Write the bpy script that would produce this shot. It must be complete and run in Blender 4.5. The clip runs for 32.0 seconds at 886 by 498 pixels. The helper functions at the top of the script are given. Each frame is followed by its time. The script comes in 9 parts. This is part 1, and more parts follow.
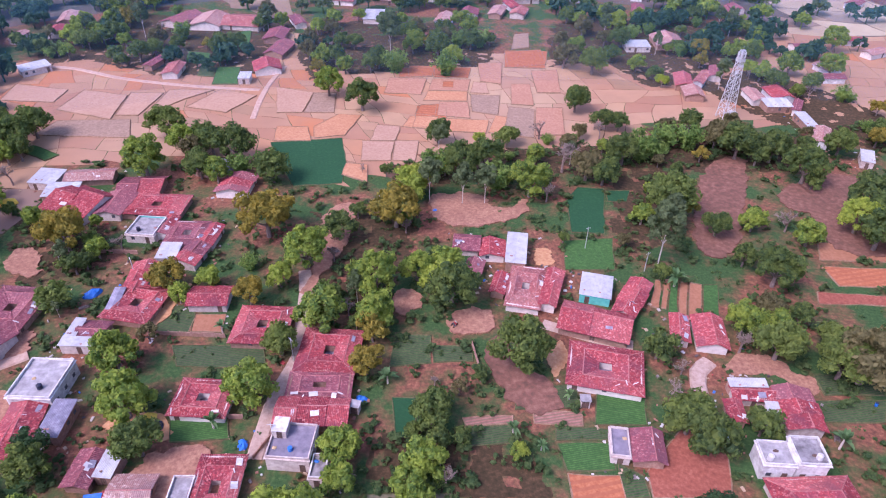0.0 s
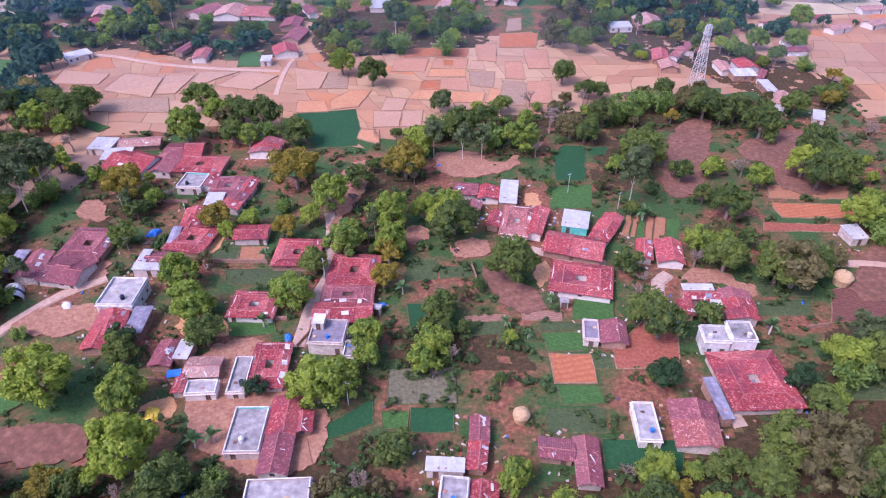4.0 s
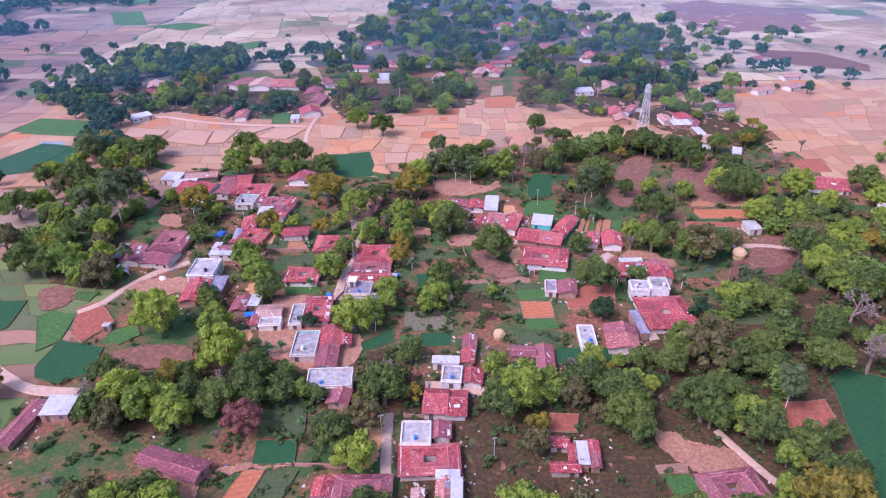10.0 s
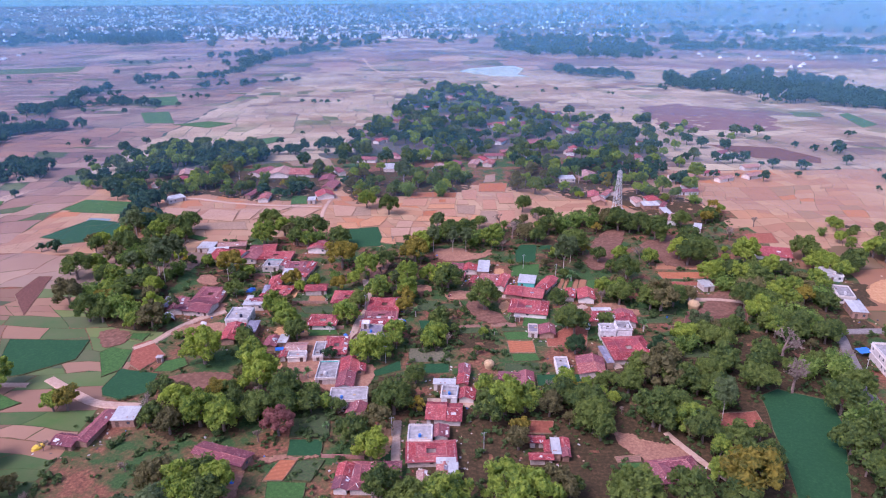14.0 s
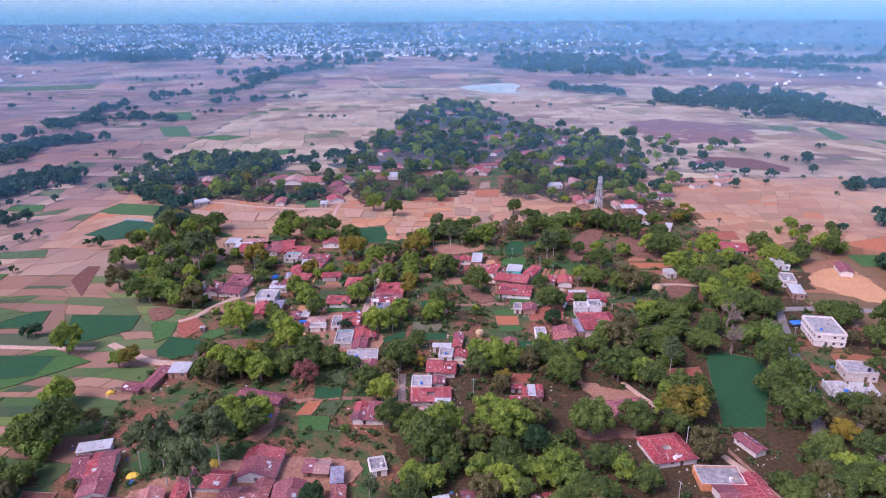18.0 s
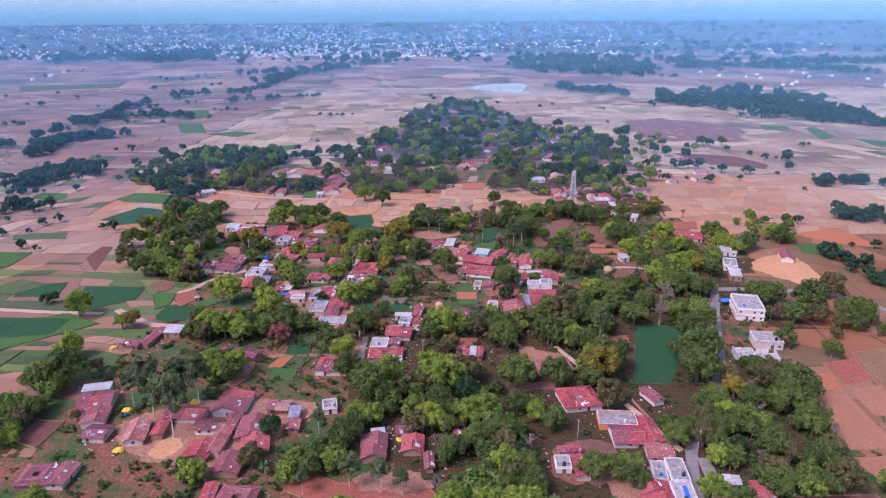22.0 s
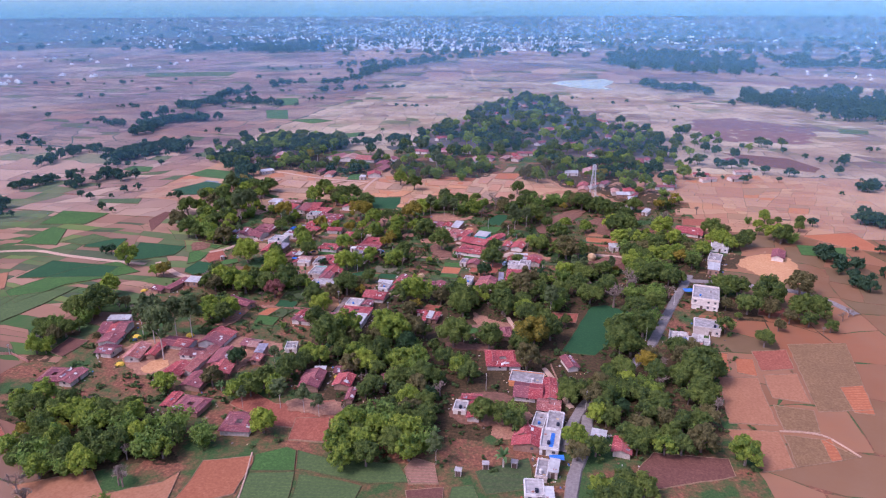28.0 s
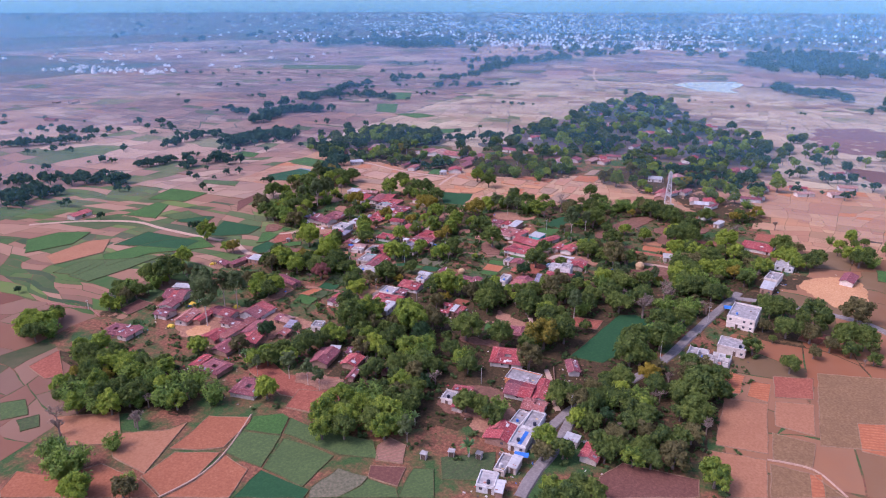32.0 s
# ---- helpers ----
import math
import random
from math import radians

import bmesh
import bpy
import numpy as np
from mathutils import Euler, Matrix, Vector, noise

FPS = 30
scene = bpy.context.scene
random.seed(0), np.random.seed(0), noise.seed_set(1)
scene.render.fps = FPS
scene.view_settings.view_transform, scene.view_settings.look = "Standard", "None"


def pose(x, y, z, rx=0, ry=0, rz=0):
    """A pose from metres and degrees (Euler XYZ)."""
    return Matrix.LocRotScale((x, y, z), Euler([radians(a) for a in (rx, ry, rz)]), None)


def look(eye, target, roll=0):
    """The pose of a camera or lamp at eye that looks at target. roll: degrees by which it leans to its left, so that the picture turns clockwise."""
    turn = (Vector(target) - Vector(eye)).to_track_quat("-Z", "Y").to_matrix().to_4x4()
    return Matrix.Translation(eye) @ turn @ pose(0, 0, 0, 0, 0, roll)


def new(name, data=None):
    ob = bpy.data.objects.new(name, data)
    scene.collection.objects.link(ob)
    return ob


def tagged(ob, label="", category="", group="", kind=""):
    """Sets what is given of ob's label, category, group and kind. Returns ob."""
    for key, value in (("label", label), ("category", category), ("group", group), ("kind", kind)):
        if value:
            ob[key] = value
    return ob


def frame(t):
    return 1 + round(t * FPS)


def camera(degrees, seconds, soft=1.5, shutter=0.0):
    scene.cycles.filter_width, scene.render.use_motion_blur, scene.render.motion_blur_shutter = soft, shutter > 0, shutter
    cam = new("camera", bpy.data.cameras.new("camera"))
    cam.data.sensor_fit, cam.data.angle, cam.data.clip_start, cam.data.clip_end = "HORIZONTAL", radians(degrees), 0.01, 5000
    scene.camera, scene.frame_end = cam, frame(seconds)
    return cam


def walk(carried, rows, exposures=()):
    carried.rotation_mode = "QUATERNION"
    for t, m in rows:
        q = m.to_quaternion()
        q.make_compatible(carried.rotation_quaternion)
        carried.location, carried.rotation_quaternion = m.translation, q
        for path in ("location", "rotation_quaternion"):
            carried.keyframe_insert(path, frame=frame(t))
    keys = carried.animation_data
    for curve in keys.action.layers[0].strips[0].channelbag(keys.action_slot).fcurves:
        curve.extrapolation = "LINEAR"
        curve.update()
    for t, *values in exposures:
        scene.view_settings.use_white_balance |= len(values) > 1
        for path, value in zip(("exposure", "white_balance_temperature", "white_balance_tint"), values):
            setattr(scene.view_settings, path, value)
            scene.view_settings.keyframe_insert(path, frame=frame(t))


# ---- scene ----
# ---------------------------------------------------------------- camera
cam = camera(67.42, 32.0, soft=1.15)
PATH = [
    (0, (0.01, -0.00, 103.99), (0.01, 80.89, 45.20), 1.21),
    (0.5, (0.04, -2.83, 104.50), (-0.06, 78.05, 45.70), 1.05),
    (1, (0.06, -6.24, 105.03), (-0.10, 74.62, 46.20), 0.90),
    (1.5, (0.05, -10.16, 105.56), (-0.14, 70.69, 46.71), 0.70),
    (2, (0.07, -14.52, 106.08), (-0.24, 66.33, 47.22), 0.52),
    (2.5, (0.16, -19.22, 106.62), (-0.26, 61.64, 47.79), 0.37),
    (3, (0.31, -24.10, 107.23), (-0.23, 56.74, 48.37), 0.17),
    (3.5, (0.43, -29.16, 107.93), (-0.20, 51.63, 49.00), -0.00),
    (5.5, (0.04, -50.28, 111.32), (-0.51, 30.42, 52.26), -0.27),
    (6, (0.04, -55.70, 112.05), (-0.49, 25.04, 53.05), -0.34),
    (6.5, (-0.04, -61.13, 112.58), (-0.53, 19.64, 53.63), -0.41),
    (7, (-0.14, -66.67, 112.99), (-0.59, 13.28, 52.92), -0.44),
    (7.5, (-0.18, -72.13, 113.44), (-0.62, 3.90, 48.48), -0.44),
    (8, (-0.23, -77.50, 113.90), (-0.63, -2.04, 48.29), -0.50),
    (8.5, (-0.22, -82.88, 114.34), (-0.53, -2.20, 55.27), -0.52),
    (9, (-0.25, -88.40, 114.77), (-0.37, -1.83, 64.70), -0.53),
    (9.5, (-0.30, -93.96, 115.24), (-0.36, -6.59, 66.60), -0.54),
    (10, (-0.41, -99.55, 115.79), (-0.38, -12.16, 67.18), -0.58),
    (10.5, (-0.49, -105.12, 116.39), (-0.49, -17.47, 68.25), -0.61),
    (11, (-0.57, -110.67, 116.91), (-0.48, -21.57, 71.49), -0.56),
    (11.5, (-0.66, -116.25, 117.29), (-0.43, -24.72, 77.02), -0.50),
    (12, (-0.72, -121.91, 117.62), (-0.44, -29.97, 78.29), -0.47),
    (12.5, (-0.78, -127.59, 118.01), (-0.49, -35.62, 78.75), -0.46),
    (13, (-0.84, -133.21, 118.51), (-0.51, -41.23, 79.27), -0.42),
    (13.5, (-0.92, -138.75, 118.99), (-0.53, -46.32, 80.83), -0.39),
    (14, (-1.06, -144.30, 119.39), (-0.59, -50.77, 84.00), -0.34),
    (14.5, (-1.22, -149.92, 119.83), (-0.70, -55.80, 86.07), -0.29),
    (16.5, (-1.72, -172.99, 122.32), (-1.05, -78.72, 88.98), -0.18),
    (17, (-1.47, -178.76, 122.95), (-0.89, -84.45, 89.70), -0.17),
    (17.5, (-1.02, -184.44, 123.52), (-0.55, -90.10, 90.34), -0.23),
    (18, (-0.15, -189.90, 124.05), (0.21, -95.56, 90.91), -0.33),
    (18.5, (1.35, -195.16, 124.56), (1.73, -100.83, 91.36), -0.40),
    (19, (3.49, -200.13, 125.08), (3.87, -105.83, 91.81), -0.41),
    (19.5, (6.23, -204.88, 125.63), (6.65, -110.58, 92.36), -0.41),
    (20, (9.53, -209.45, 126.17), (9.93, -115.16, 92.85), -0.43),
    (20.5, (13.29, -213.87, 126.67), (13.28, -119.57, 93.39), -0.46),
    (21, (17.49, -218.05, 127.07), (16.62, -123.75, 93.80), -0.45),
    (21.5, (21.96, -221.85, 127.32), (20.04, -127.54, 94.10), -0.42),
    (22, (26.56, -225.29, 127.55), (23.55, -131.00, 94.38), -0.40),
    (22.5, (31.25, -228.54, 127.84), (27.06, -134.28, 94.70), -0.42),
    (23, (36.04, -231.66, 128.15), (30.75, -137.48, 94.97), -0.40),
    (23.5, (41.03, -234.65, 128.52), (34.60, -140.57, 95.24), -0.38),
    (24, (46.22, -237.54, 128.92), (38.65, -143.57, 95.56), -0.38),
    (24.5, (51.49, -240.33, 129.25), (42.43, -146.52, 95.81), -0.37),
    (25, (56.86, -242.98, 129.51), (45.30, -149.48, 96.01), -0.36),
    (25.5, (62.30, -245.51, 129.76), (49.29, -152.21, 96.20), -0.31),
    (27.5, (84.59, -253.34, 131.00), (67.31, -160.84, 97.15), -0.24),
    (28, (90.23, -254.33, 131.33), (71.42, -162.18, 97.37), -0.17),
    (28.5, (95.93, -254.96, 131.73), (73.75, -163.59, 97.69), -0.06),
    (29, (101.71, -255.16, 132.17), (75.74, -164.81, 98.06), 0.02),
    (29.5, (107.46, -254.95, 132.66), (77.97, -165.73, 98.45), 0.04),
    (30, (113.21, -254.48, 133.15), (82.07, -165.85, 98.86), 0.05),
    (30.5, (118.93, -253.82, 133.63), (86.49, -165.69, 99.27), 0.07),
    (31, (124.65, -252.97, 134.11), (90.73, -165.43, 99.67), 0.05),
    (31.5, (130.34, -251.94, 134.55), (94.79, -165.07, 100.06), 0.05),
    (32, (136.04, -250.76, 135.01), (99.04, -164.51, 100.48), 0.04),
]
walk(cam, [(t, look(eye, target, roll)) for t, eye, target, roll in PATH],
     [(0.0, 1.02, 5600, 41), (9.0, 1.08, 5550, 41), (16.0, 0.74, 5700, 40), (32.0, 0.71, 5850, 40)])

# ---------------------------------------------------------------- sky, sun, distance
world = bpy.data.worlds.new("sky")
scene.world = world
world.use_nodes = True
wn = world.node_tree
sky = wn.nodes.new("ShaderNodeTexSky")
sky.sky_type = "NISHITA"
sky.sun_disc = False
sky.sun_elevation = radians(51)
sky.sun_rotation = radians(232)
sky.air_density, sky.dust_density, sky.ozone_density = 1.0, 2.5, 1.0
wn.links.new(sky.outputs[0], wn.nodes["Background"].inputs[0])
wn.nodes["Background"].inputs[1].default_value = 0.15

sun_data = bpy.data.lights.new("sun", "SUN")
sun_data.energy = 1.5
sun_data.angle = radians(20)
sun_data.color = (1.0, 0.93, 0.85)
sun_ob = new("sun", sun_data)
sun_ob.matrix_world = look((0, 0, 300), (190, 150, 0))


# ---------------------------------------------------------------- material tools
def mat_new(name, rough=0.9, metal=0.0):
    m = bpy.data.materials.new(name)
    m.use_nodes = True
    b = m.node_tree.nodes["Principled BSDF"]
    b.inputs["Roughness"].default_value = rough
    b.inputs["Metallic"].default_value = metal
    b.inputs["Specular IOR Level"].default_value = 0.25
    return m, m.node_tree, b


def coords(nt):
    g = nt.nodes.new("ShaderNodeNewGeometry")
    return g.outputs["Position"]


def noise_tex(nt, scale, detail=4.0, rough=0.6, vec=None, kind="noise"):
    n = nt.nodes.new("ShaderNodeTexNoise" if kind == "noise" else "ShaderNodeTexVoronoi")
    n.inputs["Scale"].default_value = scale
    if kind == "noise":
        n.inputs["Detail"].default_value = detail
        n.inputs["Roughness"].default_value = rough
    nt.links.new(vec if vec is not None else coords(nt), n.inputs["Vector"])
    return n.outputs[0]


def ramp(nt, fac, stops, step=False):
    r = nt.nodes.new("ShaderNodeValToRGB")
    r.color_ramp.interpolation = "CONSTANT" if step else "LINEAR"
    els = r.color_ramp.elements
    while len(els) < len(stops):
        els.new(0.5)
    for e, (p, c) in zip(els, stops):
        e.position = p
        e.color = (*c, 1)
    nt.links.new(fac, r.inputs[0])
    return r.outputs[0]


def mix(nt, fac, a, b, kind="MIX"):
    m = nt.nodes.new("ShaderNodeMix")
    m.data_type, m.blend_type = "RGBA", kind
    for sock, val in ((m.inputs[0], fac), (m.inputs[6], a), (m.inputs[7], b)):
        if isinstance(val, (int, float)):
            sock.default_value = val
        elif isinstance(val, tuple):
            sock.default_value = (*val, 1)
        else:
            nt.links.new(val, sock)
    return m.outputs[2]


def bump(nt, b, height, strength, dist=0.1):
    n = nt.nodes.new("ShaderNodeBump")
    n.inputs["Strength"].default_value = strength
    n.inputs["Distance"].default_value = dist
    nt.links.new(height, n.inputs["Height"])
    nt.links.new(n.outputs[0], b.inputs["Normal"])


def rand_ob(nt):
    return nt.nodes.new("ShaderNodeObjectInfo").outputs["Random"]


def rand_island(nt):
    return nt.nodes.new("ShaderNodeNewGeometry").outputs["Random Per Island"]


def surface(name, base, dark, light, grain=3.0, patch=0.25, rough=0.9, metal=0.0, bumps=0.3, per_object=0.25):
    """A surface of three tones: fine grain, larger patches, a slight change from object to object."""
    m, nt, b = mat_new(name, rough, metal)
    c = ramp(nt, noise_tex(nt, grain, 5), [(0.3, dark), (0.52, base), (0.75, light)])
    c = mix(nt, ramp(nt, noise_tex(nt, patch, 3), [(0.35, (0, 0, 0)), (0.7, (1, 1, 1))]), c, mix(nt, 0.55, c, dark))
    if per_object:
        c = mix(nt, per_object, c, ramp(nt, rand_ob(nt), [(0, dark), (1, light)]))
    nt.links.new(c, b.inputs["Base Color"])
    if bumps:
        bump(nt, b, noise_tex(nt, grain * 1.7, 4), bumps)
    return m


def mixed(a, b, f):
    return tuple(p + (q - p) * f for p, q in zip(a, b))


def tile_material(name, base, dark, light):
    """Old clay pan tiles: speckled one by one, blotched by weather."""
    m, nt, b = mat_new(name, 0.85)
    cells = nt.nodes.new("ShaderNodeTexVoronoi")
    cells.inputs["Scale"].default_value = 2.9
    nt.links.new(coords(nt), cells.inputs["Vector"])
    bw = nt.nodes.new("ShaderNodeSeparateColor")
    nt.links.new(cells.outputs["Color"], bw.inputs[0])
    c = ramp(nt, bw.outputs[0], [(0.0, dark), (0.24, mixed(dark, base, 0.35)), (0.36, base), (0.70, base), (0.90, light)])
    c = mix(nt, ramp(nt, noise_tex(nt, 0.45, 5, 0.7), [(0.38, (0, 0, 0)), (0.62, (1, 1, 1))]), c, mix(nt, 0.55, c, dark))
    c = mix(nt, ramp(nt, noise_tex(nt, 6.0, 3, 0.7), [(0.44, (0.75, 0.75, 0.75)), (0.54, (0, 0, 0))]), c, dark)
    c = mix(nt, ramp(nt, noise_tex(nt, 1.6, 5, 0.75), [(0.62, (0, 0, 0)), (0.76, (0.8, 0.8, 0.8))]), c, light)
    c = mix(nt, ramp(nt, noise_tex(nt, 0.16, 4, 0.7), [(0.52, (0, 0, 0)), (0.64, (0.7, 0.7, 0.7))]), c, mix(nt, 0.6, dark, (0.10, 0.055, 0.085)))
    c = mix(nt, 0.30, c, ramp(nt, rand_ob(nt), [(0, mixed(dark, base, 0.4)), (0.5, base), (1, mixed(base, light, 0.5))]))
    nt.links.new(c, b.inputs["Base Color"])
    bump(nt, b, noise_tex(nt, 5.0, 4), 0.6)
    return m


def leaf_material(name, base, dark, light):
    m, nt, b = mat_new(name, 0.75)
    c = ramp(nt, rand_island(nt), [(0.0, dark), (0.5, base), (1.0, light)])
    c = mix(nt, 0.45, c, ramp(nt, rand_ob(nt), [(0.0, dark), (0.55, base), (1.0, light)]))
    c = mix(nt, ramp(nt, noise_tex(nt, 0.35, 2), [(0.4, (0, 0, 0)), (0.7, (0.6, 0.6, 0.6))]), c, light)
    nt.links.new(c, b.inputs["Base Color"])
    glow = nt.nodes.new("ShaderNodeBsdfTranslucent")
    nt.links.new(mix(nt, 0.5, c, mix(nt, 1.0, c, (1.0, 1.25, 0.55), "MULTIPLY")), glow.inputs[0])
    both = nt.nodes.new("ShaderNodeMixShader")
    both.inputs[0].default_value = 0.42
    nt.links.new(b.outputs[0], both.inputs[1])
    nt.links.new(glow.outputs[0], both.inputs[2])
    nt.links.new(both.outputs[0], nt.nodes["Material Output"].inputs[0])
    return m


def soil_material(name, base, dark, light, rows=0.0, row_tone=None, grain=1.2):
    """Open ground: clods, damp patches and, with rows, the furrows or crop lines."""
    m, nt, b = mat_new(name, 0.95)
    c = ramp(nt, noise_tex(nt, grain, 6, 0.65), [(0.3, dark), (0.5, base), (0.72, light)])
    c = mix(nt, ramp(nt, noise_tex(nt, 0.08, 4), [(0.35, (0, 0, 0)), (0.68, (0.8, 0.8, 0.8))]), c, mix(nt, 0.5, c, dark))
    if rows:
        w = nt.nodes.new("ShaderNodeTexWave")
        w.inputs["Scale"].default_value = rows
        w.inputs["Distortion"].default_value = 1.2
        w.inputs["Detail"].default_value = 2
        w.inputs["Detail Scale"].default_value = 0.6
        map_node = nt.nodes.new("ShaderNodeMapping")
        map_node.inputs["Rotation"].default_value = (0, 0, 1.35)
        nt.links.new(coords(nt), map_node.inputs[0])
        nt.links.new(map_node.outputs[0], w.inputs["Vector"])
        c = mix(nt, ramp(nt, w.outputs[1], [(0.3, (0, 0, 0)), (0.75, (0.7, 0.7, 0.7))]), c, row_tone or dark)
    nt.links.new(c, b.inputs["Base Color"])
    bump(nt, b, noise_tex(nt, grain * 1.5, 5), 0.2, 0.2)
    return m


# ---------------------------------------------------------------- materials
TILE = {
    "red": tile_material("clay_tile_red", (0.44, 0.068, 0.070), (0.125, 0.026, 0.036), (0.74, 0.33, 0.29)),
    "worn": tile_material("clay_tile_worn", (0.42, 0.125, 0.105), (0.16, 0.056, 0.056), (0.70, 0.46, 0.40)),
    "pale": tile_material("clay_tile_pale", (0.45, 0.25, 0.20), (0.22, 0.10, 0.09), (0.72, 0.60, 0.52)),
    "dark": tile_material("clay_tile_dark", (0.29, 0.078, 0.088), (0.11, 0.044, 0.058), (0.54, 0.26, 0.24)),
}
RIDGE = surface("lime_mortar", (0.40, 0.13, 0.12), (0.22, 0.07, 0.07), (0.58, 0.34, 0.31), 1.0)
MUD = surface("mud_wall", (0.34, 0.19, 0.14), (0.22, 0.12, 0.09), (0.50, 0.33, 0.25), 1.5)
LIME = surface("limewashed_wall", (0.58, 0.49, 0.44), (0.34, 0.25, 0.22), (0.74, 0.67, 0.62), 1.2, 0.4)
WHITE = surface("white_plaster", (0.68, 0.66, 0.65), (0.36, 0.32, 0.31), (0.82, 0.81, 0.80), 0.9, 0.5, per_object=0.1)
CREAM = surface("cream_plaster", (0.72, 0.64, 0.58), (0.52, 0.44, 0.40), (0.80, 0.74, 0.69), 0.9, 0.5)
AQUA = surface("turquoise_paint", (0.10, 0.50, 0.43), (0.07, 0.34, 0.30), (0.20, 0.60, 0.52), 1.2)
SLABTOP = surface("weathered_concrete_roof", (0.32, 0.295, 0.29), (0.10, 0.088, 0.092), (0.58, 0.55, 0.54), 0.7, 0.3, per_object=0.35)
DARKSLAB = surface("blackened_roof_and_shaded_court", (0.22, 0.19, 0.23), (0.10, 0.09, 0.12), (0.38, 0.34, 0.38), 0.8, 0.4)
ZINC = surface("zinc_sheet", (0.58, 0.57, 0.55), (0.34, 0.32, 0.32), (0.74, 0.73, 0.70), 1.0, 0.5, 0.5, 0.3)
OLDZINC = surface("old_asbestos_sheet", (0.24, 0.23, 0.29), (0.12, 0.11, 0.15), (0.46, 0.44, 0.48), 0.8, 0.5)
ORANGE = surface("orange_plaster", (0.62, 0.24, 0.10), (0.42, 0.16, 0.08), (0.74, 0.36, 0.18), 1.0)
WOOD = surface("old_wood", (0.15, 0.09, 0.07), (0.07, 0.045, 0.04), (0.26, 0.17, 0.13), 4.0)
GLASSDARK = surface("window_shutter_dark", (0.07, 0.08, 0.11), (0.03, 0.035, 0.05), (0.12, 0.14, 0.18), 3.0, rough=0.3)
STEEL = surface("galvanised_steel", (0.66, 0.65, 0.64), (0.46, 0.45, 0.46), (0.80, 0.79, 0.78), 1.5, rough=0.5, metal=0.4)
BLUE = surface("blue_plastic_sheet", (0.03, 0.17, 0.55), (0.02, 0.10, 0.36), (0.08, 0.28, 0.68), 1.5, rough=0.4)
YELLOW = surface("yellow_straw_sheet", (0.72, 0.50, 0.05), (0.55, 0.34, 0.04), (0.82, 0.64, 0.14), 2.0)
BLACK = surface("black_plastic", (0.02, 0.025, 0.05), (0.01, 0.01, 0.02), (0.05, 0.06, 0.10), 1.5, rough=0.4)
STRAW = surface("straw", (0.52, 0.36, 0.20), (0.36, 0.23, 0.12), (0.66, 0.50, 0.30), 3.0)
BRICK = surface("brick_masonry", (0.40, 0.19, 0.15), (0.26, 0.11, 0.09), (0.54, 0.32, 0.27), 3.0)
RUBBER = surface("black_rubber", (0.02, 0.02, 0.02), (0.01, 0.01, 0.01), (0.04, 0.04, 0.04), 3.0)
CARPAINT = surface("pale_blue_car_paint", (0.50, 0.62, 0.70), (0.45, 0.55, 0.64), (0.60, 0.70, 0.78), 0.5, rough=0.3)
REDPAINT = surface("red_paint", (0.45, 0.05, 0.06), (0.32, 0.03, 0.04), (0.55, 0.09, 0.09), 2.0)
BARK = surface("bark", (0.20, 0.15, 0.13), (0.10, 0.075, 0.065), (0.32, 0.25, 0.22), 4.0)
PALEBARK = surface("pale_bark", (0.55, 0.47, 0.42), (0.36, 0.29, 0.26), (0.68, 0.60, 0.55), 3.0)
TWIG = surface("dry_twigs", (0.26, 0.18, 0.155), (0.16, 0.105, 0.09), (0.38, 0.29, 0.25), 2.0)
LEAF = {
    "mango": leaf_material("mango_leaves", (0.074, 0.126, 0.036), (0.038, 0.072, 0.029), (0.195, 0.245, 0.050)),
    "light": leaf_material("fresh_leaves", (0.165, 0.255, 0.046), (0.062, 0.124, 0.036), (0.370, 0.430, 0.056)),
    "round": leaf_material("clipped_leaves", (0.032, 0.078, 0.034), (0.022, 0.057, 0.029), (0.066, 0.128, 0.046)),
    "bamboo": leaf_material("bamboo_leaves", (0.150, 0.250, 0.055), (0.084, 0.163, 0.047), (0.270, 0.360, 0.075)),
    "euc": leaf_material("eucalyptus_leaves", (0.095, 0.135, 0.058), (0.061, 0.091, 0.047), (0.170, 0.215, 0.090)),
    "bare": leaf_material("dry_leaves", (0.26, 0.20, 0.17), (0.203, 0.156, 0.130), (0.36, 0.29, 0.25)),
    "yellow": leaf_material("yellowing_leaves", (0.225, 0.195, 0.034), (0.081, 0.104, 0.029), (0.40, 0.29, 0.04)),
    "dry": leaf_material("olive_brown_leaves", (0.135, 0.120, 0.050), (0.078, 0.078, 0.036), (0.230, 0.200, 0.085)),
    "red": leaf_material("reddish_leaves", (0.26, 0.095, 0.09), (0.203, 0.078, 0.078), (0.36, 0.16, 0.14)),
    "palm": leaf_material("banana_leaves", (0.10, 0.20, 0.08), (0.068, 0.156, 0.058), (0.20, 0.30, 0.12)),
}
# Bluer than the near leaves: distance haze is put into the leaf colour.
HAZELEAF = leaf_material("haze_tinted_leaves", (0.032, 0.082, 0.050), (0.022, 0.060, 0.042), (0.075, 0.130, 0.058))
SCRUB = leaf_material("undergrowth_leaves", (0.052, 0.105, 0.034), (0.027, 0.062, 0.026), (0.13, 0.175, 0.056))
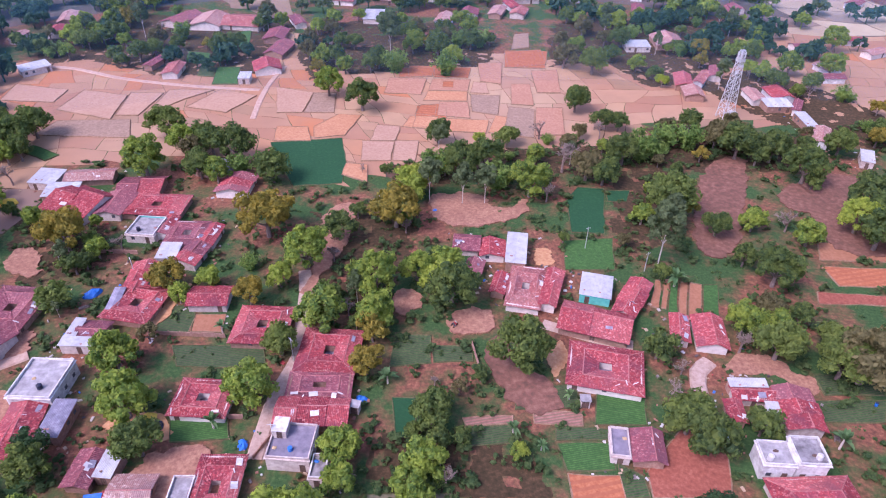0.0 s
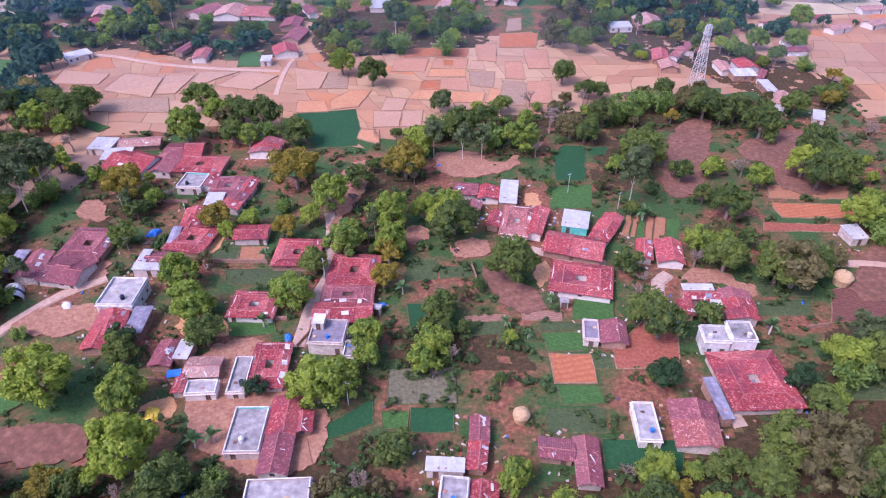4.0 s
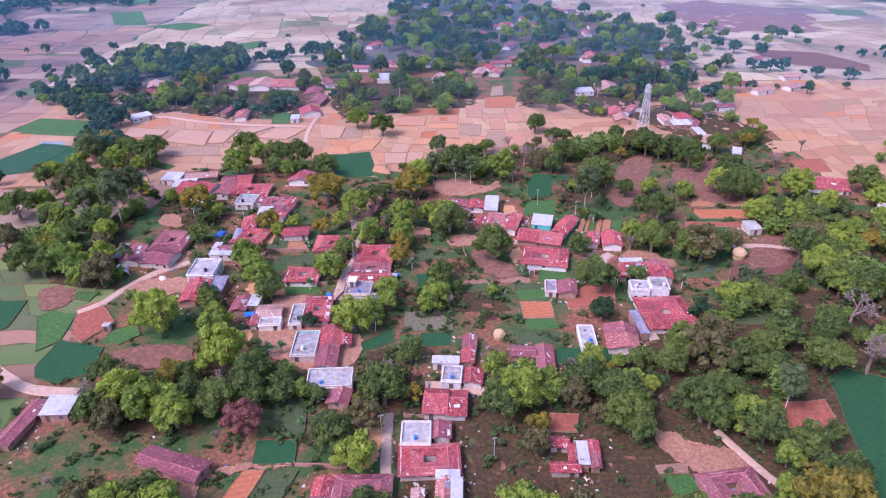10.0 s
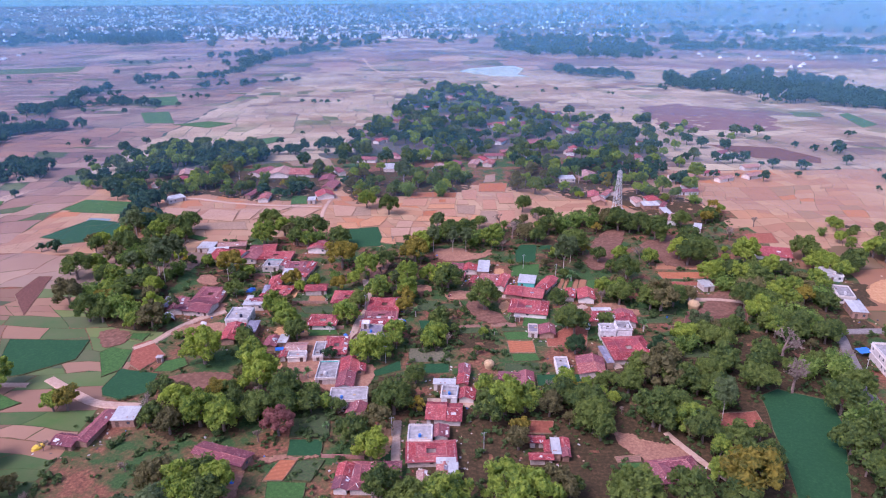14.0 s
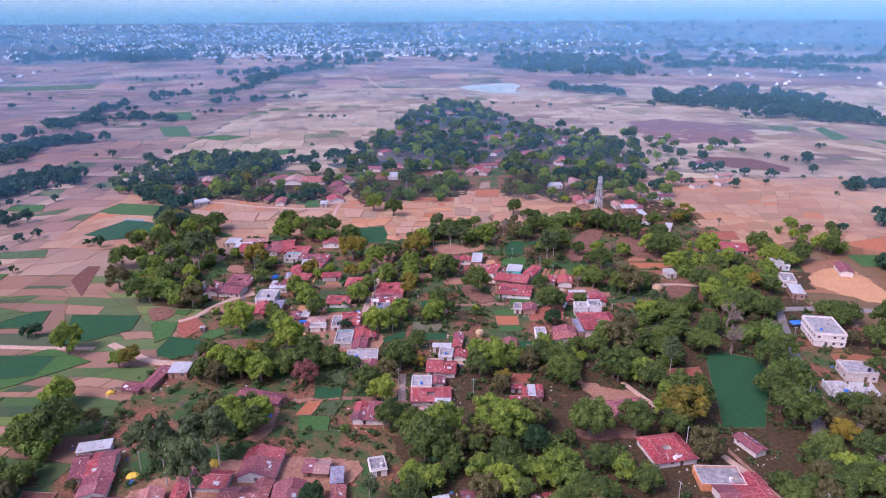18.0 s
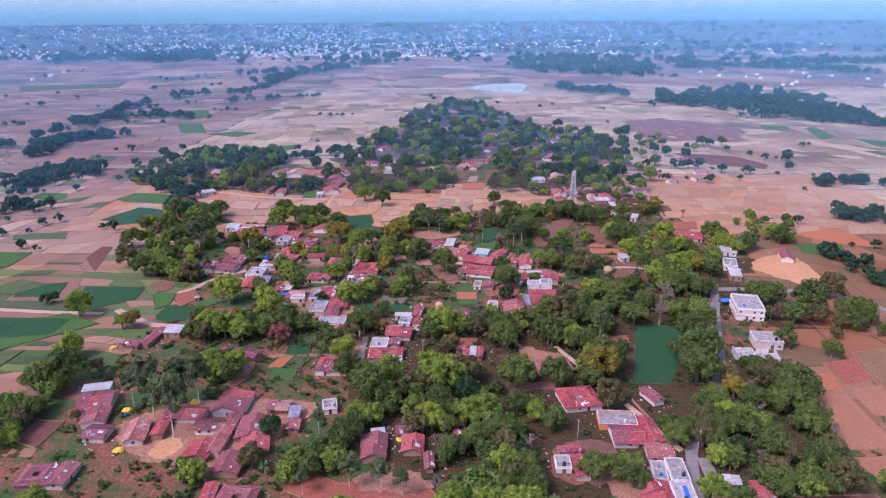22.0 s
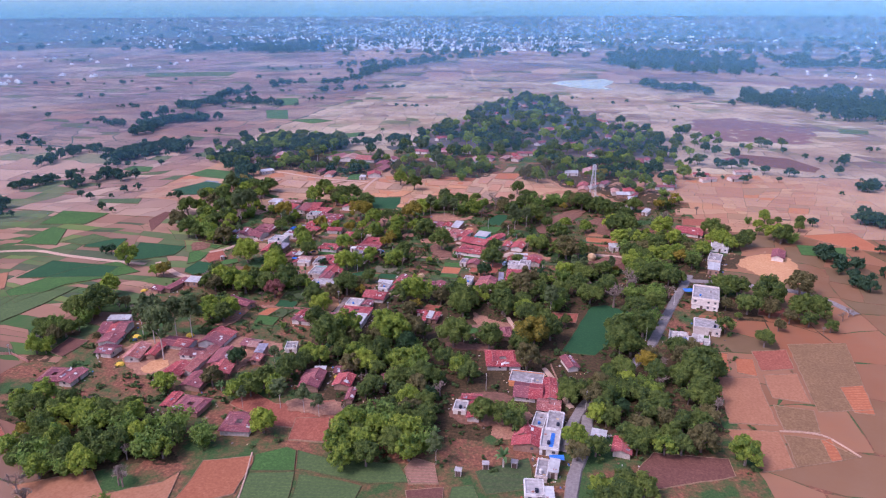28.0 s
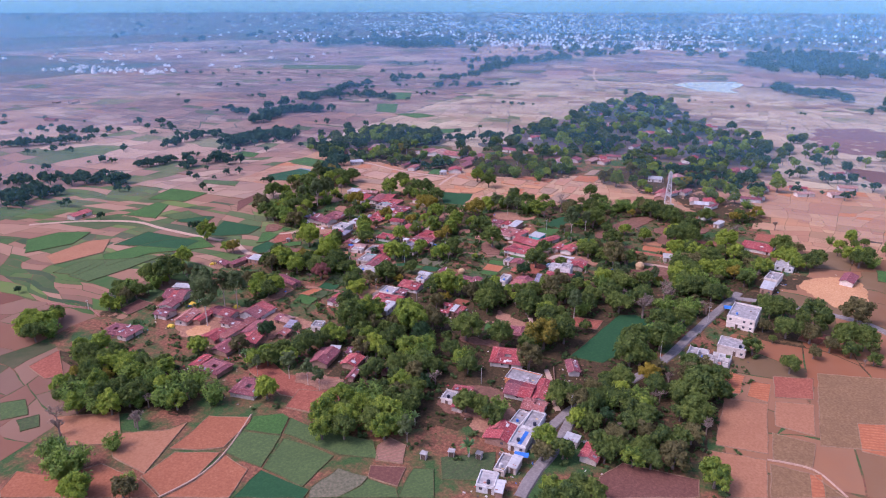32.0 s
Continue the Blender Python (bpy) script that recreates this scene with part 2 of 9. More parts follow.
SOIL = {
    "wheat": soil_material("green_wheat", (0.018, 0.084, 0.028), (0.012, 0.060, 0.022), (0.034, 0.118, 0.038), 0.9, (0.016, 0.06, 0.026)),
    "lush": soil_material("vegetable_crop", (0.055, 0.145, 0.03), (0.028, 0.085, 0.02), (0.11, 0.21, 0.05), 0.7, (0.035, 0.08, 0.025)),
    "garden": soil_material("garden_plot", (0.042, 0.095, 0.028), (0.022, 0.052, 0.02), (0.11, 0.16, 0.05), 0.6, (0.09, 0.075, 0.045)),
    "weeds": soil_material("weedy_plot", (0.15, 0.14, 0.085), (0.08, 0.085, 0.05), (0.24, 0.19, 0.13)),
    "fallow": soil_material("fallow_soil", (0.335, 0.152, 0.080), (0.27, 0.115, 0.062), (0.40, 0.195, 0.115)),
    "redsoil": soil_material("red_soil", (0.30, 0.095, 0.058), (0.20, 0.06, 0.04), (0.40, 0.155, 0.10)),
    "orangesoil": soil_material("orange_soil", (0.43, 0.150, 0.066), (0.30, 0.095, 0.045), (0.52, 0.22, 0.11), 0.2, (0.31, 0.105, 0.052)),
    "clay": soil_material("turned_clay", (0.31, 0.112, 0.056), (0.24, 0.082, 0.043), (0.38, 0.155, 0.086)),
    "yard": soil_material("trodden_yard", (0.33, 0.165, 0.105), (0.21, 0.095, 0.065), (0.48, 0.28, 0.17)),
    "ploughed": soil_material("ploughed_soil", (0.17, 0.075, 0.055), (0.11, 0.045, 0.035), (0.25, 0.12, 0.09), 0.6),
    "bedrows": soil_material("seed_beds", (0.33, 0.16, 0.12), (0.22, 0.10, 0.075), (0.42, 0.23, 0.18), 0.45, (0.16, 0.12, 0.07)),
    "sand": soil_material("swept_yard", (0.52, 0.27, 0.125), (0.38, 0.18, 0.09), (0.62, 0.39, 0.22)),
    "olive": soil_material("stubble", (0.22, 0.125, 0.06), (0.15, 0.085, 0.045), (0.30, 0.18, 0.10)),
    "pale": soil_material("pale_crop", (0.078, 0.128, 0.038), (0.045, 0.082, 0.026), (0.125, 0.18, 0.058), 0.5, (0.06, 0.09, 0.04)),
    "burnt": soil_material("burnt_stubble", (0.20, 0.105, 0.10), (0.11, 0.06, 0.062), (0.34, 0.21, 0.18)),
    "paddy": soil_material("dry_paddy_soil", (0.408, 0.211, 0.132), (0.326, 0.160, 0.101), (0.490, 0.282, 0.180)),
    "peach": soil_material("peach_paddy_soil", (0.46, 0.225, 0.115), (0.37, 0.165, 0.085), (0.53, 0.295, 0.165)),
    "palepaddy": soil_material("pale_paddy_soil", (0.412, 0.248, 0.163), (0.343, 0.198, 0.132), (0.480, 0.308, 0.211)),
    "stubblegrey": soil_material("grey_stubble_soil", (0.315, 0.205, 0.140), (0.22, 0.145, 0.100), (0.39, 0.270, 0.190)),
    "dusk": soil_material("mauve_brown_soil", (0.190, 0.088, 0.060), (0.110, 0.060, 0.040), (0.30, 0.155, 0.105), grain=0.7),
    "grassbund": soil_material("grassy_bund", (0.105, 0.105, 0.045), (0.05, 0.065, 0.025), (0.19, 0.155, 0.08)),
    "bund": soil_material("bund_earth", (0.30, 0.180, 0.115), (0.18, 0.125, 0.07), (0.40, 0.26, 0.18)),
    "dirt": soil_material("dirt_road", (0.47, 0.32, 0.24), (0.36, 0.22, 0.16), (0.56, 0.41, 0.32)),
    "lane": soil_material("concrete_lane", (0.44, 0.32, 0.25), (0.32, 0.21, 0.16), (0.54, 0.42, 0.34)),
    "asphalt": soil_material("grey_asphalt", (0.230, 0.202, 0.192), (0.162, 0.141, 0.134), (0.324, 0.288, 0.270)),
}


def ground_material():
    """Bare village earth with grass and litter; farther out, dusty fallow land and scrub."""
    m, nt, b = mat_new("village_ground", 0.95)
    p = coords(nt)
    soil = ramp(nt, noise_tex(nt, 0.9, 6, 0.65, p), [(0.3, (0.086, 0.039, 0.025)), (0.5, (0.194, 0.078, 0.046)), (0.72, (0.367, 0.162, 0.089))])
    grass = ramp(nt, noise_tex(nt, 1.4, 6, 0.7, p), [(0.3, (0.018, 0.048, 0.016)), (0.55, (0.042, 0.095, 0.026)), (0.75, (0.105, 0.135, 0.042))])
    c = mix(nt, ramp(nt, noise_tex(nt, 0.055, 6, 0.68, p), [(0.42, (0, 0, 0)), (0.56, (1, 1, 1))]), soil, grass)
    nt.links.new(c, b.inputs["Base Color"])
    bump(nt, b, noise_tex(nt, 1.1, 5, 0.6, p), 0.5, 0.3)
    return m


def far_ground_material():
    """The wide plain: mauve fallow, heath and thorn scrub, with distance haze put into the blue-green."""
    m, nt, b = mat_new("far_plain_haze_tint", 0.95)
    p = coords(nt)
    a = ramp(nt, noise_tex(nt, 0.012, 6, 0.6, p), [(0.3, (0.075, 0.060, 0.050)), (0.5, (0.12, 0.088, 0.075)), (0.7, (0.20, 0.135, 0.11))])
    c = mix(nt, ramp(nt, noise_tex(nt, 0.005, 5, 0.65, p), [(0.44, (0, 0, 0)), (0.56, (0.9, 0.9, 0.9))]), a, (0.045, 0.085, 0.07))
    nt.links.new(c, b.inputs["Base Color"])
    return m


def quilt_material(name, stops, wash=0.7, single=False):
    m, nt, b = mat_new(name, 0.95)
    c = ramp(nt, rand_ob(nt) if single else rand_island(nt), stops, True)
    c = mix(nt, ramp(nt, noise_tex(nt, 0.12, 6, 0.65), [(0.35, (0, 0, 0)), (0.75, (0.3, 0.3, 0.3))]), c, (0.19, 0.115, 0.075))
    c = mix(nt, ramp(nt, noise_tex(nt, 0.011, 5), [(0.42, (0, 0, 0)), (0.66, (wash, wash, wash))]), c, (0.25, 0.155, 0.115))
    c = mix(nt, ramp(nt, noise_tex(nt, 0.006, 4), [(0.46, (0, 0, 0)), (0.62, (wash, wash, wash))]), c, (0.49, 0.385, 0.26))
    nt.links.new(c, b.inputs["Base Color"])
    bump(nt, b, noise_tex(nt, 0.8, 4), 0.3, 0.3)
    return m


DRY = [(0.0, (0.387, 0.200, 0.113)), (0.18, (0.427, 0.242, 0.138)), (0.36, (0.356, 0.172, 0.099)), (0.52, (0.448, 0.265, 0.144)), (0.66, (0.418, 0.209, 0.109)), (0.76, (0.316, 0.181, 0.099)), (0.84, (0.397, 0.223, 0.127)), (0.95, (0.458, 0.172, 0.071))]
PLAIN = [(0.0, (0.285, 0.206, 0.129)), (0.16, (0.385, 0.300, 0.191)), (0.30, (0.238, 0.158, 0.104)), (0.42, (0.446, 0.363, 0.237)), (0.56, (0.208, 0.178, 0.097)), (0.66, (0.339, 0.237, 0.150)), (0.78, (0.185, 0.122, 0.090)), (0.86, (0.050, 0.107, 0.033)), (0.91, (0.407, 0.323, 0.208)), (0.96, (0.131, 0.090, 0.079))]
HEATH = [(0.0, (0.174, 0.101, 0.090)), (0.18, (0.237, 0.138, 0.112)), (0.34, (0.118, 0.074, 0.069)), (0.48, (0.209, 0.117, 0.098)), (0.60, (0.307, 0.208, 0.158)), (0.70, (0.038, 0.077, 0.029)), (0.78, (0.146, 0.091, 0.086)), (0.92, (0.265, 0.134, 0.094))]
# Violet cast of the outermost plots carries distance haze in the colour.
HAZY_MAUVE = [(0.0, (0.20, 0.12, 0.12)), (0.2, (0.28, 0.17, 0.15)), (0.4, (0.11, 0.08, 0.085)), (0.6, (0.36, 0.235, 0.185)), (0.75, (0.04, 0.075, 0.05)), (0.87, (0.17, 0.11, 0.115))]
DUSK = [(0.0, (0.27, 0.15, 0.11)), (0.2, (0.34, 0.205, 0.145)), (0.38, (0.19, 0.115, 0.09)), (0.52, (0.045, 0.10, 0.03)), (0.62, (0.42, 0.285, 0.20)), (0.78, (0.24, 0.145, 0.115)), (0.9, (0.075, 0.125, 0.04))]
FARM = [(0.0, (0.032, 0.100, 0.022)), (0.15, (0.28, 0.145, 0.09)), (0.28, (0.055, 0.125, 0.026)), (0.40, (0.20, 0.105, 0.068)), (0.54, (0.018, 0.066, 0.024)), (0.64, (0.33, 0.185, 0.12)), (0.74, (0.10, 0.17, 0.035)), (0.80, (0.25, 0.125, 0.08)), (0.90, (0.040, 0.090, 0.026))]


# ---------------------------------------------------------------- mesh tools
def mesh_of(name, verts, faces, material):
    me = bpy.data.meshes.new(name)
    me.from_pydata([tuple(v) for v in verts], [], faces)
    me.materials.append(material)
    me.update()
    return me


def put_part(name, me, parent, m=None, label=""):
    ob = new(name, me)
    ob.parent = parent
    if m is not None:
        ob.matrix_basis = m
    return tagged(ob, label)


class Shape:
    """Gathers boxes, quads and rods into one mesh."""

    def __init__(self):
        self.v, self.f = [], []

    def add(self, verts, faces):
        n = len(self.v)
        self.v += [tuple(p) for p in verts]
        self.f += [tuple(n + i for i in f) for f in faces]
        return self

    def box(self, x0, x1, y0, y1, z0, z1):
        vs = [(x, y, z) for z in (z0, z1) for x, y in ((x0, y0), (x1, y0), (x1, y1), (x0, y1))]
        return self.add(vs, [(3, 2, 1, 0), (4, 5, 6, 7), (0, 1, 5, 4), (1, 2, 6, 5), (2, 3, 7, 6), (3, 0, 4, 7)])

    def rod(self, a, b, r0, r1=None, sides=5):
        a, b = Vector(a), Vector(b)
        r1 = r0 if r1 is None else r1
        d = (b - a).normalized()
        s = d.orthogonal().normalized()
        t = d.cross(s)
        ring = [(math.cos(6.2832 * k / sides), math.sin(6.2832 * k / sides)) for k in range(sides)]
        vs = [a + r0 * (c * s + q * t) for c, q in ring] + [b + r1 * (c * s + q * t) for c, q in ring]
        fs = [(k, (k + 1) % sides, sides + (k + 1) % sides, sides + k) for k in range(sides)]
        return self.add(vs, fs + [tuple(range(sides))[::-1], tuple(range(sides, 2 * sides))])

    def dome(self, c, rx, ry, rz, n=12, rows=5, rough=0.0, rng=None, low=0.0):
        vs, fs = [], []
        for j in range(rows):
            a = low + (math.pi / 2 - low) * j / rows
            for i in range(n):
                w = 1 + (rng.uniform(-rough, rough) if rng else 0)
                vs.append((c[0] + rx * w * math.cos(a) * math.cos(6.2832 * i / n), c[1] + ry * w * math.cos(a) * math.sin(6.2832 * i / n), c[2] + rz * math.sin(a) * w))
        vs.append((c[0], c[1], c[2] + rz))
        for j in range(rows - 1):
            fs += [(j * n + i, j * n + (i + 1) % n, (j + 1) * n + (i + 1) % n, (j + 1) * n + i) for i in range(n)]
        top = (rows - 1) * n
        fs += [(top + i, top + (i + 1) % n, rows * n) for i in range(n)] + [tuple(range(n))[::-1]]
        return self.add(vs, fs)

    def mesh(self, name, material):
        return mesh_of(name, self.v, self.f, material)


def blocked(x, y, r, margin=0.3):
    """Whether a stem of radius r at x, y would stand in a house, a road or a tended plot."""
    for hx, hy, w, d, c, s in HOUSE_BOXES:
        dx, dy = x - hx, y - hy
        if abs(dx * c + dy * s) < w / 2 + margin + r and abs(dy * c - dx * s) < d / 2 + margin + r:
            return True
    if any((x - px) ** 2 + (y - py) ** 2 < (0.6 * w + r) ** 2 for px, py, w in ROAD_DOTS):
        return True
    return any(kind not in ("garden", "weeds") and inside(x, y, poly) for kind, poly in FIELD_POLYS)


def root_at(name, x, y, rot=0.0, z=0.0):
    ob = new(name)
    ob.empty_display_size = 0.5
    ob.matrix_basis = pose(x, y, z, 0, 0, rot)
    return ob


def inside(x, y, poly):
    hit = False
    for (x0, y0), (x1, y1) in zip(poly, poly[1:] + poly[:1]):
        if (y0 > y) != (y1 > y) and x < (x1 - x0) * (y - y0) / (y1 - y0) + x0:
            hit = not hit
    return hit


# ---------------------------------------------------------------- ground and distance
def disc(name, r0, r1, z, material, n=96):
    s = Shape()
    if r0 == 0:
        s.add([(r1 * math.cos(6.2832 * k / n), r1 * math.sin(6.2832 * k / n) + 60, z) for k in range(n)], [tuple(range(n))])
    else:
        vs = [(r * math.cos(6.2832 * k / n), r * math.sin(6.2832 * k / n) + 60, z) for r in (r0, r1) for k in range(n)]
        s.add(vs, [(k, (k + 1) % n, n + (k + 1) % n, n + k)[::-1] for k in range(n)])
    return new(name, s.mesh(name, material))


GROUND = ground_material()
tagged(disc("ground", 0, 330, 0.0, GROUND), "bare reddish village earth with patchy grass", "ground", kind="structure")


def rise(x, y):
    """Height of the land, bent up far out to lift the town in the camera's view."""
    return 88 * max(0.0, (math.hypot(x, y - 60) - 2600) / 2000) ** 1.15


def far_land():
    s, n = Shape(), 96
    radii = (330, 1200, 2600, 2900, 3200, 3600, 4000, 4600)
    vs = [(r * math.cos(6.2832 * k / n), r * math.sin(6.2832 * k / n) + 60, rise(0, r + 60) - 0.01) for r in radii for k in range(n)]
    s.add(vs, [(j * n + k, j * n + (k + 1) % n, (j + 1) * n + (k + 1) % n, (j + 1) * n + k)[::-1] for j in range(len(radii) - 1) for k in range(n)])
    return new("ground_plain", s.mesh("ground_plain", far_ground_material()))


tagged(far_land(), "dusty mauve plain of fallow fields and scrub with haze in its tint", "ground", kind="structure")


def backdrop():
    m = bpy.data.materials.new("painted_haze_glow")
    m.use_nodes = True
    nt = m.node_tree
    nt.nodes.clear()
    out = nt.nodes.new("ShaderNodeOutputMaterial")
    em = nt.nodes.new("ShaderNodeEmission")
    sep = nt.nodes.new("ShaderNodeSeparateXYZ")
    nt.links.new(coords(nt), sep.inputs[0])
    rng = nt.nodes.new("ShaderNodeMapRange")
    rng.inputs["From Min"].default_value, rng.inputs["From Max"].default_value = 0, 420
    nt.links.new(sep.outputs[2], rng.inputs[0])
    # Horizon haze and sky tones are painted into the ring's emission.
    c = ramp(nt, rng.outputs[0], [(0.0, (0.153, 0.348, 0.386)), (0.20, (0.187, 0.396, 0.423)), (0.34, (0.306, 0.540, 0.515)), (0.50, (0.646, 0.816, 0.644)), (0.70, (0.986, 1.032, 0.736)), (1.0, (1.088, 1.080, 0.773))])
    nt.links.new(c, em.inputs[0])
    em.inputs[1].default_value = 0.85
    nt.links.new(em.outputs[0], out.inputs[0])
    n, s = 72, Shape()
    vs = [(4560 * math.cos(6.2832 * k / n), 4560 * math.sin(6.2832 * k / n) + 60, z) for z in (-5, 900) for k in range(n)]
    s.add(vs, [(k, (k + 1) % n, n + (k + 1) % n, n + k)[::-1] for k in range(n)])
    tagged(new("backdrop", s.mesh("backdrop", m)), "glowing backdrop painted with blue haze and pale sky", "backdrop", kind="structure")


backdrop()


def haze_ring(radius, height, share, seed):
    """A see-through blue shell added to imitate haze: mostly clear, it scatters a little of the daylight that falls on
    it.
    """
    m = bpy.data.materials.new("haze_shell")
    m.use_nodes = True
    nt = m.node_tree
    nt.nodes.clear()
    out = nt.nodes.new("ShaderNodeOutputMaterial")
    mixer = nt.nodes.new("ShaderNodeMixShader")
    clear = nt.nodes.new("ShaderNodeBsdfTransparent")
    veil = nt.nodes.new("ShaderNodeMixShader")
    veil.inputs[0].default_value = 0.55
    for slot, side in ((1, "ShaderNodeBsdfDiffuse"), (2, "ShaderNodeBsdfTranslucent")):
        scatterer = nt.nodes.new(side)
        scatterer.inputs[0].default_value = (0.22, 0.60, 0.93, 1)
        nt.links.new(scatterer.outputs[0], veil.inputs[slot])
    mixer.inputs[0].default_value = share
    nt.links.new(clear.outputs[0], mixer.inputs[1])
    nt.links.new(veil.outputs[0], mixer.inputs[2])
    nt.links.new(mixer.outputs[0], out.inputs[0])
    n, s = 180, Shape()
    ring = []
    for k in range(n):
        a = 6.2832 * k / n
        r = radius * (1 + 0.06 * noise.noise((3.0 * math.cos(a), 3.0 * math.sin(a), seed)))
        ring.append((r * math.cos(a) + 30, r * math.sin(a) - 90))
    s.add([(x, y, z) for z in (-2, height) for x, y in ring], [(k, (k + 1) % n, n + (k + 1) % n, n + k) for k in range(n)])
    tagged(new("backdrop_haze", s.mesh("backdrop_haze", m)), "added see-through blue shell imitating haze over the plain", "haze", kind="structure")


# Shells added round the village to turn the distance blue.
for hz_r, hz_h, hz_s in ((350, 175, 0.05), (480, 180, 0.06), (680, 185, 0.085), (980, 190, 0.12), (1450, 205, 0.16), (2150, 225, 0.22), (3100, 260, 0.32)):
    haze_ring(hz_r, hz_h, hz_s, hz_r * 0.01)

VILLAGE = [(-108, -95), (-112, 20), (-105, 60), (-125, 95), (-130, 130), (-120, 185), (-65, 190), (-35, 180), (0, 195), (60, 210), (110, 225), (165, 235), (170, 100), (160, 20), (150, -100)]
FAR_WOOD = [(-85, 403), (-70, 461), (-56, 621), (1, 818), (54, 785), (94, 614), (149, 573), (178, 506), (172, 394), (172, 355), (146, 322), (124, 299), (82, 278), (45, 285), (26, 300), (-21, 268), (-49, 262), (-71, 321)]
LEFT_WOOD = [(-218, 282), (-241, 389), (-225, 431), (-188, 418), (-170, 441), (-129, 365), (-90, 350), (-80, 300), (-123, 279), (-156, 280), (-169, 270), (-194, 270)]


def quilt(name, label, x0, x1, y0, y1, size, material, seed, gap, lift=0.05, skip=(VILLAGE,), split=False, long=1.0):
    """Irregular small fields between earth bunds, cut again and again out of one large piece."""
    rng = random.Random(seed)
    plots = []

    def cut(q, depth):
        w = ((q[1] - q[0]).length + (q[2] - q[3]).length) / 2
        h = ((q[3] - q[0]).length + (q[2] - q[1]).length) / 2
        if depth > 14 or max(w / long, h) < size / long**0.5 * rng.uniform(0.8, 1.9):
            plots.append(q)
            return
        a, b = rng.uniform(0.36, 0.64), rng.uniform(0.36, 0.64)
        if w > long * h * rng.uniform(0.75, 1.25):
            m0, m1 = q[0].lerp(q[1], a), q[3].lerp(q[2], b)
            cut([q[0], m0, m1, q[3]], depth + 1), cut([m0, q[1], q[2], m1], depth + 1)
        else:
            m0, m1 = q[0].lerp(q[3], a), q[1].lerp(q[2], b)
            cut([q[0], q[1], m1, m0], depth + 1), cut([m0, m1, q[2], q[3]], depth + 1)

    cut([Vector((x0, y0)), Vector((x1, y0)), Vector((x1, y1)), Vector((x0, y1))], 0)
    s, root = Shape(), tagged(new(name), label, "fields", kind="structure") if split else None
    for q in plots:
        c = (q[0] + q[1] + q[2] + q[3]) / 4
        if any(inside(c.x, c.y, poly) for poly in skip):
            continue
        ring = []
        for k in range(4):
            a, b = q[k], q[(k + 1) % 4]
            for f in (0.0, 0.33, 0.66):
                p = a.lerp(b, f)
                bend = noise.noise((p.x * 0.045, p.y * 0.045, seed)) * size * 0.26
                p = p + Vector((bend, noise.noise((p.y * 0.05, p.x * 0.05, seed + 7)) * size * 0.26))
                ring.append(p + (c - p).normalized() * gap * rng.uniform(0.7, 1.2))
        n, z = len(ring), lift + rng.uniform(0, 0.03)
        s.add([(p.x, p.y, z) for p in ring] + [(p.x, p.y, -0.02) for p in ring], [tuple(range(n))] + [(k, n + k, n + (k + 1) % n, (k + 1) % n) for k in range(n)])
        if split:
            put_part("plot", s.mesh("plot", material), root)
            s = Shape()
    if split:
        return root
    return tagged(new(name, s.mesh(name, material)), label, "fields", kind="stuff")


DRYQ, PLAINQ, FARMQ = quilt_material("dry_paddy", DRY, 0.3), quilt_material("plain_fields", PLAIN), quilt_material("mixed_farmland", FARM, 0.08, True)
quilt("paddy_fields", "dry pink and orange paddy plots between earth bunds", -230, 330, 168, 330, 12, DRYQ, 5, 0.15, skip=(VILLAGE, FAR_WOOD, LEFT_WOOD))
quilt("plain_fields", "pale dusty fallow fields on the plain", -260, 900, 330, 1050, 24, PLAINQ, 8, 0.5, skip=(FAR_WOOD, LEFT_WOOD))
quilt("heath_fields", "brown and mauve fallow fields with rough grass", -1100, -260, 330, 1050, 28, quilt_material("heath_plots", HEATH, 0.3), 18, 0.9, long=1.8, skip=(LEFT_WOOD,))
quilt("outer_fields", "fallow fields far out on the plain with haze in their mauve", -1900, 1900, 1050, 2300, 95, quilt_material("outer_plots", HAZY_MAUVE, 0.35), 9, 2.2, skip=())
quilt("farmland", "patchwork of green crops and bare plots", -330, -108, -58, 125, 15, FARMQ, 11, 0.3, split=True, long=2.4)
SOUTH = [(0.0, (0.178, 0.080, 0.052)), (0.22, (0.213, 0.115, 0.076)), (0.40, (0.144, 0.053, 0.034)), (0.55, (0.196, 0.088, 0.054)), (0.72, (0.167, 0.093, 0.064)), (0.86, (0.207, 0.075, 0.041)), (0.95, (0.034, 0.053, 0.017))]
quilt("south_fields", "soft brown and pinkish fallow plots", -330, -60, -230, -58, 20, quilt_material("south_plots", SOUTH, 0.1), 19, 0.3, skip=(VILLAGE,))
WESTQ = quilt_material("west_plots", DUSK, 0.25)
quilt("west_fields", "dusty brown fields with a few green plots", -1000, -330, -160, 330, 34, WESTQ, 12, 0.6, skip=())
quilt("bank_fields", "dusty brown plots beside the groves", -330, -108, 125, 168, 17, WESTQ, 17, 0.3)
quilt("slope_fields", "dry and green plots beside the wood", -330, -230, 168, 330, 20, WESTQ, 15, 0.5, skip=(LEFT_WOOD,))
quilt("east_fields", "brown and olive ploughed fields", 150, 520, -200, 168, 26, quilt_material("east_plots", [(0.0, (0.230, 0.096, 0.045)), (0.16, (0.187, 0.085, 0.036)), (0.32, (0.266, 0.114, 0.055)), (0.46, (0.151, 0.088, 0.036)), (0.6, (0.208, 0.085, 0.036)), (0.75, (0.136, 0.081, 0.034)), (0.94, (0.259, 0.096, 0.042))], 0.12), 13, 0.4)
quilt("north_east_fields", "pale dry fields with dark bunds", 330, 900, 168, 330, 24, PLAINQ, 14, 0.9, skip=())

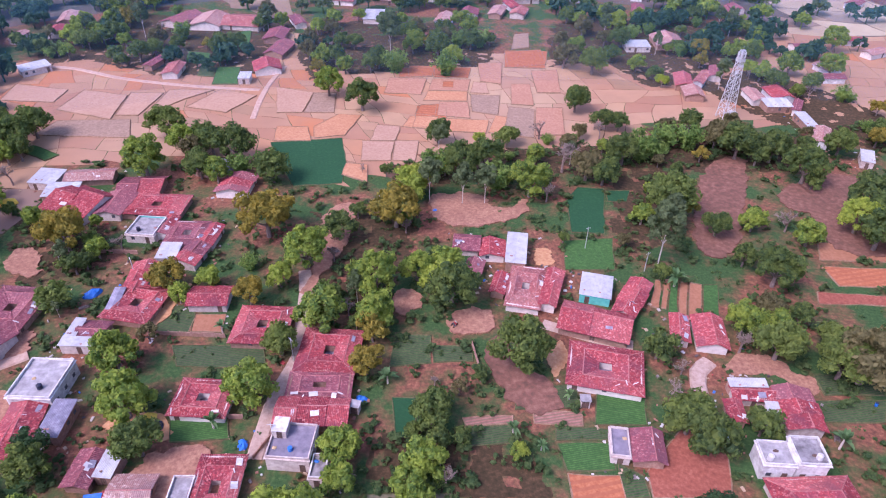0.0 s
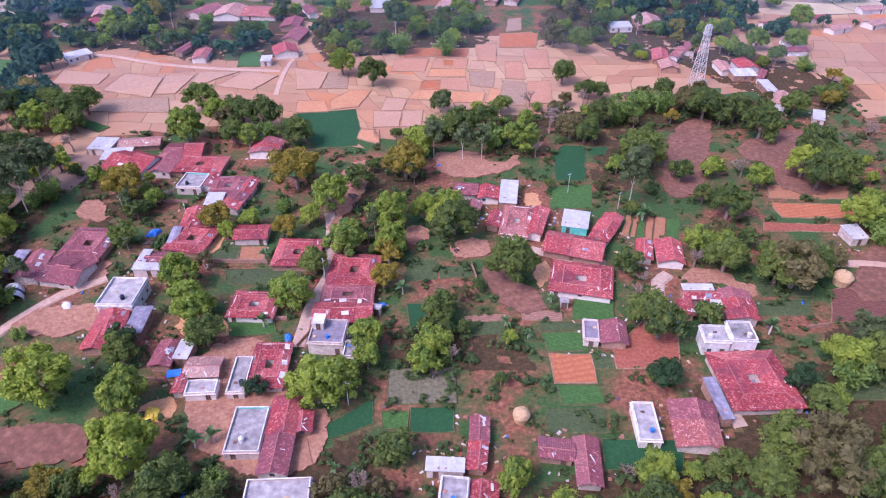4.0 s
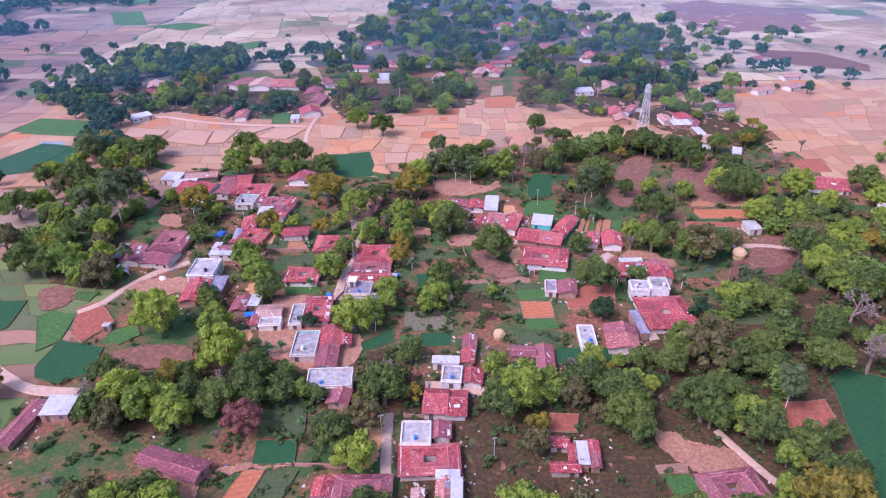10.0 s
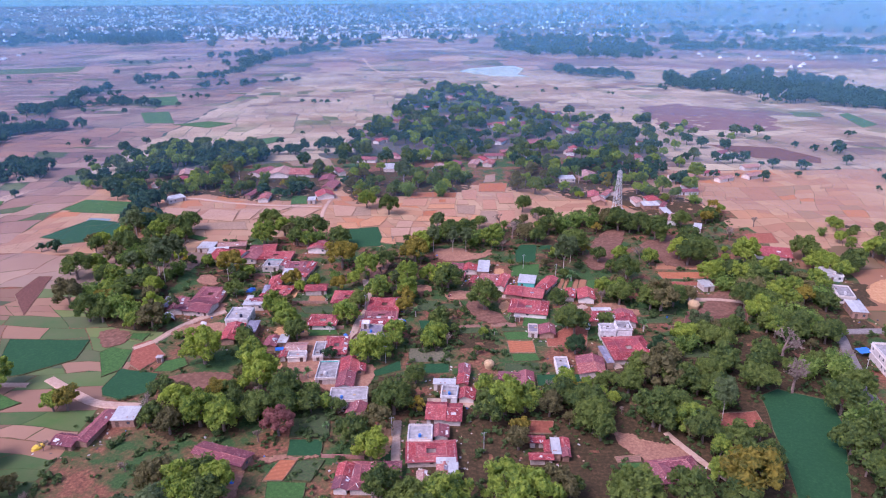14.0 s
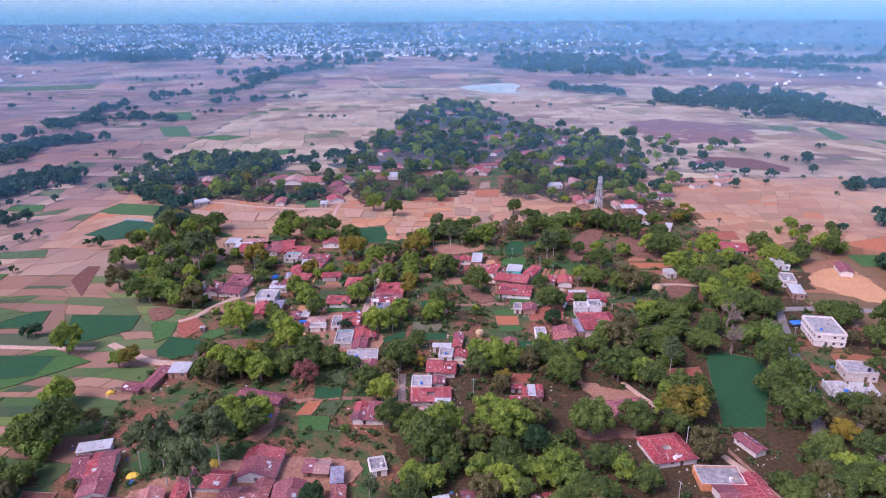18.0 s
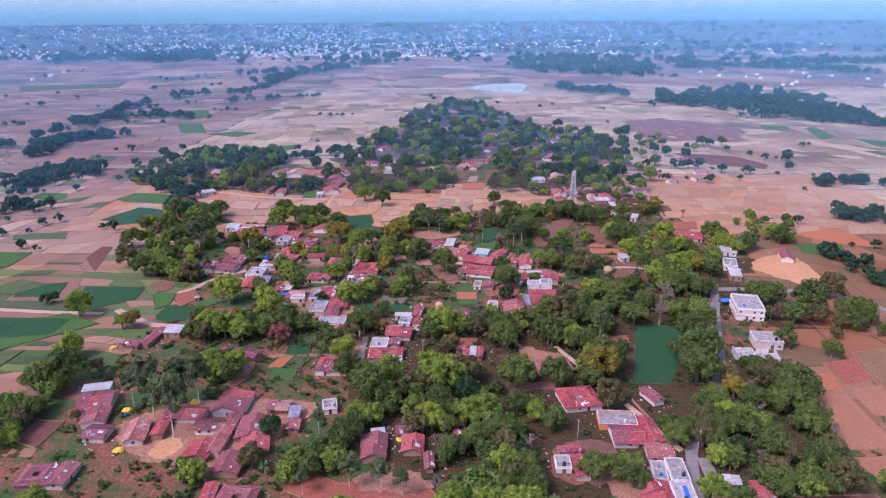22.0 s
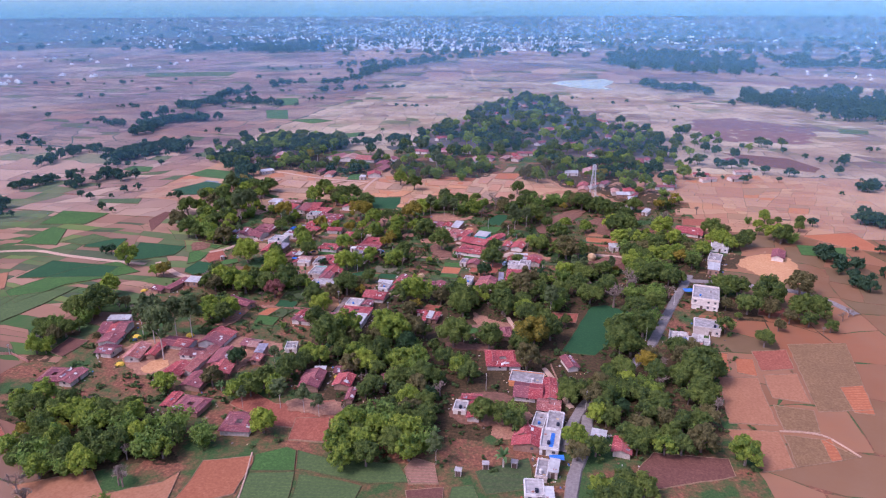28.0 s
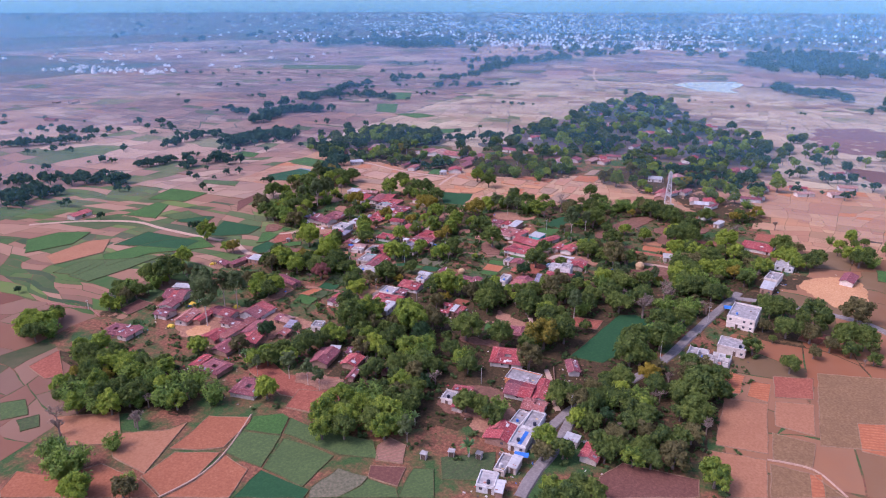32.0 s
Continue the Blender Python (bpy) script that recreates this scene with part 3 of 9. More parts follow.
def ragged(name, poly, material, z, cell, keep=-2.0):
    """A flat patch with a wandering, frayed rim."""
    xs, ys = [p[0] for p in poly], [p[1] for p in poly]
    spot, vs, fs = {}, [], []

    def corner(i, j):
        if (i, j) not in spot:
            spot[i, j] = len(vs)
            vs.append((cell * (i + 0.8 * noise.noise((i * 0.43, j * 0.43, 2))), cell * (j + 0.8 * noise.noise((i * 0.43, j * 0.43, 7))), z))
        return spot[i, j]

    for i in range(int(min(xs) / cell) - 4, int(max(xs) / cell) + 4):
        for j in range(int(min(ys) / cell) - 4, int(max(ys) / cell) + 4):
            u, v = cell * (i + 4 * noise.noise((i * 0.12, j * 0.12, 3))), cell * (j + 4 * noise.noise((i * 0.12, j * 0.12, 9)))
            if inside(u, v, poly) and noise.noise((i * 0.3, j * 0.3, 5)) > keep:
                fs.append((corner(i, j), corner(i + 1, j), corner(i + 1, j + 1), corner(i, j + 1)))
    return mesh_of(name, vs, fs, material)


def soft_patch(name, poly, material, z):
    """A bare patch with rounded corners and a wandering rim that thins out into the grass."""
    pts = [Vector(p) for p in poly]
    if sum(a.x * b.y - b.x * a.y for a, b in zip(pts, pts[1:] + pts[:1])) < 0:
        pts.reverse()
    for _ in range(2):
        pts = [a.lerp(b, f) for a, b in zip(pts, pts[1:] + pts[:1]) for f in (0.25, 0.75)]
    fine = []
    for a, b in zip(pts, pts[1:] + pts[:1]):
        steps = max(1, int((b - a).length / 0.45))
        fine += [a.lerp(b, k / steps) for k in range(steps)]
    rim = []
    for p in fine:
        q = Vector((noise.noise((p.x * 0.28, p.y * 0.28, 4)), noise.noise((p.x * 0.28, p.y * 0.28, 8)))) * 1.5
        q += Vector((noise.noise((p.x * 1.3, p.y * 1.3, 4)), noise.noise((p.x * 1.3, p.y * 1.3, 8)))) * 0.7
        rim.append(p + q)
    n = len(rim)
    verts = [(p.x, p.y, z) for p in rim] + [(p.x, p.y, -0.02) for p in rim]
    faces = [tuple(range(n))] + [(k, n + k, n + (k + 1) % n, (k + 1) % n) for k in range(n)]
    return mesh_of(name, verts, faces, material)


field_count = 0
FIELD_POLYS, ROAD_DOTS, HOUSE_BOXES = [], [], []
FIELD_NAMES = {"dusk": "mauve brown bare plot with soft edges", "paddy": "dry pinkish paddy plot", "peach": "bare peach-coloured paddy plot", "palepaddy": "pale dusty paddy plot", "stubblegrey": "grey-brown stubble plot",
               "wheat": "dark green wheat plot", "lush": "bright green vegetable plot", "garden": "kitchen garden plot with mixed greens", "weeds": "weedy grey-brown plot",
               "fallow": "bare pinkish fallow plot", "redsoil": "bare red soil plot", "orangesoil": "freshly turned orange soil plot", "ploughed": "dark ploughed plot",
               "bedrows": "reddish seed beds in rows", "sand": "swept sandy yard", "yard": "trodden reddish yard between houses", "clay": "turned orange-brown clay plot", "olive": "olive brown stubble plot", "pale": "pale green crop plot", "burnt": "dark burnt stubble field"}


def field(kind, pts):
    """A plot with a low earth bund round it."""
    global field_count
    field_count += 1
    FIELD_POLYS.append((kind, list(pts)))
    z = 0.10 + 0.0015 * field_count
    if kind in ("sand", "yard", "dusk"):
        return tagged(new("field", soft_patch("field", pts, SOIL[kind], z)), FIELD_NAMES[kind], "field", kind="structure")
    if kind == "burnt":
        return tagged(new("field", ragged("field", pts, SOIL[kind], z, 3.0, -0.42)), FIELD_NAMES[kind], "field", kind="structure")
    n = len(pts)
    area = sum(pts[k][0] * pts[(k + 1) % n][1] - pts[(k + 1) % n][0] * pts[k][1] for k in range(n))
    if area < 0:
        pts = pts[::-1]
    fine = []
    for k in range(n):
        a, b = Vector(pts[k]), Vector(pts[(k + 1) % n])
        steps = max(1, int((b - a).length / 3.5))
        for j in range(steps):
            p = a.lerp(b, j / steps)
            fine.append(p + Vector((noise.noise((p.x * 0.2, p.y * 0.2, 3)), noise.noise((p.x * 0.2, p.y * 0.2, 9)))) * 0.45)
    c = sum(fine, Vector((0, 0))) / len(fine)
    n = len(fine)
    s = Shape().add([(p.x, p.y, z) for p in fine] + [(p.x, p.y, -0.02) for p in fine], [tuple(range(n))] + [(k, n + k, n + (k + 1) % n, (k + 1) % n) for k in range(n)])
    ob = tagged(new("field", s.mesh("field", SOIL[kind])), FIELD_NAMES[kind], "field", kind="structure")
    if kind not in ("sand", "yard"):
        b = Shape()
        prof = [(-0.20, -0.01), (-0.08, z + 0.12), (0.08, z + 0.12), (0.20, -0.01)]
        vs = [(*(p + (p - c).normalized() * w), h) for p in fine for w, h in prof]
        b.add(vs, [(4 * k + j, 4 * k + j + 1, 4 * ((k + 1) % n) + j + 1, 4 * ((k + 1) % n) + j)[::-1] for k in range(n) for j in range(3)])
        put_part("bund", b.mesh("bund", SOIL["grassbund" if kind in ("wheat", "lush", "garden", "weeds", "pale") else "bund"]), ob)
    return ob


field("wheat", [(-59.2, 202.1), (-35.5, 206.5), (-31.7, 188.6), (-31.4, 176.1), (-45.7, 173.8), (-54.2, 189.5)])
field("wheat", [(36.6, 169.0), (40.9, 176.7), (48.8, 176.1), (44.6, 151.6), (35.6, 152.1)])
field("wheat", [(49.3, 175.1), (56.8, 175.4), (54.5, 168.8), (48.7, 168.9)])
field("lush", [(32.7, 147.9), (46.3, 149.7), (44.3, 135.5), (31.4, 135.1)])
field("fallow", [(50.0, 121.5), (53.7, 131.4), (55.0, 131.5), (51.9, 120.6)])
field("fallow", [(52.6, 120.6), (55.9, 132.0), (57.2, 132.0), (53.7, 120.4)])
field("lush", [(53.9, 119.0), (57.3, 130.9), (59.2, 130.9), (55.9, 119.1)])
field("fallow", [(56.2, 118.7), (59.9, 130.9), (61.7, 130.8), (57.8, 118.7)])
field("fallow", [(58.4, 118.8), (62.2, 130.6), (64.9, 130.0), (61.1, 118.8)])
field("lush", [(61.8, 118.9), (65.4, 130.0), (69.0, 130.1), (65.5, 118.4)])
field("garden", [(-10.3, 110.3), (-2.4, 109.6), (-2.4, 101.3), (-10.8, 99.8)])
field("garden", [(-1.9, 106.5), (6.9, 106.8), (7.1, 101.9), (-1.7, 101.4)])
field("wheat", [(-9.6, 91.2), (-5.0, 91.3), (-4.5, 81.5), (-8.3, 81.4)])
field("garden", [(5.3, 84.1), (15.2, 85.1), (14.9, 80.7), (5.7, 79.8)])
field("bedrows", [(4.7, 86.5), (14.6, 87.3), (14.5, 85.3), (5.3, 84.6)])
field("bedrows", [(18.6, 89.0), (28.5, 88.5), (27.9, 85.0), (18.6, 85.5)])
field("garden", [(16.0, 94.6), (28.2, 95.7), (28.4, 89.7), (15.2, 88.9)])
field("lush", [(32.2, 93.4), (42.0, 93.3), (40.8, 85.6), (30.8, 85.5)])
field("garden", [(22.9, 84.9), (33.4, 84.5), (32.8, 81.8), (22.5, 81.5)])
field("lush", [(22.6, 80.9), (32.2, 81.1), (32.6, 75.1), (23.4, 74.6)])
field("garden", [(33.1, 76.4), (37.4, 74.1), (37.5, 69.5), (33.2, 69.4)])
field("redsoil", [(38.3, 75.0), (48.3, 86.0), (55.7, 83.7), (52.1, 69.8), (38.0, 69.5)])
field("garden", [(79.8, 99.9), (95.5, 100.3), (92.6, 94.7), (79.7, 94.4)])
field("garden", [(76.7, 92.8), (91.7, 93.2), (88.6, 87.3), (75.0, 87.6)])
field("lush", [(-52.3, 84.3), (-41.5, 85.3), (-39.9, 80.2), (-50.8, 79.2)])
field("garden", [(-59.0, 104.8), (-38.9, 105.4), (-37.2, 99.0), (-56.0, 98.5)])
field("garden", [(-67.9, 117.2), (-57.8, 118.1), (-56.3, 109.2), (-65.5, 108.9)])
field("fallow", [(-56.9, 115.1), (-50.1, 115.3), (-49.4, 109.4), (-56.9, 109.2)])
field("sand", [(-66.7, 85.3), (-57.9, 86.9), (-51.4, 84.3), (-50.7, 79.0), (-62.3, 78.7)])
field("sand", [(24.4, 144.2), (28.9, 144.4), (29.5, 136.9), (23.6, 136.7)])
field("sand", [(23.9, 107.7), (28.0, 109.6), (26.7, 97.6), (23.4, 98.3)])
field("yard", [(62.0, 104.4), (71.7, 107.3), (81.6, 96.0), (77.4, 94.3), (69.1, 100.4), (61.5, 99.4)])
field("weeds", [(-12.5, 69.0), (2.5, 69.6), (2.4, 59.3), (-11.9, 59.0)])
field("wheat", [(-7.2, 58.0), (1.7, 58.4), (1.6, 51.9), (-6.9, 51.6)])
field("lush", [(-13.2, 57.1), (-7.5, 57.1), (-7.4, 52.5), (-12.5, 52.5)])
field("wheat", [(-24.1, 53.4), (-15.3, 60.5), (-14.5, 53.8), (-24.0, 49.5)])
field("orangesoil", [(23.5, 73.9), (33.1, 73.9), (33.1, 65.4), (23.9, 65.0)])
field("lush", [(24.4, 64.4), (33.3, 64.6), (33.8, 59.5), (24.4, 59.1)])
field("garden", [(21.4, 57.8), (32.9, 58.3), (33.0, 51.7), (20.4, 52.1)])
field("wheat", [(31.3, 50.3), (47.6, 50.3), (45.1, 42.6), (30.6, 43.3)])
field("orangesoil", [(98.9, 138.7), (123.2, 137.8), (121.2, 130.5), (99.7, 130.6)])
field("redsoil", [(92.9, 128.2), (118.1, 126.3), (115.8, 123.3), (91.3, 123.4)])
field("redsoil", [(106.9, 161.1), (134.2, 160.1), (129.2, 153.2), (104.2, 153.4)])
field("fallow", [(102.7, 149.3), (128.1, 148.7), (123.4, 141.2), (99.8, 141.4)])
field("ploughed", [(98.4, 97.0), (127.3, 105.4), (118.7, 87.6), (92.9, 84.7)])
field("garden", [(88.3, 69.7), (106.1, 69.6), (101.5, 60.7), (85.1, 60.7)])
field("sand", [(-65.0, 59.1), (-58.1, 61.0), (-54.5, 55.3), (-61.9, 53.5)])
field("wheat", [(-206.3, 182.7), (-205.4, 208.5), (-182.4, 217.3), (-175.5, 190.2), (-199.6, 181.0)])
field("lush", [(-224.4, 238.8), (-219.9, 256.4), (-188.0, 250.9), (-183.4, 232.4)])
field("ploughed", [(-185.5, 119.2), (-186.3, 139.1), (-179.9, 139.0), (-169.6, 98.4)])
field("wheat", [(101.2, 36.9), (108.0, 40.1), (121.4, 33.3), (118.3, 20.1), (102.6, -10.5), (89.3, -10.3), (95.9, 15.4)])
field("redsoil", [(83.3, 26.9), (95.6, 28.1), (94.8, 18.4), (80.9, 17.1)])
field("sand", [(-22.6, 10.1), (-19.9, 23.5), (-15.5, 22.1), (-14.8, 7.8), (-20.8, 7.9)])
field("redsoil", [(162.0, 190.2), (177.3, 191.6), (174.1, 175.9), (159.7, 175.4)])
field("orangesoil", [(145.6, 2.2), (155.0, 1.6), (153.5, -12.9), (147.7, -13.3)])
field("orangesoil", [(157.4, -1.8), (164.1, -1.1), (162.8, -15.0), (155.8, -13.1)])
field("fallow", [(148.2, -18.0), (162.6, -16.2), (161.8, -46.9), (146.3, -48.8)])
field("redsoil", [(165.1, 5.5), (179.2, 9.8), (178.0, -6.4), (165.3, -10.2)])
field("fallow", [(165.2, -13.5), (177.7, -10.1), (176.8, -30.8), (164.7, -29.4)])
field("olive", [(181.1, 14.7), (204.9, 20.4), (196.9, -30.9), (177.8, -35.9)])
field("olive", [(163.7, -34.4), (176.4, -35.6), (174.5, -49.0), (163.2, -49.4)])
field("orangesoil", [(190.6, -17.3), (199.5, -14.1), (196.4, -34.2), (189.9, -33.9)])
field("fallow", [(144.1, -52.7), (161.4, -51.1), (161.3, -69.5), (151.3, -73.8)])
field("olive", [(162.6, -52.6), (174.2, -52.8), (182.2, -60.5), (162.2, -69.1)])
field("orangesoil", [(173.3, -53.3), (176.8, -51.8), (177.2, -62.7), (173.2, -64.3)])
field("ploughed", [(114.7, -79.6), (119.8, -70.4), (142.6, -69.2), (143.1, -77.3), (114.9, -89.4)])
field("sand", [(178.7, 111.3), (194.1, 127.9), (212.2, 130.4), (209.4, 88.3), (201.7, 80.7), (185.6, 95.1)])
field("lush", [(220.5, 148.4), (246.7, 147.3), (241.1, 129.6), (218.5, 130.7)])
field("orangesoil", [(227.8, 166.8), (260.8, 179.4), (267.8, 142.0), (246.1, 149.3)])
field("redsoil", [(179.0, 53.1), (191.2, 52.4), (183.7, 41.4), (175.6, 42.3)])
field("redsoil", [(-24.2, -60.2), (-8.3, -67.7), (11.4, -61.4), (19.3, -71.6), (20.0, -79.2), (-2.3, -80.3), (-24.5, -71.0)])
field("burnt", [(228.2, 632.8), (278.3, 650.3), (353.0, 582.0), (335.4, 519.0), (317.2, 484.4), (247.4, 480.2), (215.0, 516.1)])
field("ploughed", [(229.2, 419.9), (282.5, 404.6), (298.3, 366.3), (289.2, 348.1), (247.7, 367.7)])
field("lush", [(426.0, 566.3), (442.0, 578.3), (431.6, 508.1), (407.0, 491.4)])
field("lush", [(446.1, 497.0), (475.9, 478.8), (456.6, 447.6), (444.7, 454.2)])
field("pale", [(383.2, 589.4), (412.4, 579.5), (404.1, 554.9), (375.3, 556.0)])
field("pale", [(-856.3, 1102.4), (-672.2, 1168.3), (-639.6, 1067.0), (-802.7, 1018.6)])
field("lush", [(-378.8, 735.1), (-346.2, 745.3), (-314.5, 671.8), (-338.9, 662.7)])
field("lush", [(-336.5, 610.4), (-307.6, 618.2), (-272.9, 541.7), (-302.6, 542.8)])
field("lush", [(-271.5, 534.1), (-240.5, 552.1), (-211.9, 539.4), (-228.5, 514.3)])
field("lush", [(-187.7, 438.7), (-149.0, 467.8), (-141.9, 449.1), (-164.5, 415.5)])
field("lush", [(-230.6, 242.5), (-226.4, 264.5), (-188.5, 257.2), (-181.4, 237.0)])
field("wheat", [(-215.6, 193.1), (-203.3, 223.1), (-185.7, 218.6), (-191.2, 184.2)])
field("lush", [(-298.0, 246.9), (-298.0, 262.8), (-277.3, 262.3), (-270.8, 244.9)])
field("pale", [(-253.2, 159.4), (-222.9, 166.5), (-217.4, 153.7), (-247.9, 151.0)])
field("pale", [(1.0, -115.2), (-0.1, -104.1), (13.0, -100.9), (17.1, -116.7)])
field("lush", [(-0.3, -103.2), (-2.2, -95.5), (5.8, -90.2), (9.4, -91.2), (12.6, -100.4)])
field("pale", [(13.1, -99.5), (10.0, -91.0), (21.8, -93.0), (42.7, -91.5), (48.3, -98.8), (36.0, -101.7), (26.9, -100.8)])
field("pale", [(17.9, -116.9), (14.8, -101.8), (27.7, -102.1), (34.8, -103.1), (33.9, -119.0), (25.9, -117.8)])
field("wheat", [(18.1, -131.1), (17.6, -122.7), (18.1, -118.0), (26.7, -118.8), (36.7, -119.4), (36.7, -123.1)])
field("weeds", [(36.6, -118.6), (39.6, -107.6), (49.6, -107.6), (49.9, -111.6), (46.5, -118.8), (38.2, -122.4)])
field("bedrows", [(45.2, -93.0), (46.8, -87.4), (53.6, -89.3), (56.7, -97.9), (47.9, -99.6)])
field("ploughed", [(47.8, -102.6), (58.4, -98.9), (59.8, -107.9), (49.6, -107.6)])
field("pale", [(50.0, -108.3), (59.9, -108.9), (62.4, -112.0), (46.5, -118.8), (50.2, -112.0)])
field("pale", [(61.3, -107.2), (60.8, -98.5), (66.9, -96.5), (71.9, -107.9), (62.4, -112.0)])
field("garden", [(66.8, -90.2), (81.8, -81.0), (84.5, -94.0), (71.0, -99.8)])
field("clay", [(-15.9, -120.9), (-15.8, -110.9), (-16.7, -101.7), (-2.7, -96.4), (-1.4, -99.5), (-0.4, -113.5), (-6.9, -117.9)])
field("clay", [(-13.6, -134.7), (-12.8, -121.7), (0.5, -116.0), (2.1, -128.3), (-1.5, -139.0)])
field("clay", [(3.2, -116.4), (13.9, -119.2), (17.0, -131.5), (-0.4, -139.0), (3.1, -130.1)])
field("fallow", [(-40.7, -123.3), (-23.5, -113.2), (-21.0, -107.9), (-13.8, -133.4), (-29.2, -131.2)])
field("clay", [(-47.0, -155.9), (-50.8, -147.9), (-37.3, -144.9), (-29.7, -135.1), (-12.2, -136.1), (-1.9, -139.6), (-44.2, -157.8)])
field("fallow", [(-65.9, -123.6), (-47.9, -112.1), (-32.6, -124.8), (-47.5, -132.8)])
field("redsoil", [(-106.2, -103.3), (-107.1, -88.8), (-87.7, -102.4), (-91.5, -107.2)])
field("pale", [(-91.4, -125.1), (-85.4, -119.7), (-75.6, -125.9), (-81.4, -132.1)])
field("garden", [(-76.0, -129.8), (-71.9, -124.4), (-65.8, -129.0), (-69.0, -133.8)])
field("yard", [(-91.7, -39.5), (-69.3, -26.4), (-41.3, -22.4), (-30.9, -36.8), (-34.0, -57.7), (-50.7, -61.4), (-73.5, -59.5)])
field("yard", [(71.6, -50.0), (81.2, -55.4), (79.2, -73.7), (66.7, -71.9)])
field("sand", [(-71.7, -55.7), (-69.3, -45.5), (-60.6, -47.8), (-64.1, -58.8)])
field("orangesoil", [(26.2, 294.8), (42.6, 299.2), (43.2, 280.3), (26.2, 275.5)])
field("orangesoil", [(-15.9, 274.9), (-1.3, 276.1), (-0.2, 265.1), (-15.9, 264.7)])
field("orangesoil", [(-10.8, 234.3), (-0.1, 237.4), (0.4, 216.1), (-11.6, 215.8)])
field("yard", [(48.4, 21.0), (53.2, 16.5), (58.0, 14.0), (66.5, 11.6), (69.5, 6.0), (63.0, 4.0), (55.5, 3.6), (52.6, 9.5), (48.6, 15.5)])
field("lush", [(47.6, 4.2), (53.7, 4.6), (55.3, 0.5), (48.9, -2.1)])
field("bedrows", [(46.9, 7.2), (54.1, 7.7), (53.6, 4.9), (47.3, 4.5)])

field("orangesoil", [(-19.9, 262.6), (-5.9, 264.0), (-5.5, 274.2), (-18.9, 272.8)])
field("orangesoil", [(-5.2, 262.8), (8.8, 263.0), (10.2, 274.5), (-5.0, 274.3)])
field("paddy", [(-24.3, 246.0), (-9.9, 245.1), (-8.2, 261.4), (-23.3, 261.8)])
field("paddy", [(-7.1, 249.7), (8.5, 249.4), (9.7, 261.2), (-5.9, 261.0)])
field("orangesoil", [(-1.8, 252.9), (2.7, 252.5), (2.9, 259.0), (-1.4, 258.8)])
field("peach", [(-8.6, 239.7), (7.7, 239.5), (8.5, 248.9), (-7.3, 248.6)])
field("paddy", [(-2.9, 226.2), (8.9, 224.4), (8.3, 238.5), (-2.5, 238.5)])
field("orangesoil", [(-11.3, 227.3), (-3.9, 225.7), (-3.5, 235.3), (-9.5, 235.5)])
field("peach", [(-15.2, 216.2), (-4.1, 214.5), (-2.9, 224.8), (-13.2, 225.2)])
field("peach", [(-3.3, 213.6), (14.2, 212.6), (15.7, 222.8), (-2.2, 223.9)])
field("stubblegrey", [(9.7, 230.3), (19.0, 227.3), (21.1, 245.6), (9.6, 246.1)])
field("palepaddy", [(9.4, 247.8), (16.7, 247.6), (16.0, 258.0), (11.0, 258.9)])
field("peach", [(15.2, 213.1), (20.1, 212.0), (22.4, 226.0), (18.5, 226.8)])
field("palepaddy", [(-27.0, 190.6), (-17.8, 191.0), (-17.3, 204.3), (-28.1, 204.6)])
field("palepaddy", [(-16.9, 191.0), (-9.6, 191.0), (-8.9, 205.5), (-17.0, 205.1)])
field("palepaddy", [(-25.6, 204.7), (-17.0, 205.1), (-16.2, 216.2), (-24.3, 217.1)])
field("peach", [(-32.1, 181.2), (-23.7, 177.3), (-24.9, 188.0), (-31.8, 188.5)])
field("peach", [(-45.0, 205.9), (-34.8, 208.6), (-30.8, 224.9), (-39.1, 225.4), (-46.4, 214.7)])
field("palepaddy", [(-62.0, 225.8), (-52.8, 226.2), (-51.7, 244.5), (-67.1, 249.4)])
field("stubblegrey", [(-52.1, 226.2), (-41.4, 226.8), (-43.0, 245.0), (-51.5, 244.6)])
field("peach", [(-58.1, 203.2), (-45.7, 203.8), (-48.6, 214.6), (-59.5, 214.1)])
field("stubblegrey", [(20.5, 211.2), (30.8, 209.5), (33.1, 233.0), (23.7, 235.1)])
field("paddy", [(31.6, 211.7), (41.9, 212.2), (44.0, 235.1), (33.9, 234.6)])
field("paddy", [(24.9, 237.8), (33.4, 236.6), (33.9, 257.7), (26.3, 257.3)])
field("paddy", [(35.8, 249.2), (45.3, 249.7), (46.7, 274.0), (35.7, 272.0)])
field("orangesoil", [(24.7, 276.0), (42.1, 275.7), (45.3, 296.7), (26.1, 297.0)])
field("paddy", [(13.8, 259.6), (22.0, 257.1), (23.8, 281.3), (13.5, 280.0)])
field("stubblegrey", [(29.3, 298.7), (37.2, 301.5), (39.1, 321.5), (32.1, 319.4)])
field("palepaddy", [(-166.8, 231.5), (-146.3, 230.5), (-146.5, 242.3), (-168.6, 246.7)])
field("palepaddy", [(-142.1, 224.2), (-119.6, 217.1), (-121.9, 238.1), (-140.1, 242.6)])
field("palepaddy", [(-119.0, 220.5), (-111.0, 220.9), (-109.0, 241.5), (-121.4, 240.8)])
field("palepaddy", [(-109.0, 221.0), (-98.7, 236.6), (-90.5, 245.3), (-107.8, 244.3)])
field("stubblegrey", [(-137.6, 214.9), (-112.7, 217.5), (-107.0, 203.0), (-139.9, 203.6)])
field("palepaddy", [(-96.2, 229.0), (-80.4, 224.8), (-72.8, 240.7), (-88.3, 245.4)])
field("lush", [(-137.4, 191.5), (-127.4, 186.2), (-124.8, 190.1), (-136.2, 196.3)])
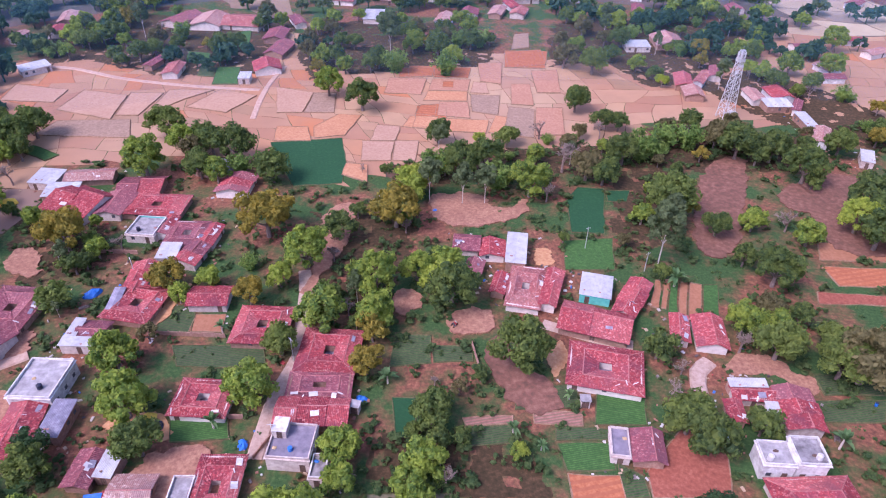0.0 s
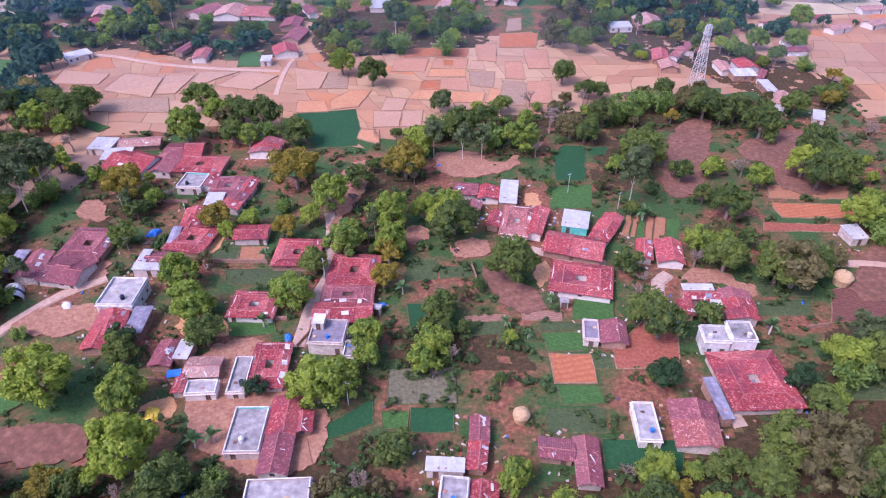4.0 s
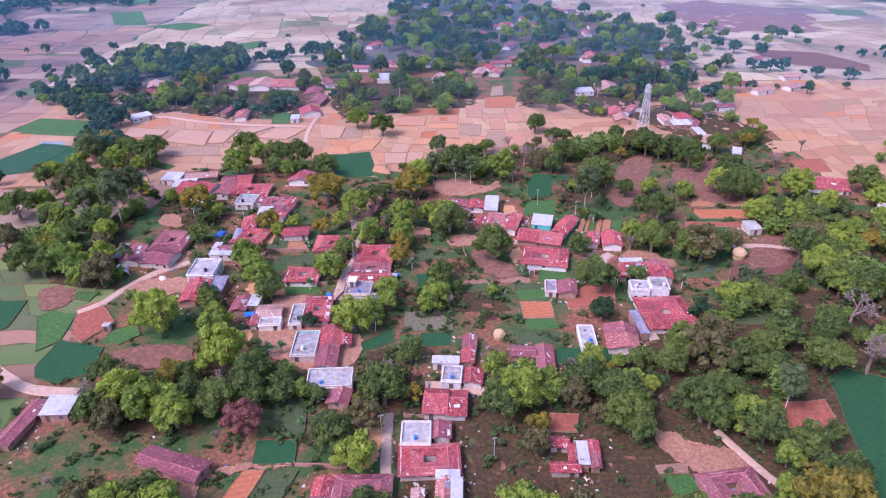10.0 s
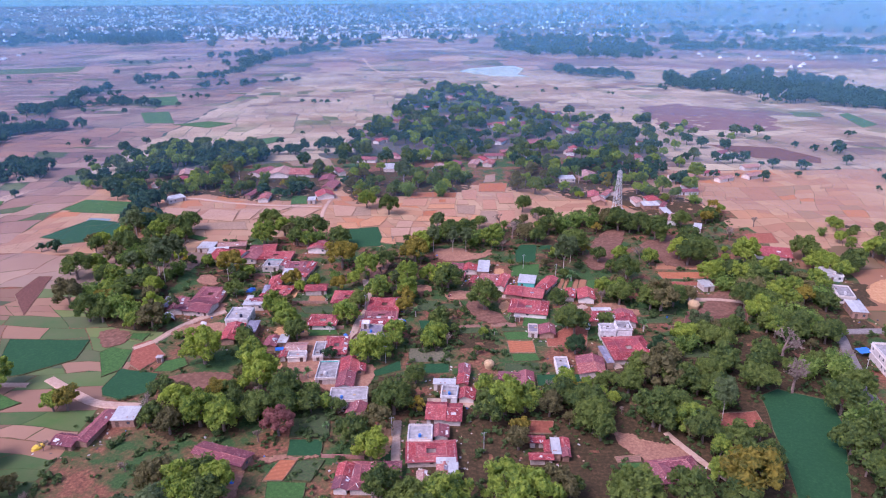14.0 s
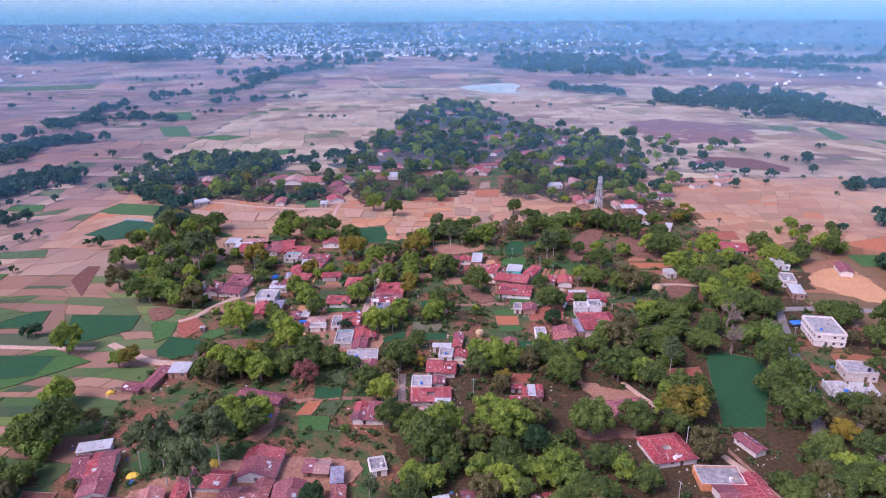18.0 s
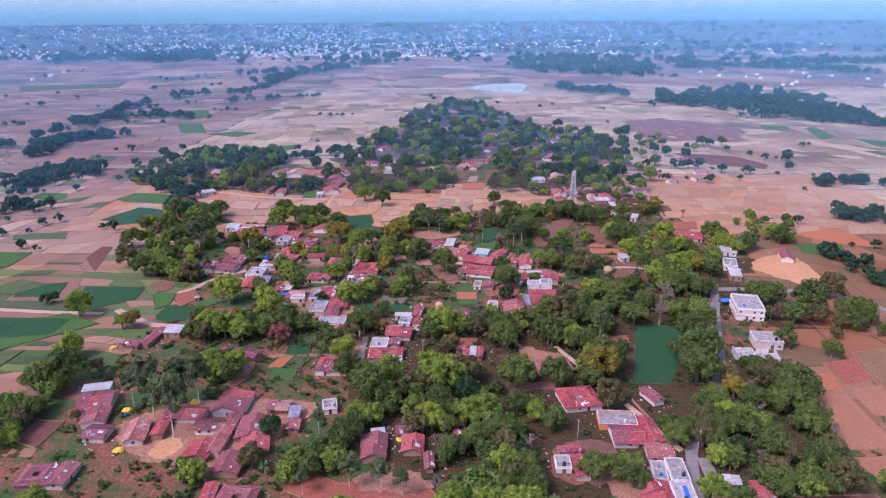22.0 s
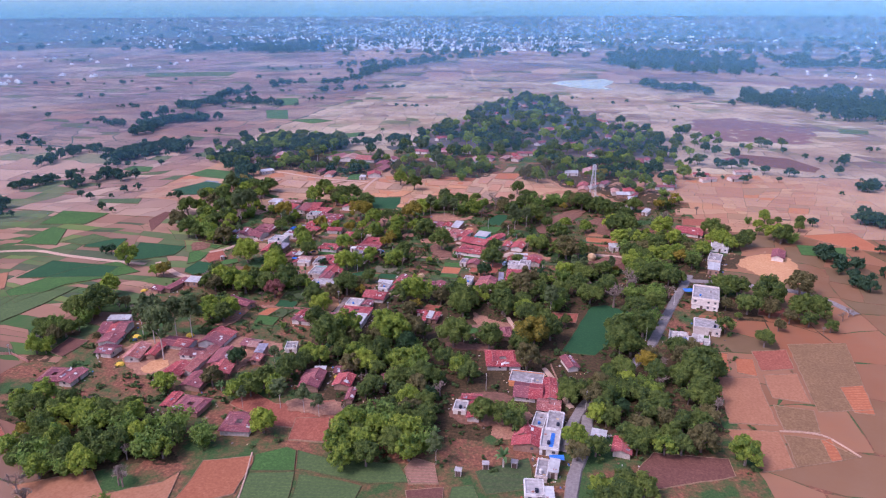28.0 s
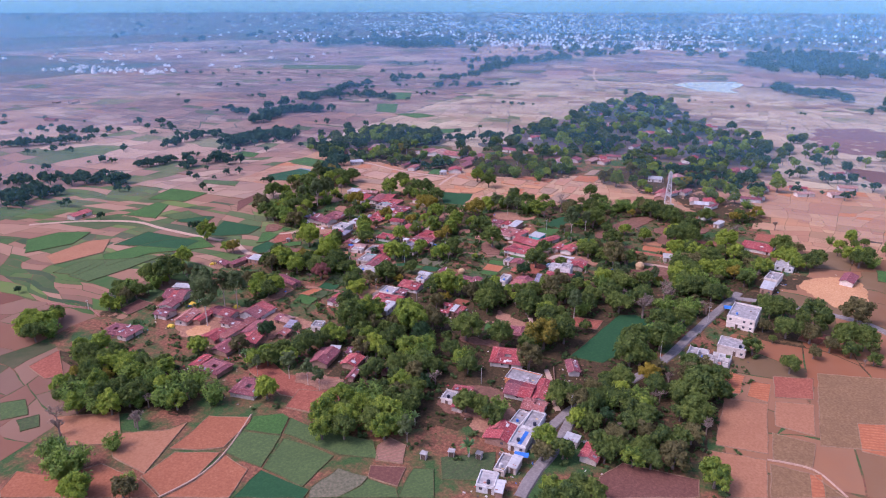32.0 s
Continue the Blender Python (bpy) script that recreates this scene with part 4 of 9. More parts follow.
field("lush", [(-111.1, 274.7), (-100.7, 272.0), (-104.2, 285.5), (-114.6, 287.0)])
field("lush", [(-93.2, 250.8), (-83.3, 251.4), (-86.9, 269.6), (-96.2, 269.0)])
field("garden", [(-101.5, 259.3), (-95.0, 259.0), (-96.9, 269.0), (-103.2, 268.6)])
field("lush", [(-98.0, 293.1), (-89.3, 293.7), (-93.8, 317.0), (-102.0, 312.4)])
field("lush", [(-124.2, 67.8), (-121.4, 71.6), (-112.9, 69.0), (-111.3, 55.6), (-115.8, 51.2)])
field("redsoil", [(-114.2, 72.9), (-109.2, 76.9), (-99.5, 65.1), (-104.6, 54.9), (-109.8, 59.1)])
field("lush", [(-99.6, 54.4), (-97.8, 60.9), (-92.4, 63.8), (-89.2, 58.5), (-93.4, 53.9)])
field("wheat", [(-111.7, 56.3), (-104.1, 54.4), (-97.4, 52.8), (-95.5, 41.5), (-103.3, 37.2), (-110.0, 39.6), (-112.1, 43.7)])
field("lush", [(-119.3, 78.3), (-118.3, 82.5), (-111.7, 81.9), (-112.2, 76.4)])
field("dusk", [(-97.1, 52.1), (-72.7, 54.2), (-68.0, 43.4), (-86.4, 43.5)])
field("dusk", [(-133.2, 85.6), (-123.0, 85.5), (-117.6, 81.1), (-118.8, 72.9), (-125.5, 70.4)])
field("wheat", [(-44.3, 8.6), (-34.7, 8.5), (-35.4, 15.8), (-44.7, 15.9)])
field("garden", [(-45.0, 17.0), (-33.8, 16.9), (-35.6, 31.8), (-46.9, 31.2)])
field("orangesoil", [(-48.6, -1.7), (-43.0, -1.7), (-40.9, 6.8), (-45.6, 6.9)])
field("lush", [(-45.8, -10.0), (-36.5, -11.0), (-36.7, -2.2), (-47.4, -2.1)])
field("garden", [(-42.5, -1.4), (-35.6, -1.8), (-33.2, 6.8), (-40.5, 6.8)])
field("dusk", [(113.9, 188.3), (131.3, 188.0), (125.3, 143.3), (101.3, 143.6)])
field("dusk", [(123.8, 124.8), (133.0, 124.7), (118.6, 93.6), (97.7, 90.7)])
field("ploughed", [(-115.4, -50.1), (-107.7, -53.0), (-106.2, -38.9), (-116.2, -37.9)])
field("dusk", [(82, 190), (98, 202), (99, 191), (78, 140), (66, 142)])
field("dusk", [(103, 180), (140, 192), (122, 164), (99, 165)])
field("lush", [(-247.7, 0.3), (-242.1, 17.9), (-224.7, 26.2), (-216.1, 6.6), (-227.2, -16.1)])
field("lush", [(-183.6, -0.6), (-171.2, 32.5), (-154.7, 46.7), (-133.9, 35.7), (-160.5, 12.0), (-167.7, -12.2)])
field("wheat", [(-191.8, 15.2), (-191.8, 41.1), (-149.4, 40.2), (-149.0, 25.5)])
field("pale", [(-174.5, -30.4), (-176.9, -7.0), (-151.6, 10.7), (-153.6, -11.2), (-158.0, -31.9)])
field("pale", [(-185.7, -30.5), (-185.4, -10.0), (-172.5, -3.7), (-170.4, -27.4)])
field("wheat", [(-152.9, 49.5), (-162.9, 78.2), (-132.3, 77.0), (-130.5, 62.8), (-143.4, 52.9)])
field("wheat", [(-191.2, 64.5), (-170.4, 65.8), (-175.2, 82.6), (-195.2, 79.4)])
field("fallow", [(-211.8, -15.1), (-210.8, 13.4), (-202.4, 21.4), (-187.0, 2.7), (-195.6, -22.0)])
field("pale", [(-210.0, 70.3), (-201.2, 86.5), (-182.2, 80.2), (-193.7, 67.3)])
field("lush", [(-250.1, 97.7), (-256.9, 127.3), (-221.5, 128.2), (-220.8, 103.7)])
field("lush", [(-234.3, 61.7), (-237.4, 94.8), (-225.0, 92.0), (-209.1, 64.3)])
field("yard", [(-12.1, 116.8), (-5.5, 117.0), (-5.2, 125.4), (-11.4, 126.2)])
field("yard", [(-0.1, 110.5), (10.8, 109.9), (13.2, 119.7), (2.5, 119.3)])
field("dusk", [(8.8, 107.1), (10.9, 98.7), (13.9, 89.5), (24.9, 87.0), (24.7, 94.3), (18.2, 100.5), (15.2, 110.0)])
field("yard", [(-6.1, 170.4), (10.9, 172.7), (15.4, 160.4), (26.2, 171.7), (23.4, 159.2), (8.7, 152.9), (-2.4, 155.3)])
field("yard", [(-34.5, 123.3), (-32.3, 134.7), (-36.2, 144.5), (-32.3, 164.6), (-24.1, 164.9), (-26.1, 142.3), (-29.8, 132.4), (-30.4, 123.4)])
field("sand", [(-66.7, 111.2), (-63.8, 111.3), (-60.9, 126.8), (-63.7, 125.6)])
field("yard", [(-93.6, 98.9), (-89.7, 100.7), (-89.6, 107.7), (-98.1, 109.3)])
field("yard", [(-110.5, 129.6), (-98.6, 125.5), (-104.1, 139.5), (-112.9, 139.1)])
field("yard", [(-62.4, -15.7), (-54.1, -15.7), (-54.8, -3.6), (-53.3, 3.0), (-57.5, 5.1), (-59.0, -1.0), (-60.4, -9.7)])
field("yard", [(-54.7, 3.7), (-47.5, 7.2), (-34.5, 7.5), (-34.7, 8.5), (-47.9, 8.9), (-55.8, 5.5)])
field("redsoil", [(24.5, 17.7), (31.2, 17.6), (32.7, 23.6), (25.8, 24.0)])
field("yard", [(-106.5, 82.4), (-100.9, 89.7), (-79.0, 91.0), (-78.1, 82.2), (-96.6, 78.1)])
field("dusk", [(40.8, -16.1), (62.4, -15.9), (63.6, -10.3), (43.4, -10.2)])
field("yard", [(-56.8, 76.4), (-41.0, 79.0), (-28.4, 56.1), (-22.6, 58.4), (-23.8, 41.0), (-40.7, 41.1), (-54.9, 54.1)])
field("yard", [(-5.2, -71.5), (20.3, -71.5), (16.8, -63.0), (-4.2, -62.2)])
field("dusk", [(51.9, -67.9), (74.7, -65.3), (74.1, -43.5), (54.8, -47.4)])
field("redsoil", [(4.6, -86.7), (17.8, -85.2), (13.2, -72.3), (2.2, -75.0)])
field("yard", [(66.2, -54.3), (77.0, -56.2), (72.9, -65.5), (62.4, -66.7)])
field("yard", [(-68.9, -44.9), (-27.6, -40.2), (-20.2, -22.9), (-79.5, -25.0)])


def water_material():
    m, nt, b = mat_new("still_water", 0.12)
    b.inputs["Base Color"].default_value = (0.21, 0.26, 0.27, 1)
    bump(nt, b, noise_tex(nt, 0.8, 3), 0.06)
    return m


WATER = water_material()


def water(pts):
    s = Shape().add([(x, y, 0.18) for x, y in pts], [tuple(range(len(pts)))])
    ob = tagged(new("water", s.mesh("water", WATER)), "still pale blue pond water among fields", "pond", kind="structure")
    ob.data.update()
    if ob.data.polygons[0].normal.z < 0:
        ob.data.flip_normals()


water([(-204.6, 216.0), (-205.3, 226.8), (-192.0, 224.5), (-191.1, 213.7)])
water([(32.7, 1039.5), (53.2, 1088.9), (134.9, 1135.1), (152.6, 1081.9), (130.0, 989.9), (146.1, 947.4), (85.0, 961.8)])
road_count = 0


def road(kind, width, pts):
    """A slightly cambered road along a smooth line."""
    global road_count
    road_count += 1
    z = 0.30 + 0.012 * road_count
    ps = [Vector(p) for p in pts]
    fine = []
    for k in range(len(ps) - 1):
        p0, p1, p2, p3 = ps[max(k - 1, 0)], ps[k], ps[k + 1], ps[min(k + 2, len(ps) - 1)]
        steps = max(2, int((p2 - p1).length / 3))
        for j in range(steps):
            t = j / steps
            fine.append(0.5 * (2 * p1 + (p2 - p0) * t + (2 * p0 - 5 * p1 + 4 * p2 - p3) * t * t + (3 * p1 - p0 - 3 * p2 + p3) * t**3))
    fine.append(ps[-1])
    ROAD_DOTS.extend((p.x, p.y, width) for p in fine)
    vs, fs, m = [], [], 6
    for k, p in enumerate(fine):
        d = (fine[min(k + 1, len(fine) - 1)] - fine[max(k - 1, 0)]).normalized()
        side = Vector((-d.y, d.x))
        ragged = 1 + 0.13 * noise.noise((p.x * 0.3, p.y * 0.3, 1.5))
        for w, h in ((-0.62, -0.02), (-0.5, z - 0.05), (-0.2, z), (0.2, z), (0.5, z - 0.05), (0.62, -0.02)):
            q = p + side * w * width * ragged
            vs.append((q.x, q.y, h))
        if k:
            fs += [(m * k + j, m * k + j + 1, m * (k - 1) + j + 1, m * (k - 1) + j)[::-1] for j in range(m - 1)]
    label = {"dirt": "dusty pale dirt road", "lane": "narrow pale concrete lane between houses", "asphalt": "grey asphalt road along the village edge"}[kind]
    ob = tagged(new("road", mesh_of("road", vs, fs, SOIL[kind])), label, "road", kind="structure")
    if ob.data.polygons[2].normal.z < 0:
        ob.data.flip_normals()


road("dirt", 1.9, [(-171.9, 266.1), (-154.7, 264.6), (-129.7, 254.9), (-100.5, 248.9), (-73.1, 246.4)])
road("dirt", 1.9, [(-68.4, 272.1), (-70.6, 255.2), (-70.8, 238.3), (-69.5, 219.8)])
road("lane", 2.8, [(-33.9, 75.6), (-33.8, 84.1), (-32.9, 92.8), (-30.6, 102.5), (-31.7, 111.5), (-33.0, 123.5), (-34.8, 132.3)])
road("lane", 2.6, [(23.4, 114.5), (28.3, 112.4), (35.7, 109.8), (42.9, 107.9)])
road("lane", 3.0, [(58.6, 103.4), (55.1, 100.0), (53.8, 94.4)])
road("lane", 2.2, [(-14.3, 24.7), (-14.0, 14.7), (-13.8, 7.8), (-13.2, 1.3)])
road("dirt", 3.0, [(-5.4, 34.9), (1.1, 34.7), (10.4, 32.5)])
road("dirt", 2.6, [(-88.7, 101.0), (-97.4, 94.2), (-104.8, 82.8), (-107.4, 75.8), (-113.3, 70.3)])
road("dirt", 3.0, [(-132.8, 50.2), (-118.6, 40.5), (-109.1, 35.3), (-95.6, 33.7)])
road("lane", 2.6, [(58.6, 63.7), (59.2, 58.8), (60.2, 53.3)])
road("dirt", 2.4, [(102.0, 108.4), (116.0, 107.8), (126.0, 104.5)])
road("dirt", 1.7, [(64.6, 17.6), (66.4, 13.0), (69.1, 7.0), (72.0, 1.6), (75.0, -3.6)])
road("dirt", 2.2, [(-273.8, 21.1), (-249.3, 40.3), (-216.6, 53.1), (-189.2, 49.9), (-159.3, 47.2), (-137.6, 46.4)])
road("dirt", 0.45, [(-1.9, -139.6), (2.2, -128.0), (1.8, -114.8), (-3.8, -95.0)])
road("dirt", 0.45, [(161.7, -50.6), (168.5, -49.8), (174.7, -50.3), (178.3, -53.6), (182.8, -60.2)])
road("dirt", 1.8, [(83.3, -24.7), (87.5, -33.3), (91.0, -43.0), (94.5, -50.5)])
road("asphalt", 3.4, [(92.0, -75.9), (93.4, -65.6), (96.1, -54.8), (99.3, -45.8), (106.8, -35.2), (115.9, -17.6), (125.5, 3.6), (133.3, 28.4), (141.6, 54.7), (152.0, 86.1)])
road("asphalt", 3.4, [(149.6, 78.7), (171.0, 78.8), (198.7, 74.2), (210.8, 66.5), (219.8, 51.1)])
road("asphalt", 3.4, [(94.9, -98.0), (95.8, -86.3), (98.8, -69.9), (99.8, -54.1)])
road("dirt", 3.0, [(-161.9, 1322.5), (-117.1, 1088.1), (-71.8, 994.3), (-17.3, 1061.4), (45.3, 1180.4)])


# ---------------------------------------------------------------- houses
def wall_shape(length, height, thick, openings, z0=0.0):
    """A straight wall along x from 0, with openings (x0, x1, z0, z1) right through it."""
    s = Shape()
    xs = sorted({0.0, length, *(o[0] for o in openings), *(o[1] for o in openings)})
    for a, b in zip(xs, xs[1:]):
        if b - a < 1e-4:
            continue
        hole = [o for o in openings if o[0] <= a + 1e-4 and o[1] >= b - 1e-4]
        if not hole:
            s.box(a, b, 0, thick, z0, height)
        else:
            o = hole[0]
            if o[2] > z0 + 0.01:
                s.box(a, b, 0, thick, z0, o[2])
            if o[3] < height - 0.01:
                s.box(a, b, 0, thick, o[3], height)
    return s


DOOR_MESH = Shape().box(-0.47, -0.02, 0, 0.05, 0, 2.0).box(0.02, 0.47, 0, 0.05, 0, 2.0).box(-0.55, -0.47, -0.03, 0.09, 0, 2.08).box(0.47, 0.55, -0.03, 0.09, 0, 2.08).box(-0.47, 0.47, -0.03, 0.09, 2.0, 2.08).mesh("door", WOOD)
WINDOW_FRAME = Shape().box(-0.5, 0.5, 0, 0.08, 0, 0.07).box(-0.5, 0.5, 0, 0.08, 0.93, 1.0).box(-0.5, -0.43, 0, 0.08, 0.07, 0.93).box(0.43, 0.5, 0, 0.08, 0.07, 0.93).box(-0.03, 0.03, 0, 0.08, 0.07, 0.93).mesh("window_frame", WOOD)
WINDOW_PANE = Shape().box(-0.43, -0.03, 0.02, 0.05, 0.07, 0.93).box(0.03, 0.43, 0.02, 0.05, 0.07, 0.93).mesh("shutter", GLASSDARK)


def four_walls(root, w, d, h, thick, material, rng, z0=0.0, doors=True, wins=1):
    """Four walls round a w by d room block, with a door and windows in their openings."""
    for side, (length, m) in enumerate(((w, pose(-w / 2, -d / 2, 0)), (d - 2 * thick, pose(w / 2, -d / 2 + thick, 0, 0, 0, 90)), (w, pose(w / 2, d / 2, 0, 0, 0, 180)), (d - 2 * thick, pose(-w / 2, d / 2 - thick, 0, 0, 0, 270)))):
        openings, fit_in = [], []
        slots = int(length / 2.6)
        door_h, win_h = min(2.08, h - z0 - 0.08), min(1.0, h - z0 - 1.1)
        door_at = rng.randrange(slots) if doors and side == 0 and slots else -1
        for k in range(slots):
            cx = length * (k + 0.5) / slots
            if k == door_at:
                openings.append((cx - 0.55, cx + 0.55, z0, z0 + door_h))
                fit_in.append(("door", DOOR_MESH, cx, z0))
            elif rng.random() < 0.55 * wins:
                openings.append((cx - 0.5, cx + 0.5, z0 + 1.0, z0 + 1.0 + win_h))
                fit_in.append(("window", None, cx, z0 + 1.0))
        wall = put_part("wall", wall_shape(length, h, thick, openings, z0).mesh("wall", material), root, m)
        for name, me, cx, z in fit_in:
            if me:
                put_part(name, me, wall, pose(cx, 0.08, z) @ Matrix.Diagonal((1, 1, door_h / 2.08, 1)), "dark wooden plank door")
            else:
                put_part("window_frame", WINDOW_FRAME, wall, pose(cx, 0.06, z) @ Matrix.Diagonal((1, 1, win_h, 1)))
                put_part("shutter", WINDOW_PANE, wall, pose(cx, 0.06, z) @ Matrix.Diagonal((1, 1, win_h, 1)), "dark window shutter")


def slope(p0, p1, p2, p3, pitch=0.34, rows=5, sag=0.10, wave=0.075, seed=0):
    """A tiled roof slope: eave p0 to p1, ridge p3 to p2, with rolls running down it and a slight sag."""
    p0, p1, p2, p3 = (Vector(p) for p in (p0, p1, p2, p3))
    n = max(4, 2 * int((p1 - p0).length / pitch))
    nor = (p1 - p0).cross(p3 - p0).normalized()
    vs, fs = [], []
    for j in range(rows + 1):
        v = j / rows
        for i in range(n + 1):
            u = i / n
            p = (p0.lerp(p1, u)).lerp(p3.lerp(p2, u), v)
            dip = noise.noise((p.x * 0.35, p.y * 0.35, seed * 3.7)) * sag - sag * 0.8 * math.sin(math.pi * u) * math.sin(math.pi * v)
            step = 0.02 * (j % 2)
            vs.append(p + nor * (dip + step + (wave if i % 2 else 0)))
    m = n + 1
    fs = [(j * m + i, j * m + i + 1, (j + 1) * m + i + 1, (j + 1) * m + i) for j in range(rows) for i in range(n)]
    k = len(vs)
    vs += [vs[i] - nor * 0.14 - Vector((0, 0, 0.02)) for i in range(m)] + [vs[rows * m + i] - nor * 0.14 for i in range(m)]
    fs += [(i + 1, i, k + i, k + i + 1) for i in range(n)] + [(k + i, k + m + i, k + m + i + 1, k + i + 1) for i in range(n)]
    return vs, fs


def ridge(a, b, r=0.16, seed=0):
    """One mortar roll along a ridge, slightly uneven."""
    a, b = Vector(a), Vector(b)
    d = (b - a).normalized()
    side, steps, n = d.cross(Vector((0, 0, 1))).normalized(), max(1, int((b - a).length / 1.6)), 6
    up = side.cross(d)
    vs = []
    for k in range(steps + 1):
        p = a.lerp(b, k / steps) + Vector((0, 0, 0.04 * noise.noise((k * 1.7, seed, 0))))
        q = r * (1 + 0.3 * noise.noise((k * 2.3, seed, 5)))
        vs += [p + q * (math.cos(6.2832 * j / n) * side + math.sin(6.2832 * j / n) * up) for j in range(n)]
    fs = [(k * n + j, (k + 1) * n + j, (k + 1) * n + (j + 1) % n, k * n + (j + 1) % n) for k in range(steps) for j in range(n)]
    fs += [tuple(range(n)), tuple(range(steps * n, steps * n + n))[::-1]]
    return mesh_of("ridge_cap", vs, fs, RIDGE)


PATCH = Shape().box(-0.5, 0.5, -0.5, 0.5, 0, 0.04)
PATCH_MESHES = [PATCH.mesh("roof_sheet", mm) for mm in (ZINC, WHITE, OLDZINC)]
house_count = 0


def tile_house(x, y, w, d, rot, eave, court, tone, simple=False):
    """A low mud or limewashed house under clay tiles; with a court, four wings round a small yard."""
    global house_count
    house_count += 1
    rng = random.Random(house_count * 7 + 1)
    if not simple:  # enlarged to close the gaps between roofs in the camera's view
        w, d = w + min(0.9, 0.09 * w), d + min(0.9, 0.10 * d)
    if w < d:
        w, d, rot = d, w, rot + 90
    HOUSE_BOXES.append((x, y, w, d, math.cos(radians(rot)), math.sin(radians(rot))))
    label = ("courtyard house" if court else "low house") + {"dark": " with weathered dark clay tile roof", "worn": " with faded patchy clay tile roof", "pale": " with pale dusty clay tile roof"}.get(tone, " with red clay tile roof and mud walls")
    root = tagged(root_at("house", x, y, rot), label, "house", group="village houses")
    tiles = TILE[tone]
    walls = rng.choice((LIME, WHITE, CREAM, MUD) if simple else (MUD, LIME, CREAM, LIME, MUD))
    over, thick = 0.55, 0.3
    if court and d > 6.5:
        wi, di = min(w * 0.2, 2.6), min(d * 0.2, 2.2)
        hx, hy = (w - wi) / 4, (d - di) / 4
        h = hy
        rise = 0.30 * min(hx, hy)
        four_walls(root, w - 2 * over, d - 2 * over, eave + 0.15, thick, walls, rng, wins=0.35)
        four_walls(root, wi + 1.0, di + 1.0, eave + 0.1, 0.2, walls, rng, doors=False, wins=0.0)
        o = [(-w / 2, -d / 2), (w / 2, -d / 2), (w / 2, d / 2), (-w / 2, d / 2)]
        mid = [(-w / 2 + hx, -d / 2 + hy), (w / 2 - hx, -d / 2 + hy), (w / 2 - hx, d / 2 - hy), (-w / 2 + hx, d / 2 - hy)]
        inn = [(-wi / 2, -di / 2), (wi / 2, -di / 2), (wi / 2, di / 2), (-wi / 2, di / 2)]
        for k in range(4):
            j = (k + 1) % 4
            put_part("roof_slope", mesh_of("roof_slope", *slope((*o[k], eave), (*o[j], eave), (*mid[j], eave + rise), (*mid[k], eave + rise), seed=house_count + k), tiles), root)
            put_part("roof_slope", mesh_of("roof_slope", *slope((*inn[j], eave + 0.15), (*inn[k], eave + 0.15), (*mid[k], eave + rise), (*mid[j], eave + rise), seed=house_count + k + 9), tiles), root)
            put_part("ridge_cap", ridge((*mid[k], eave + rise), (*mid[j], eave + rise), 0.13, house_count), root, label="mortar ridge")
            put_part("ridge_cap", ridge((*o[k], eave + 0.06), (*mid[k], eave + rise), 0.11, house_count), root)
        # Court floor in the dark slab tone: the shade of the hole is coloured in.
        put_part("yard_floor", Shape().box(-wi / 2 - 0.4, wi / 2 + 0.4, -di / 2 - 0.4, di / 2 + 0.4, 0.02, 0.16).mesh("yard_floor", DARKSLAB), root)
        tops, steep = (-d / 2, -d / 2 + h), math.atan2(rise, h)
    else:
        four_walls(root, w - 2 * over, d - 2 * over, eave + 0.12, thick, walls, rng, wins=0.0 if simple else 0.35)
        n = 1 if simple or w < 8 else rng.choice((2, 2, 3)) if w > 11 else rng.choice((1, 2))
        cuts = [-w / 2] + [-w / 2 + w * (k + rng.uniform(-0.16, 0.16)) / n for k in range(1, n)] + [w / 2]
        base_rise = d / 2 * rng.uniform(0.27, 0.36)
        for k in range(n):
            x0, x1 = cuts[k] - (0.2 if k else 0), cuts[k + 1]
            e, dd = eave + (rng.uniform(0.0, 0.35) if n > 1 else 0), d / 2 * (rng.uniform(0.97, 1.10) if n > 1 else 1)
            off, rise = rng.uniform(-0.16, 0.16) * d, base_rise * rng.uniform(0.85, 1.1)
            rz = e + rise
            mats = tiles if rng.random() < 0.8 else TILE["red" if tone == "dark" else "dark"]
            for sx in (0, 1):
                gable = Shape()
                g0 = x0 + (over if k == 0 else 0.25) if sx == 0 else x1 - (over if k == n - 1 else 0.25) - thick
                yy, zz = d / 2 - over, eave + 0.12
                gable.add([(g0 + q, a, c) for q in (0, thick) for a, c in ((-yy, zz), (yy, zz), (off, rz - 0.22))], [(0, 2, 1), (3, 4, 5), (0, 1, 4, 3), (1, 2, 5, 4), (2, 0, 3, 5)])
                put_part("gable", gable.mesh("gable", walls), root)
            put_part("roof_slope", mesh_of("roof_slope", *slope((x0, -dd, e), (x1, -dd, e), (x1, off, rz), (x0, off, rz), rows=3 if simple else 5, pitch=0.7 if simple else 0.34, seed=house_count + k), mats), root)
            put_part("roof_slope", mesh_of("roof_slope", *slope((x1, dd, e), (x0, dd, e), (x0, off, rz), (x1, off, rz), rows=3 if simple else 5, pitch=0.7 if simple else 0.34, seed=house_count + k + 5), mats), root)
            put_part("ridge_cap", ridge((x0, off, rz), (x1, off, rz), 0.13, house_count + k), root, label="mortar ridge")
        tops, steep = (-d / 2, 0), math.atan2(base_rise, d / 2)
    if simple:
        return root
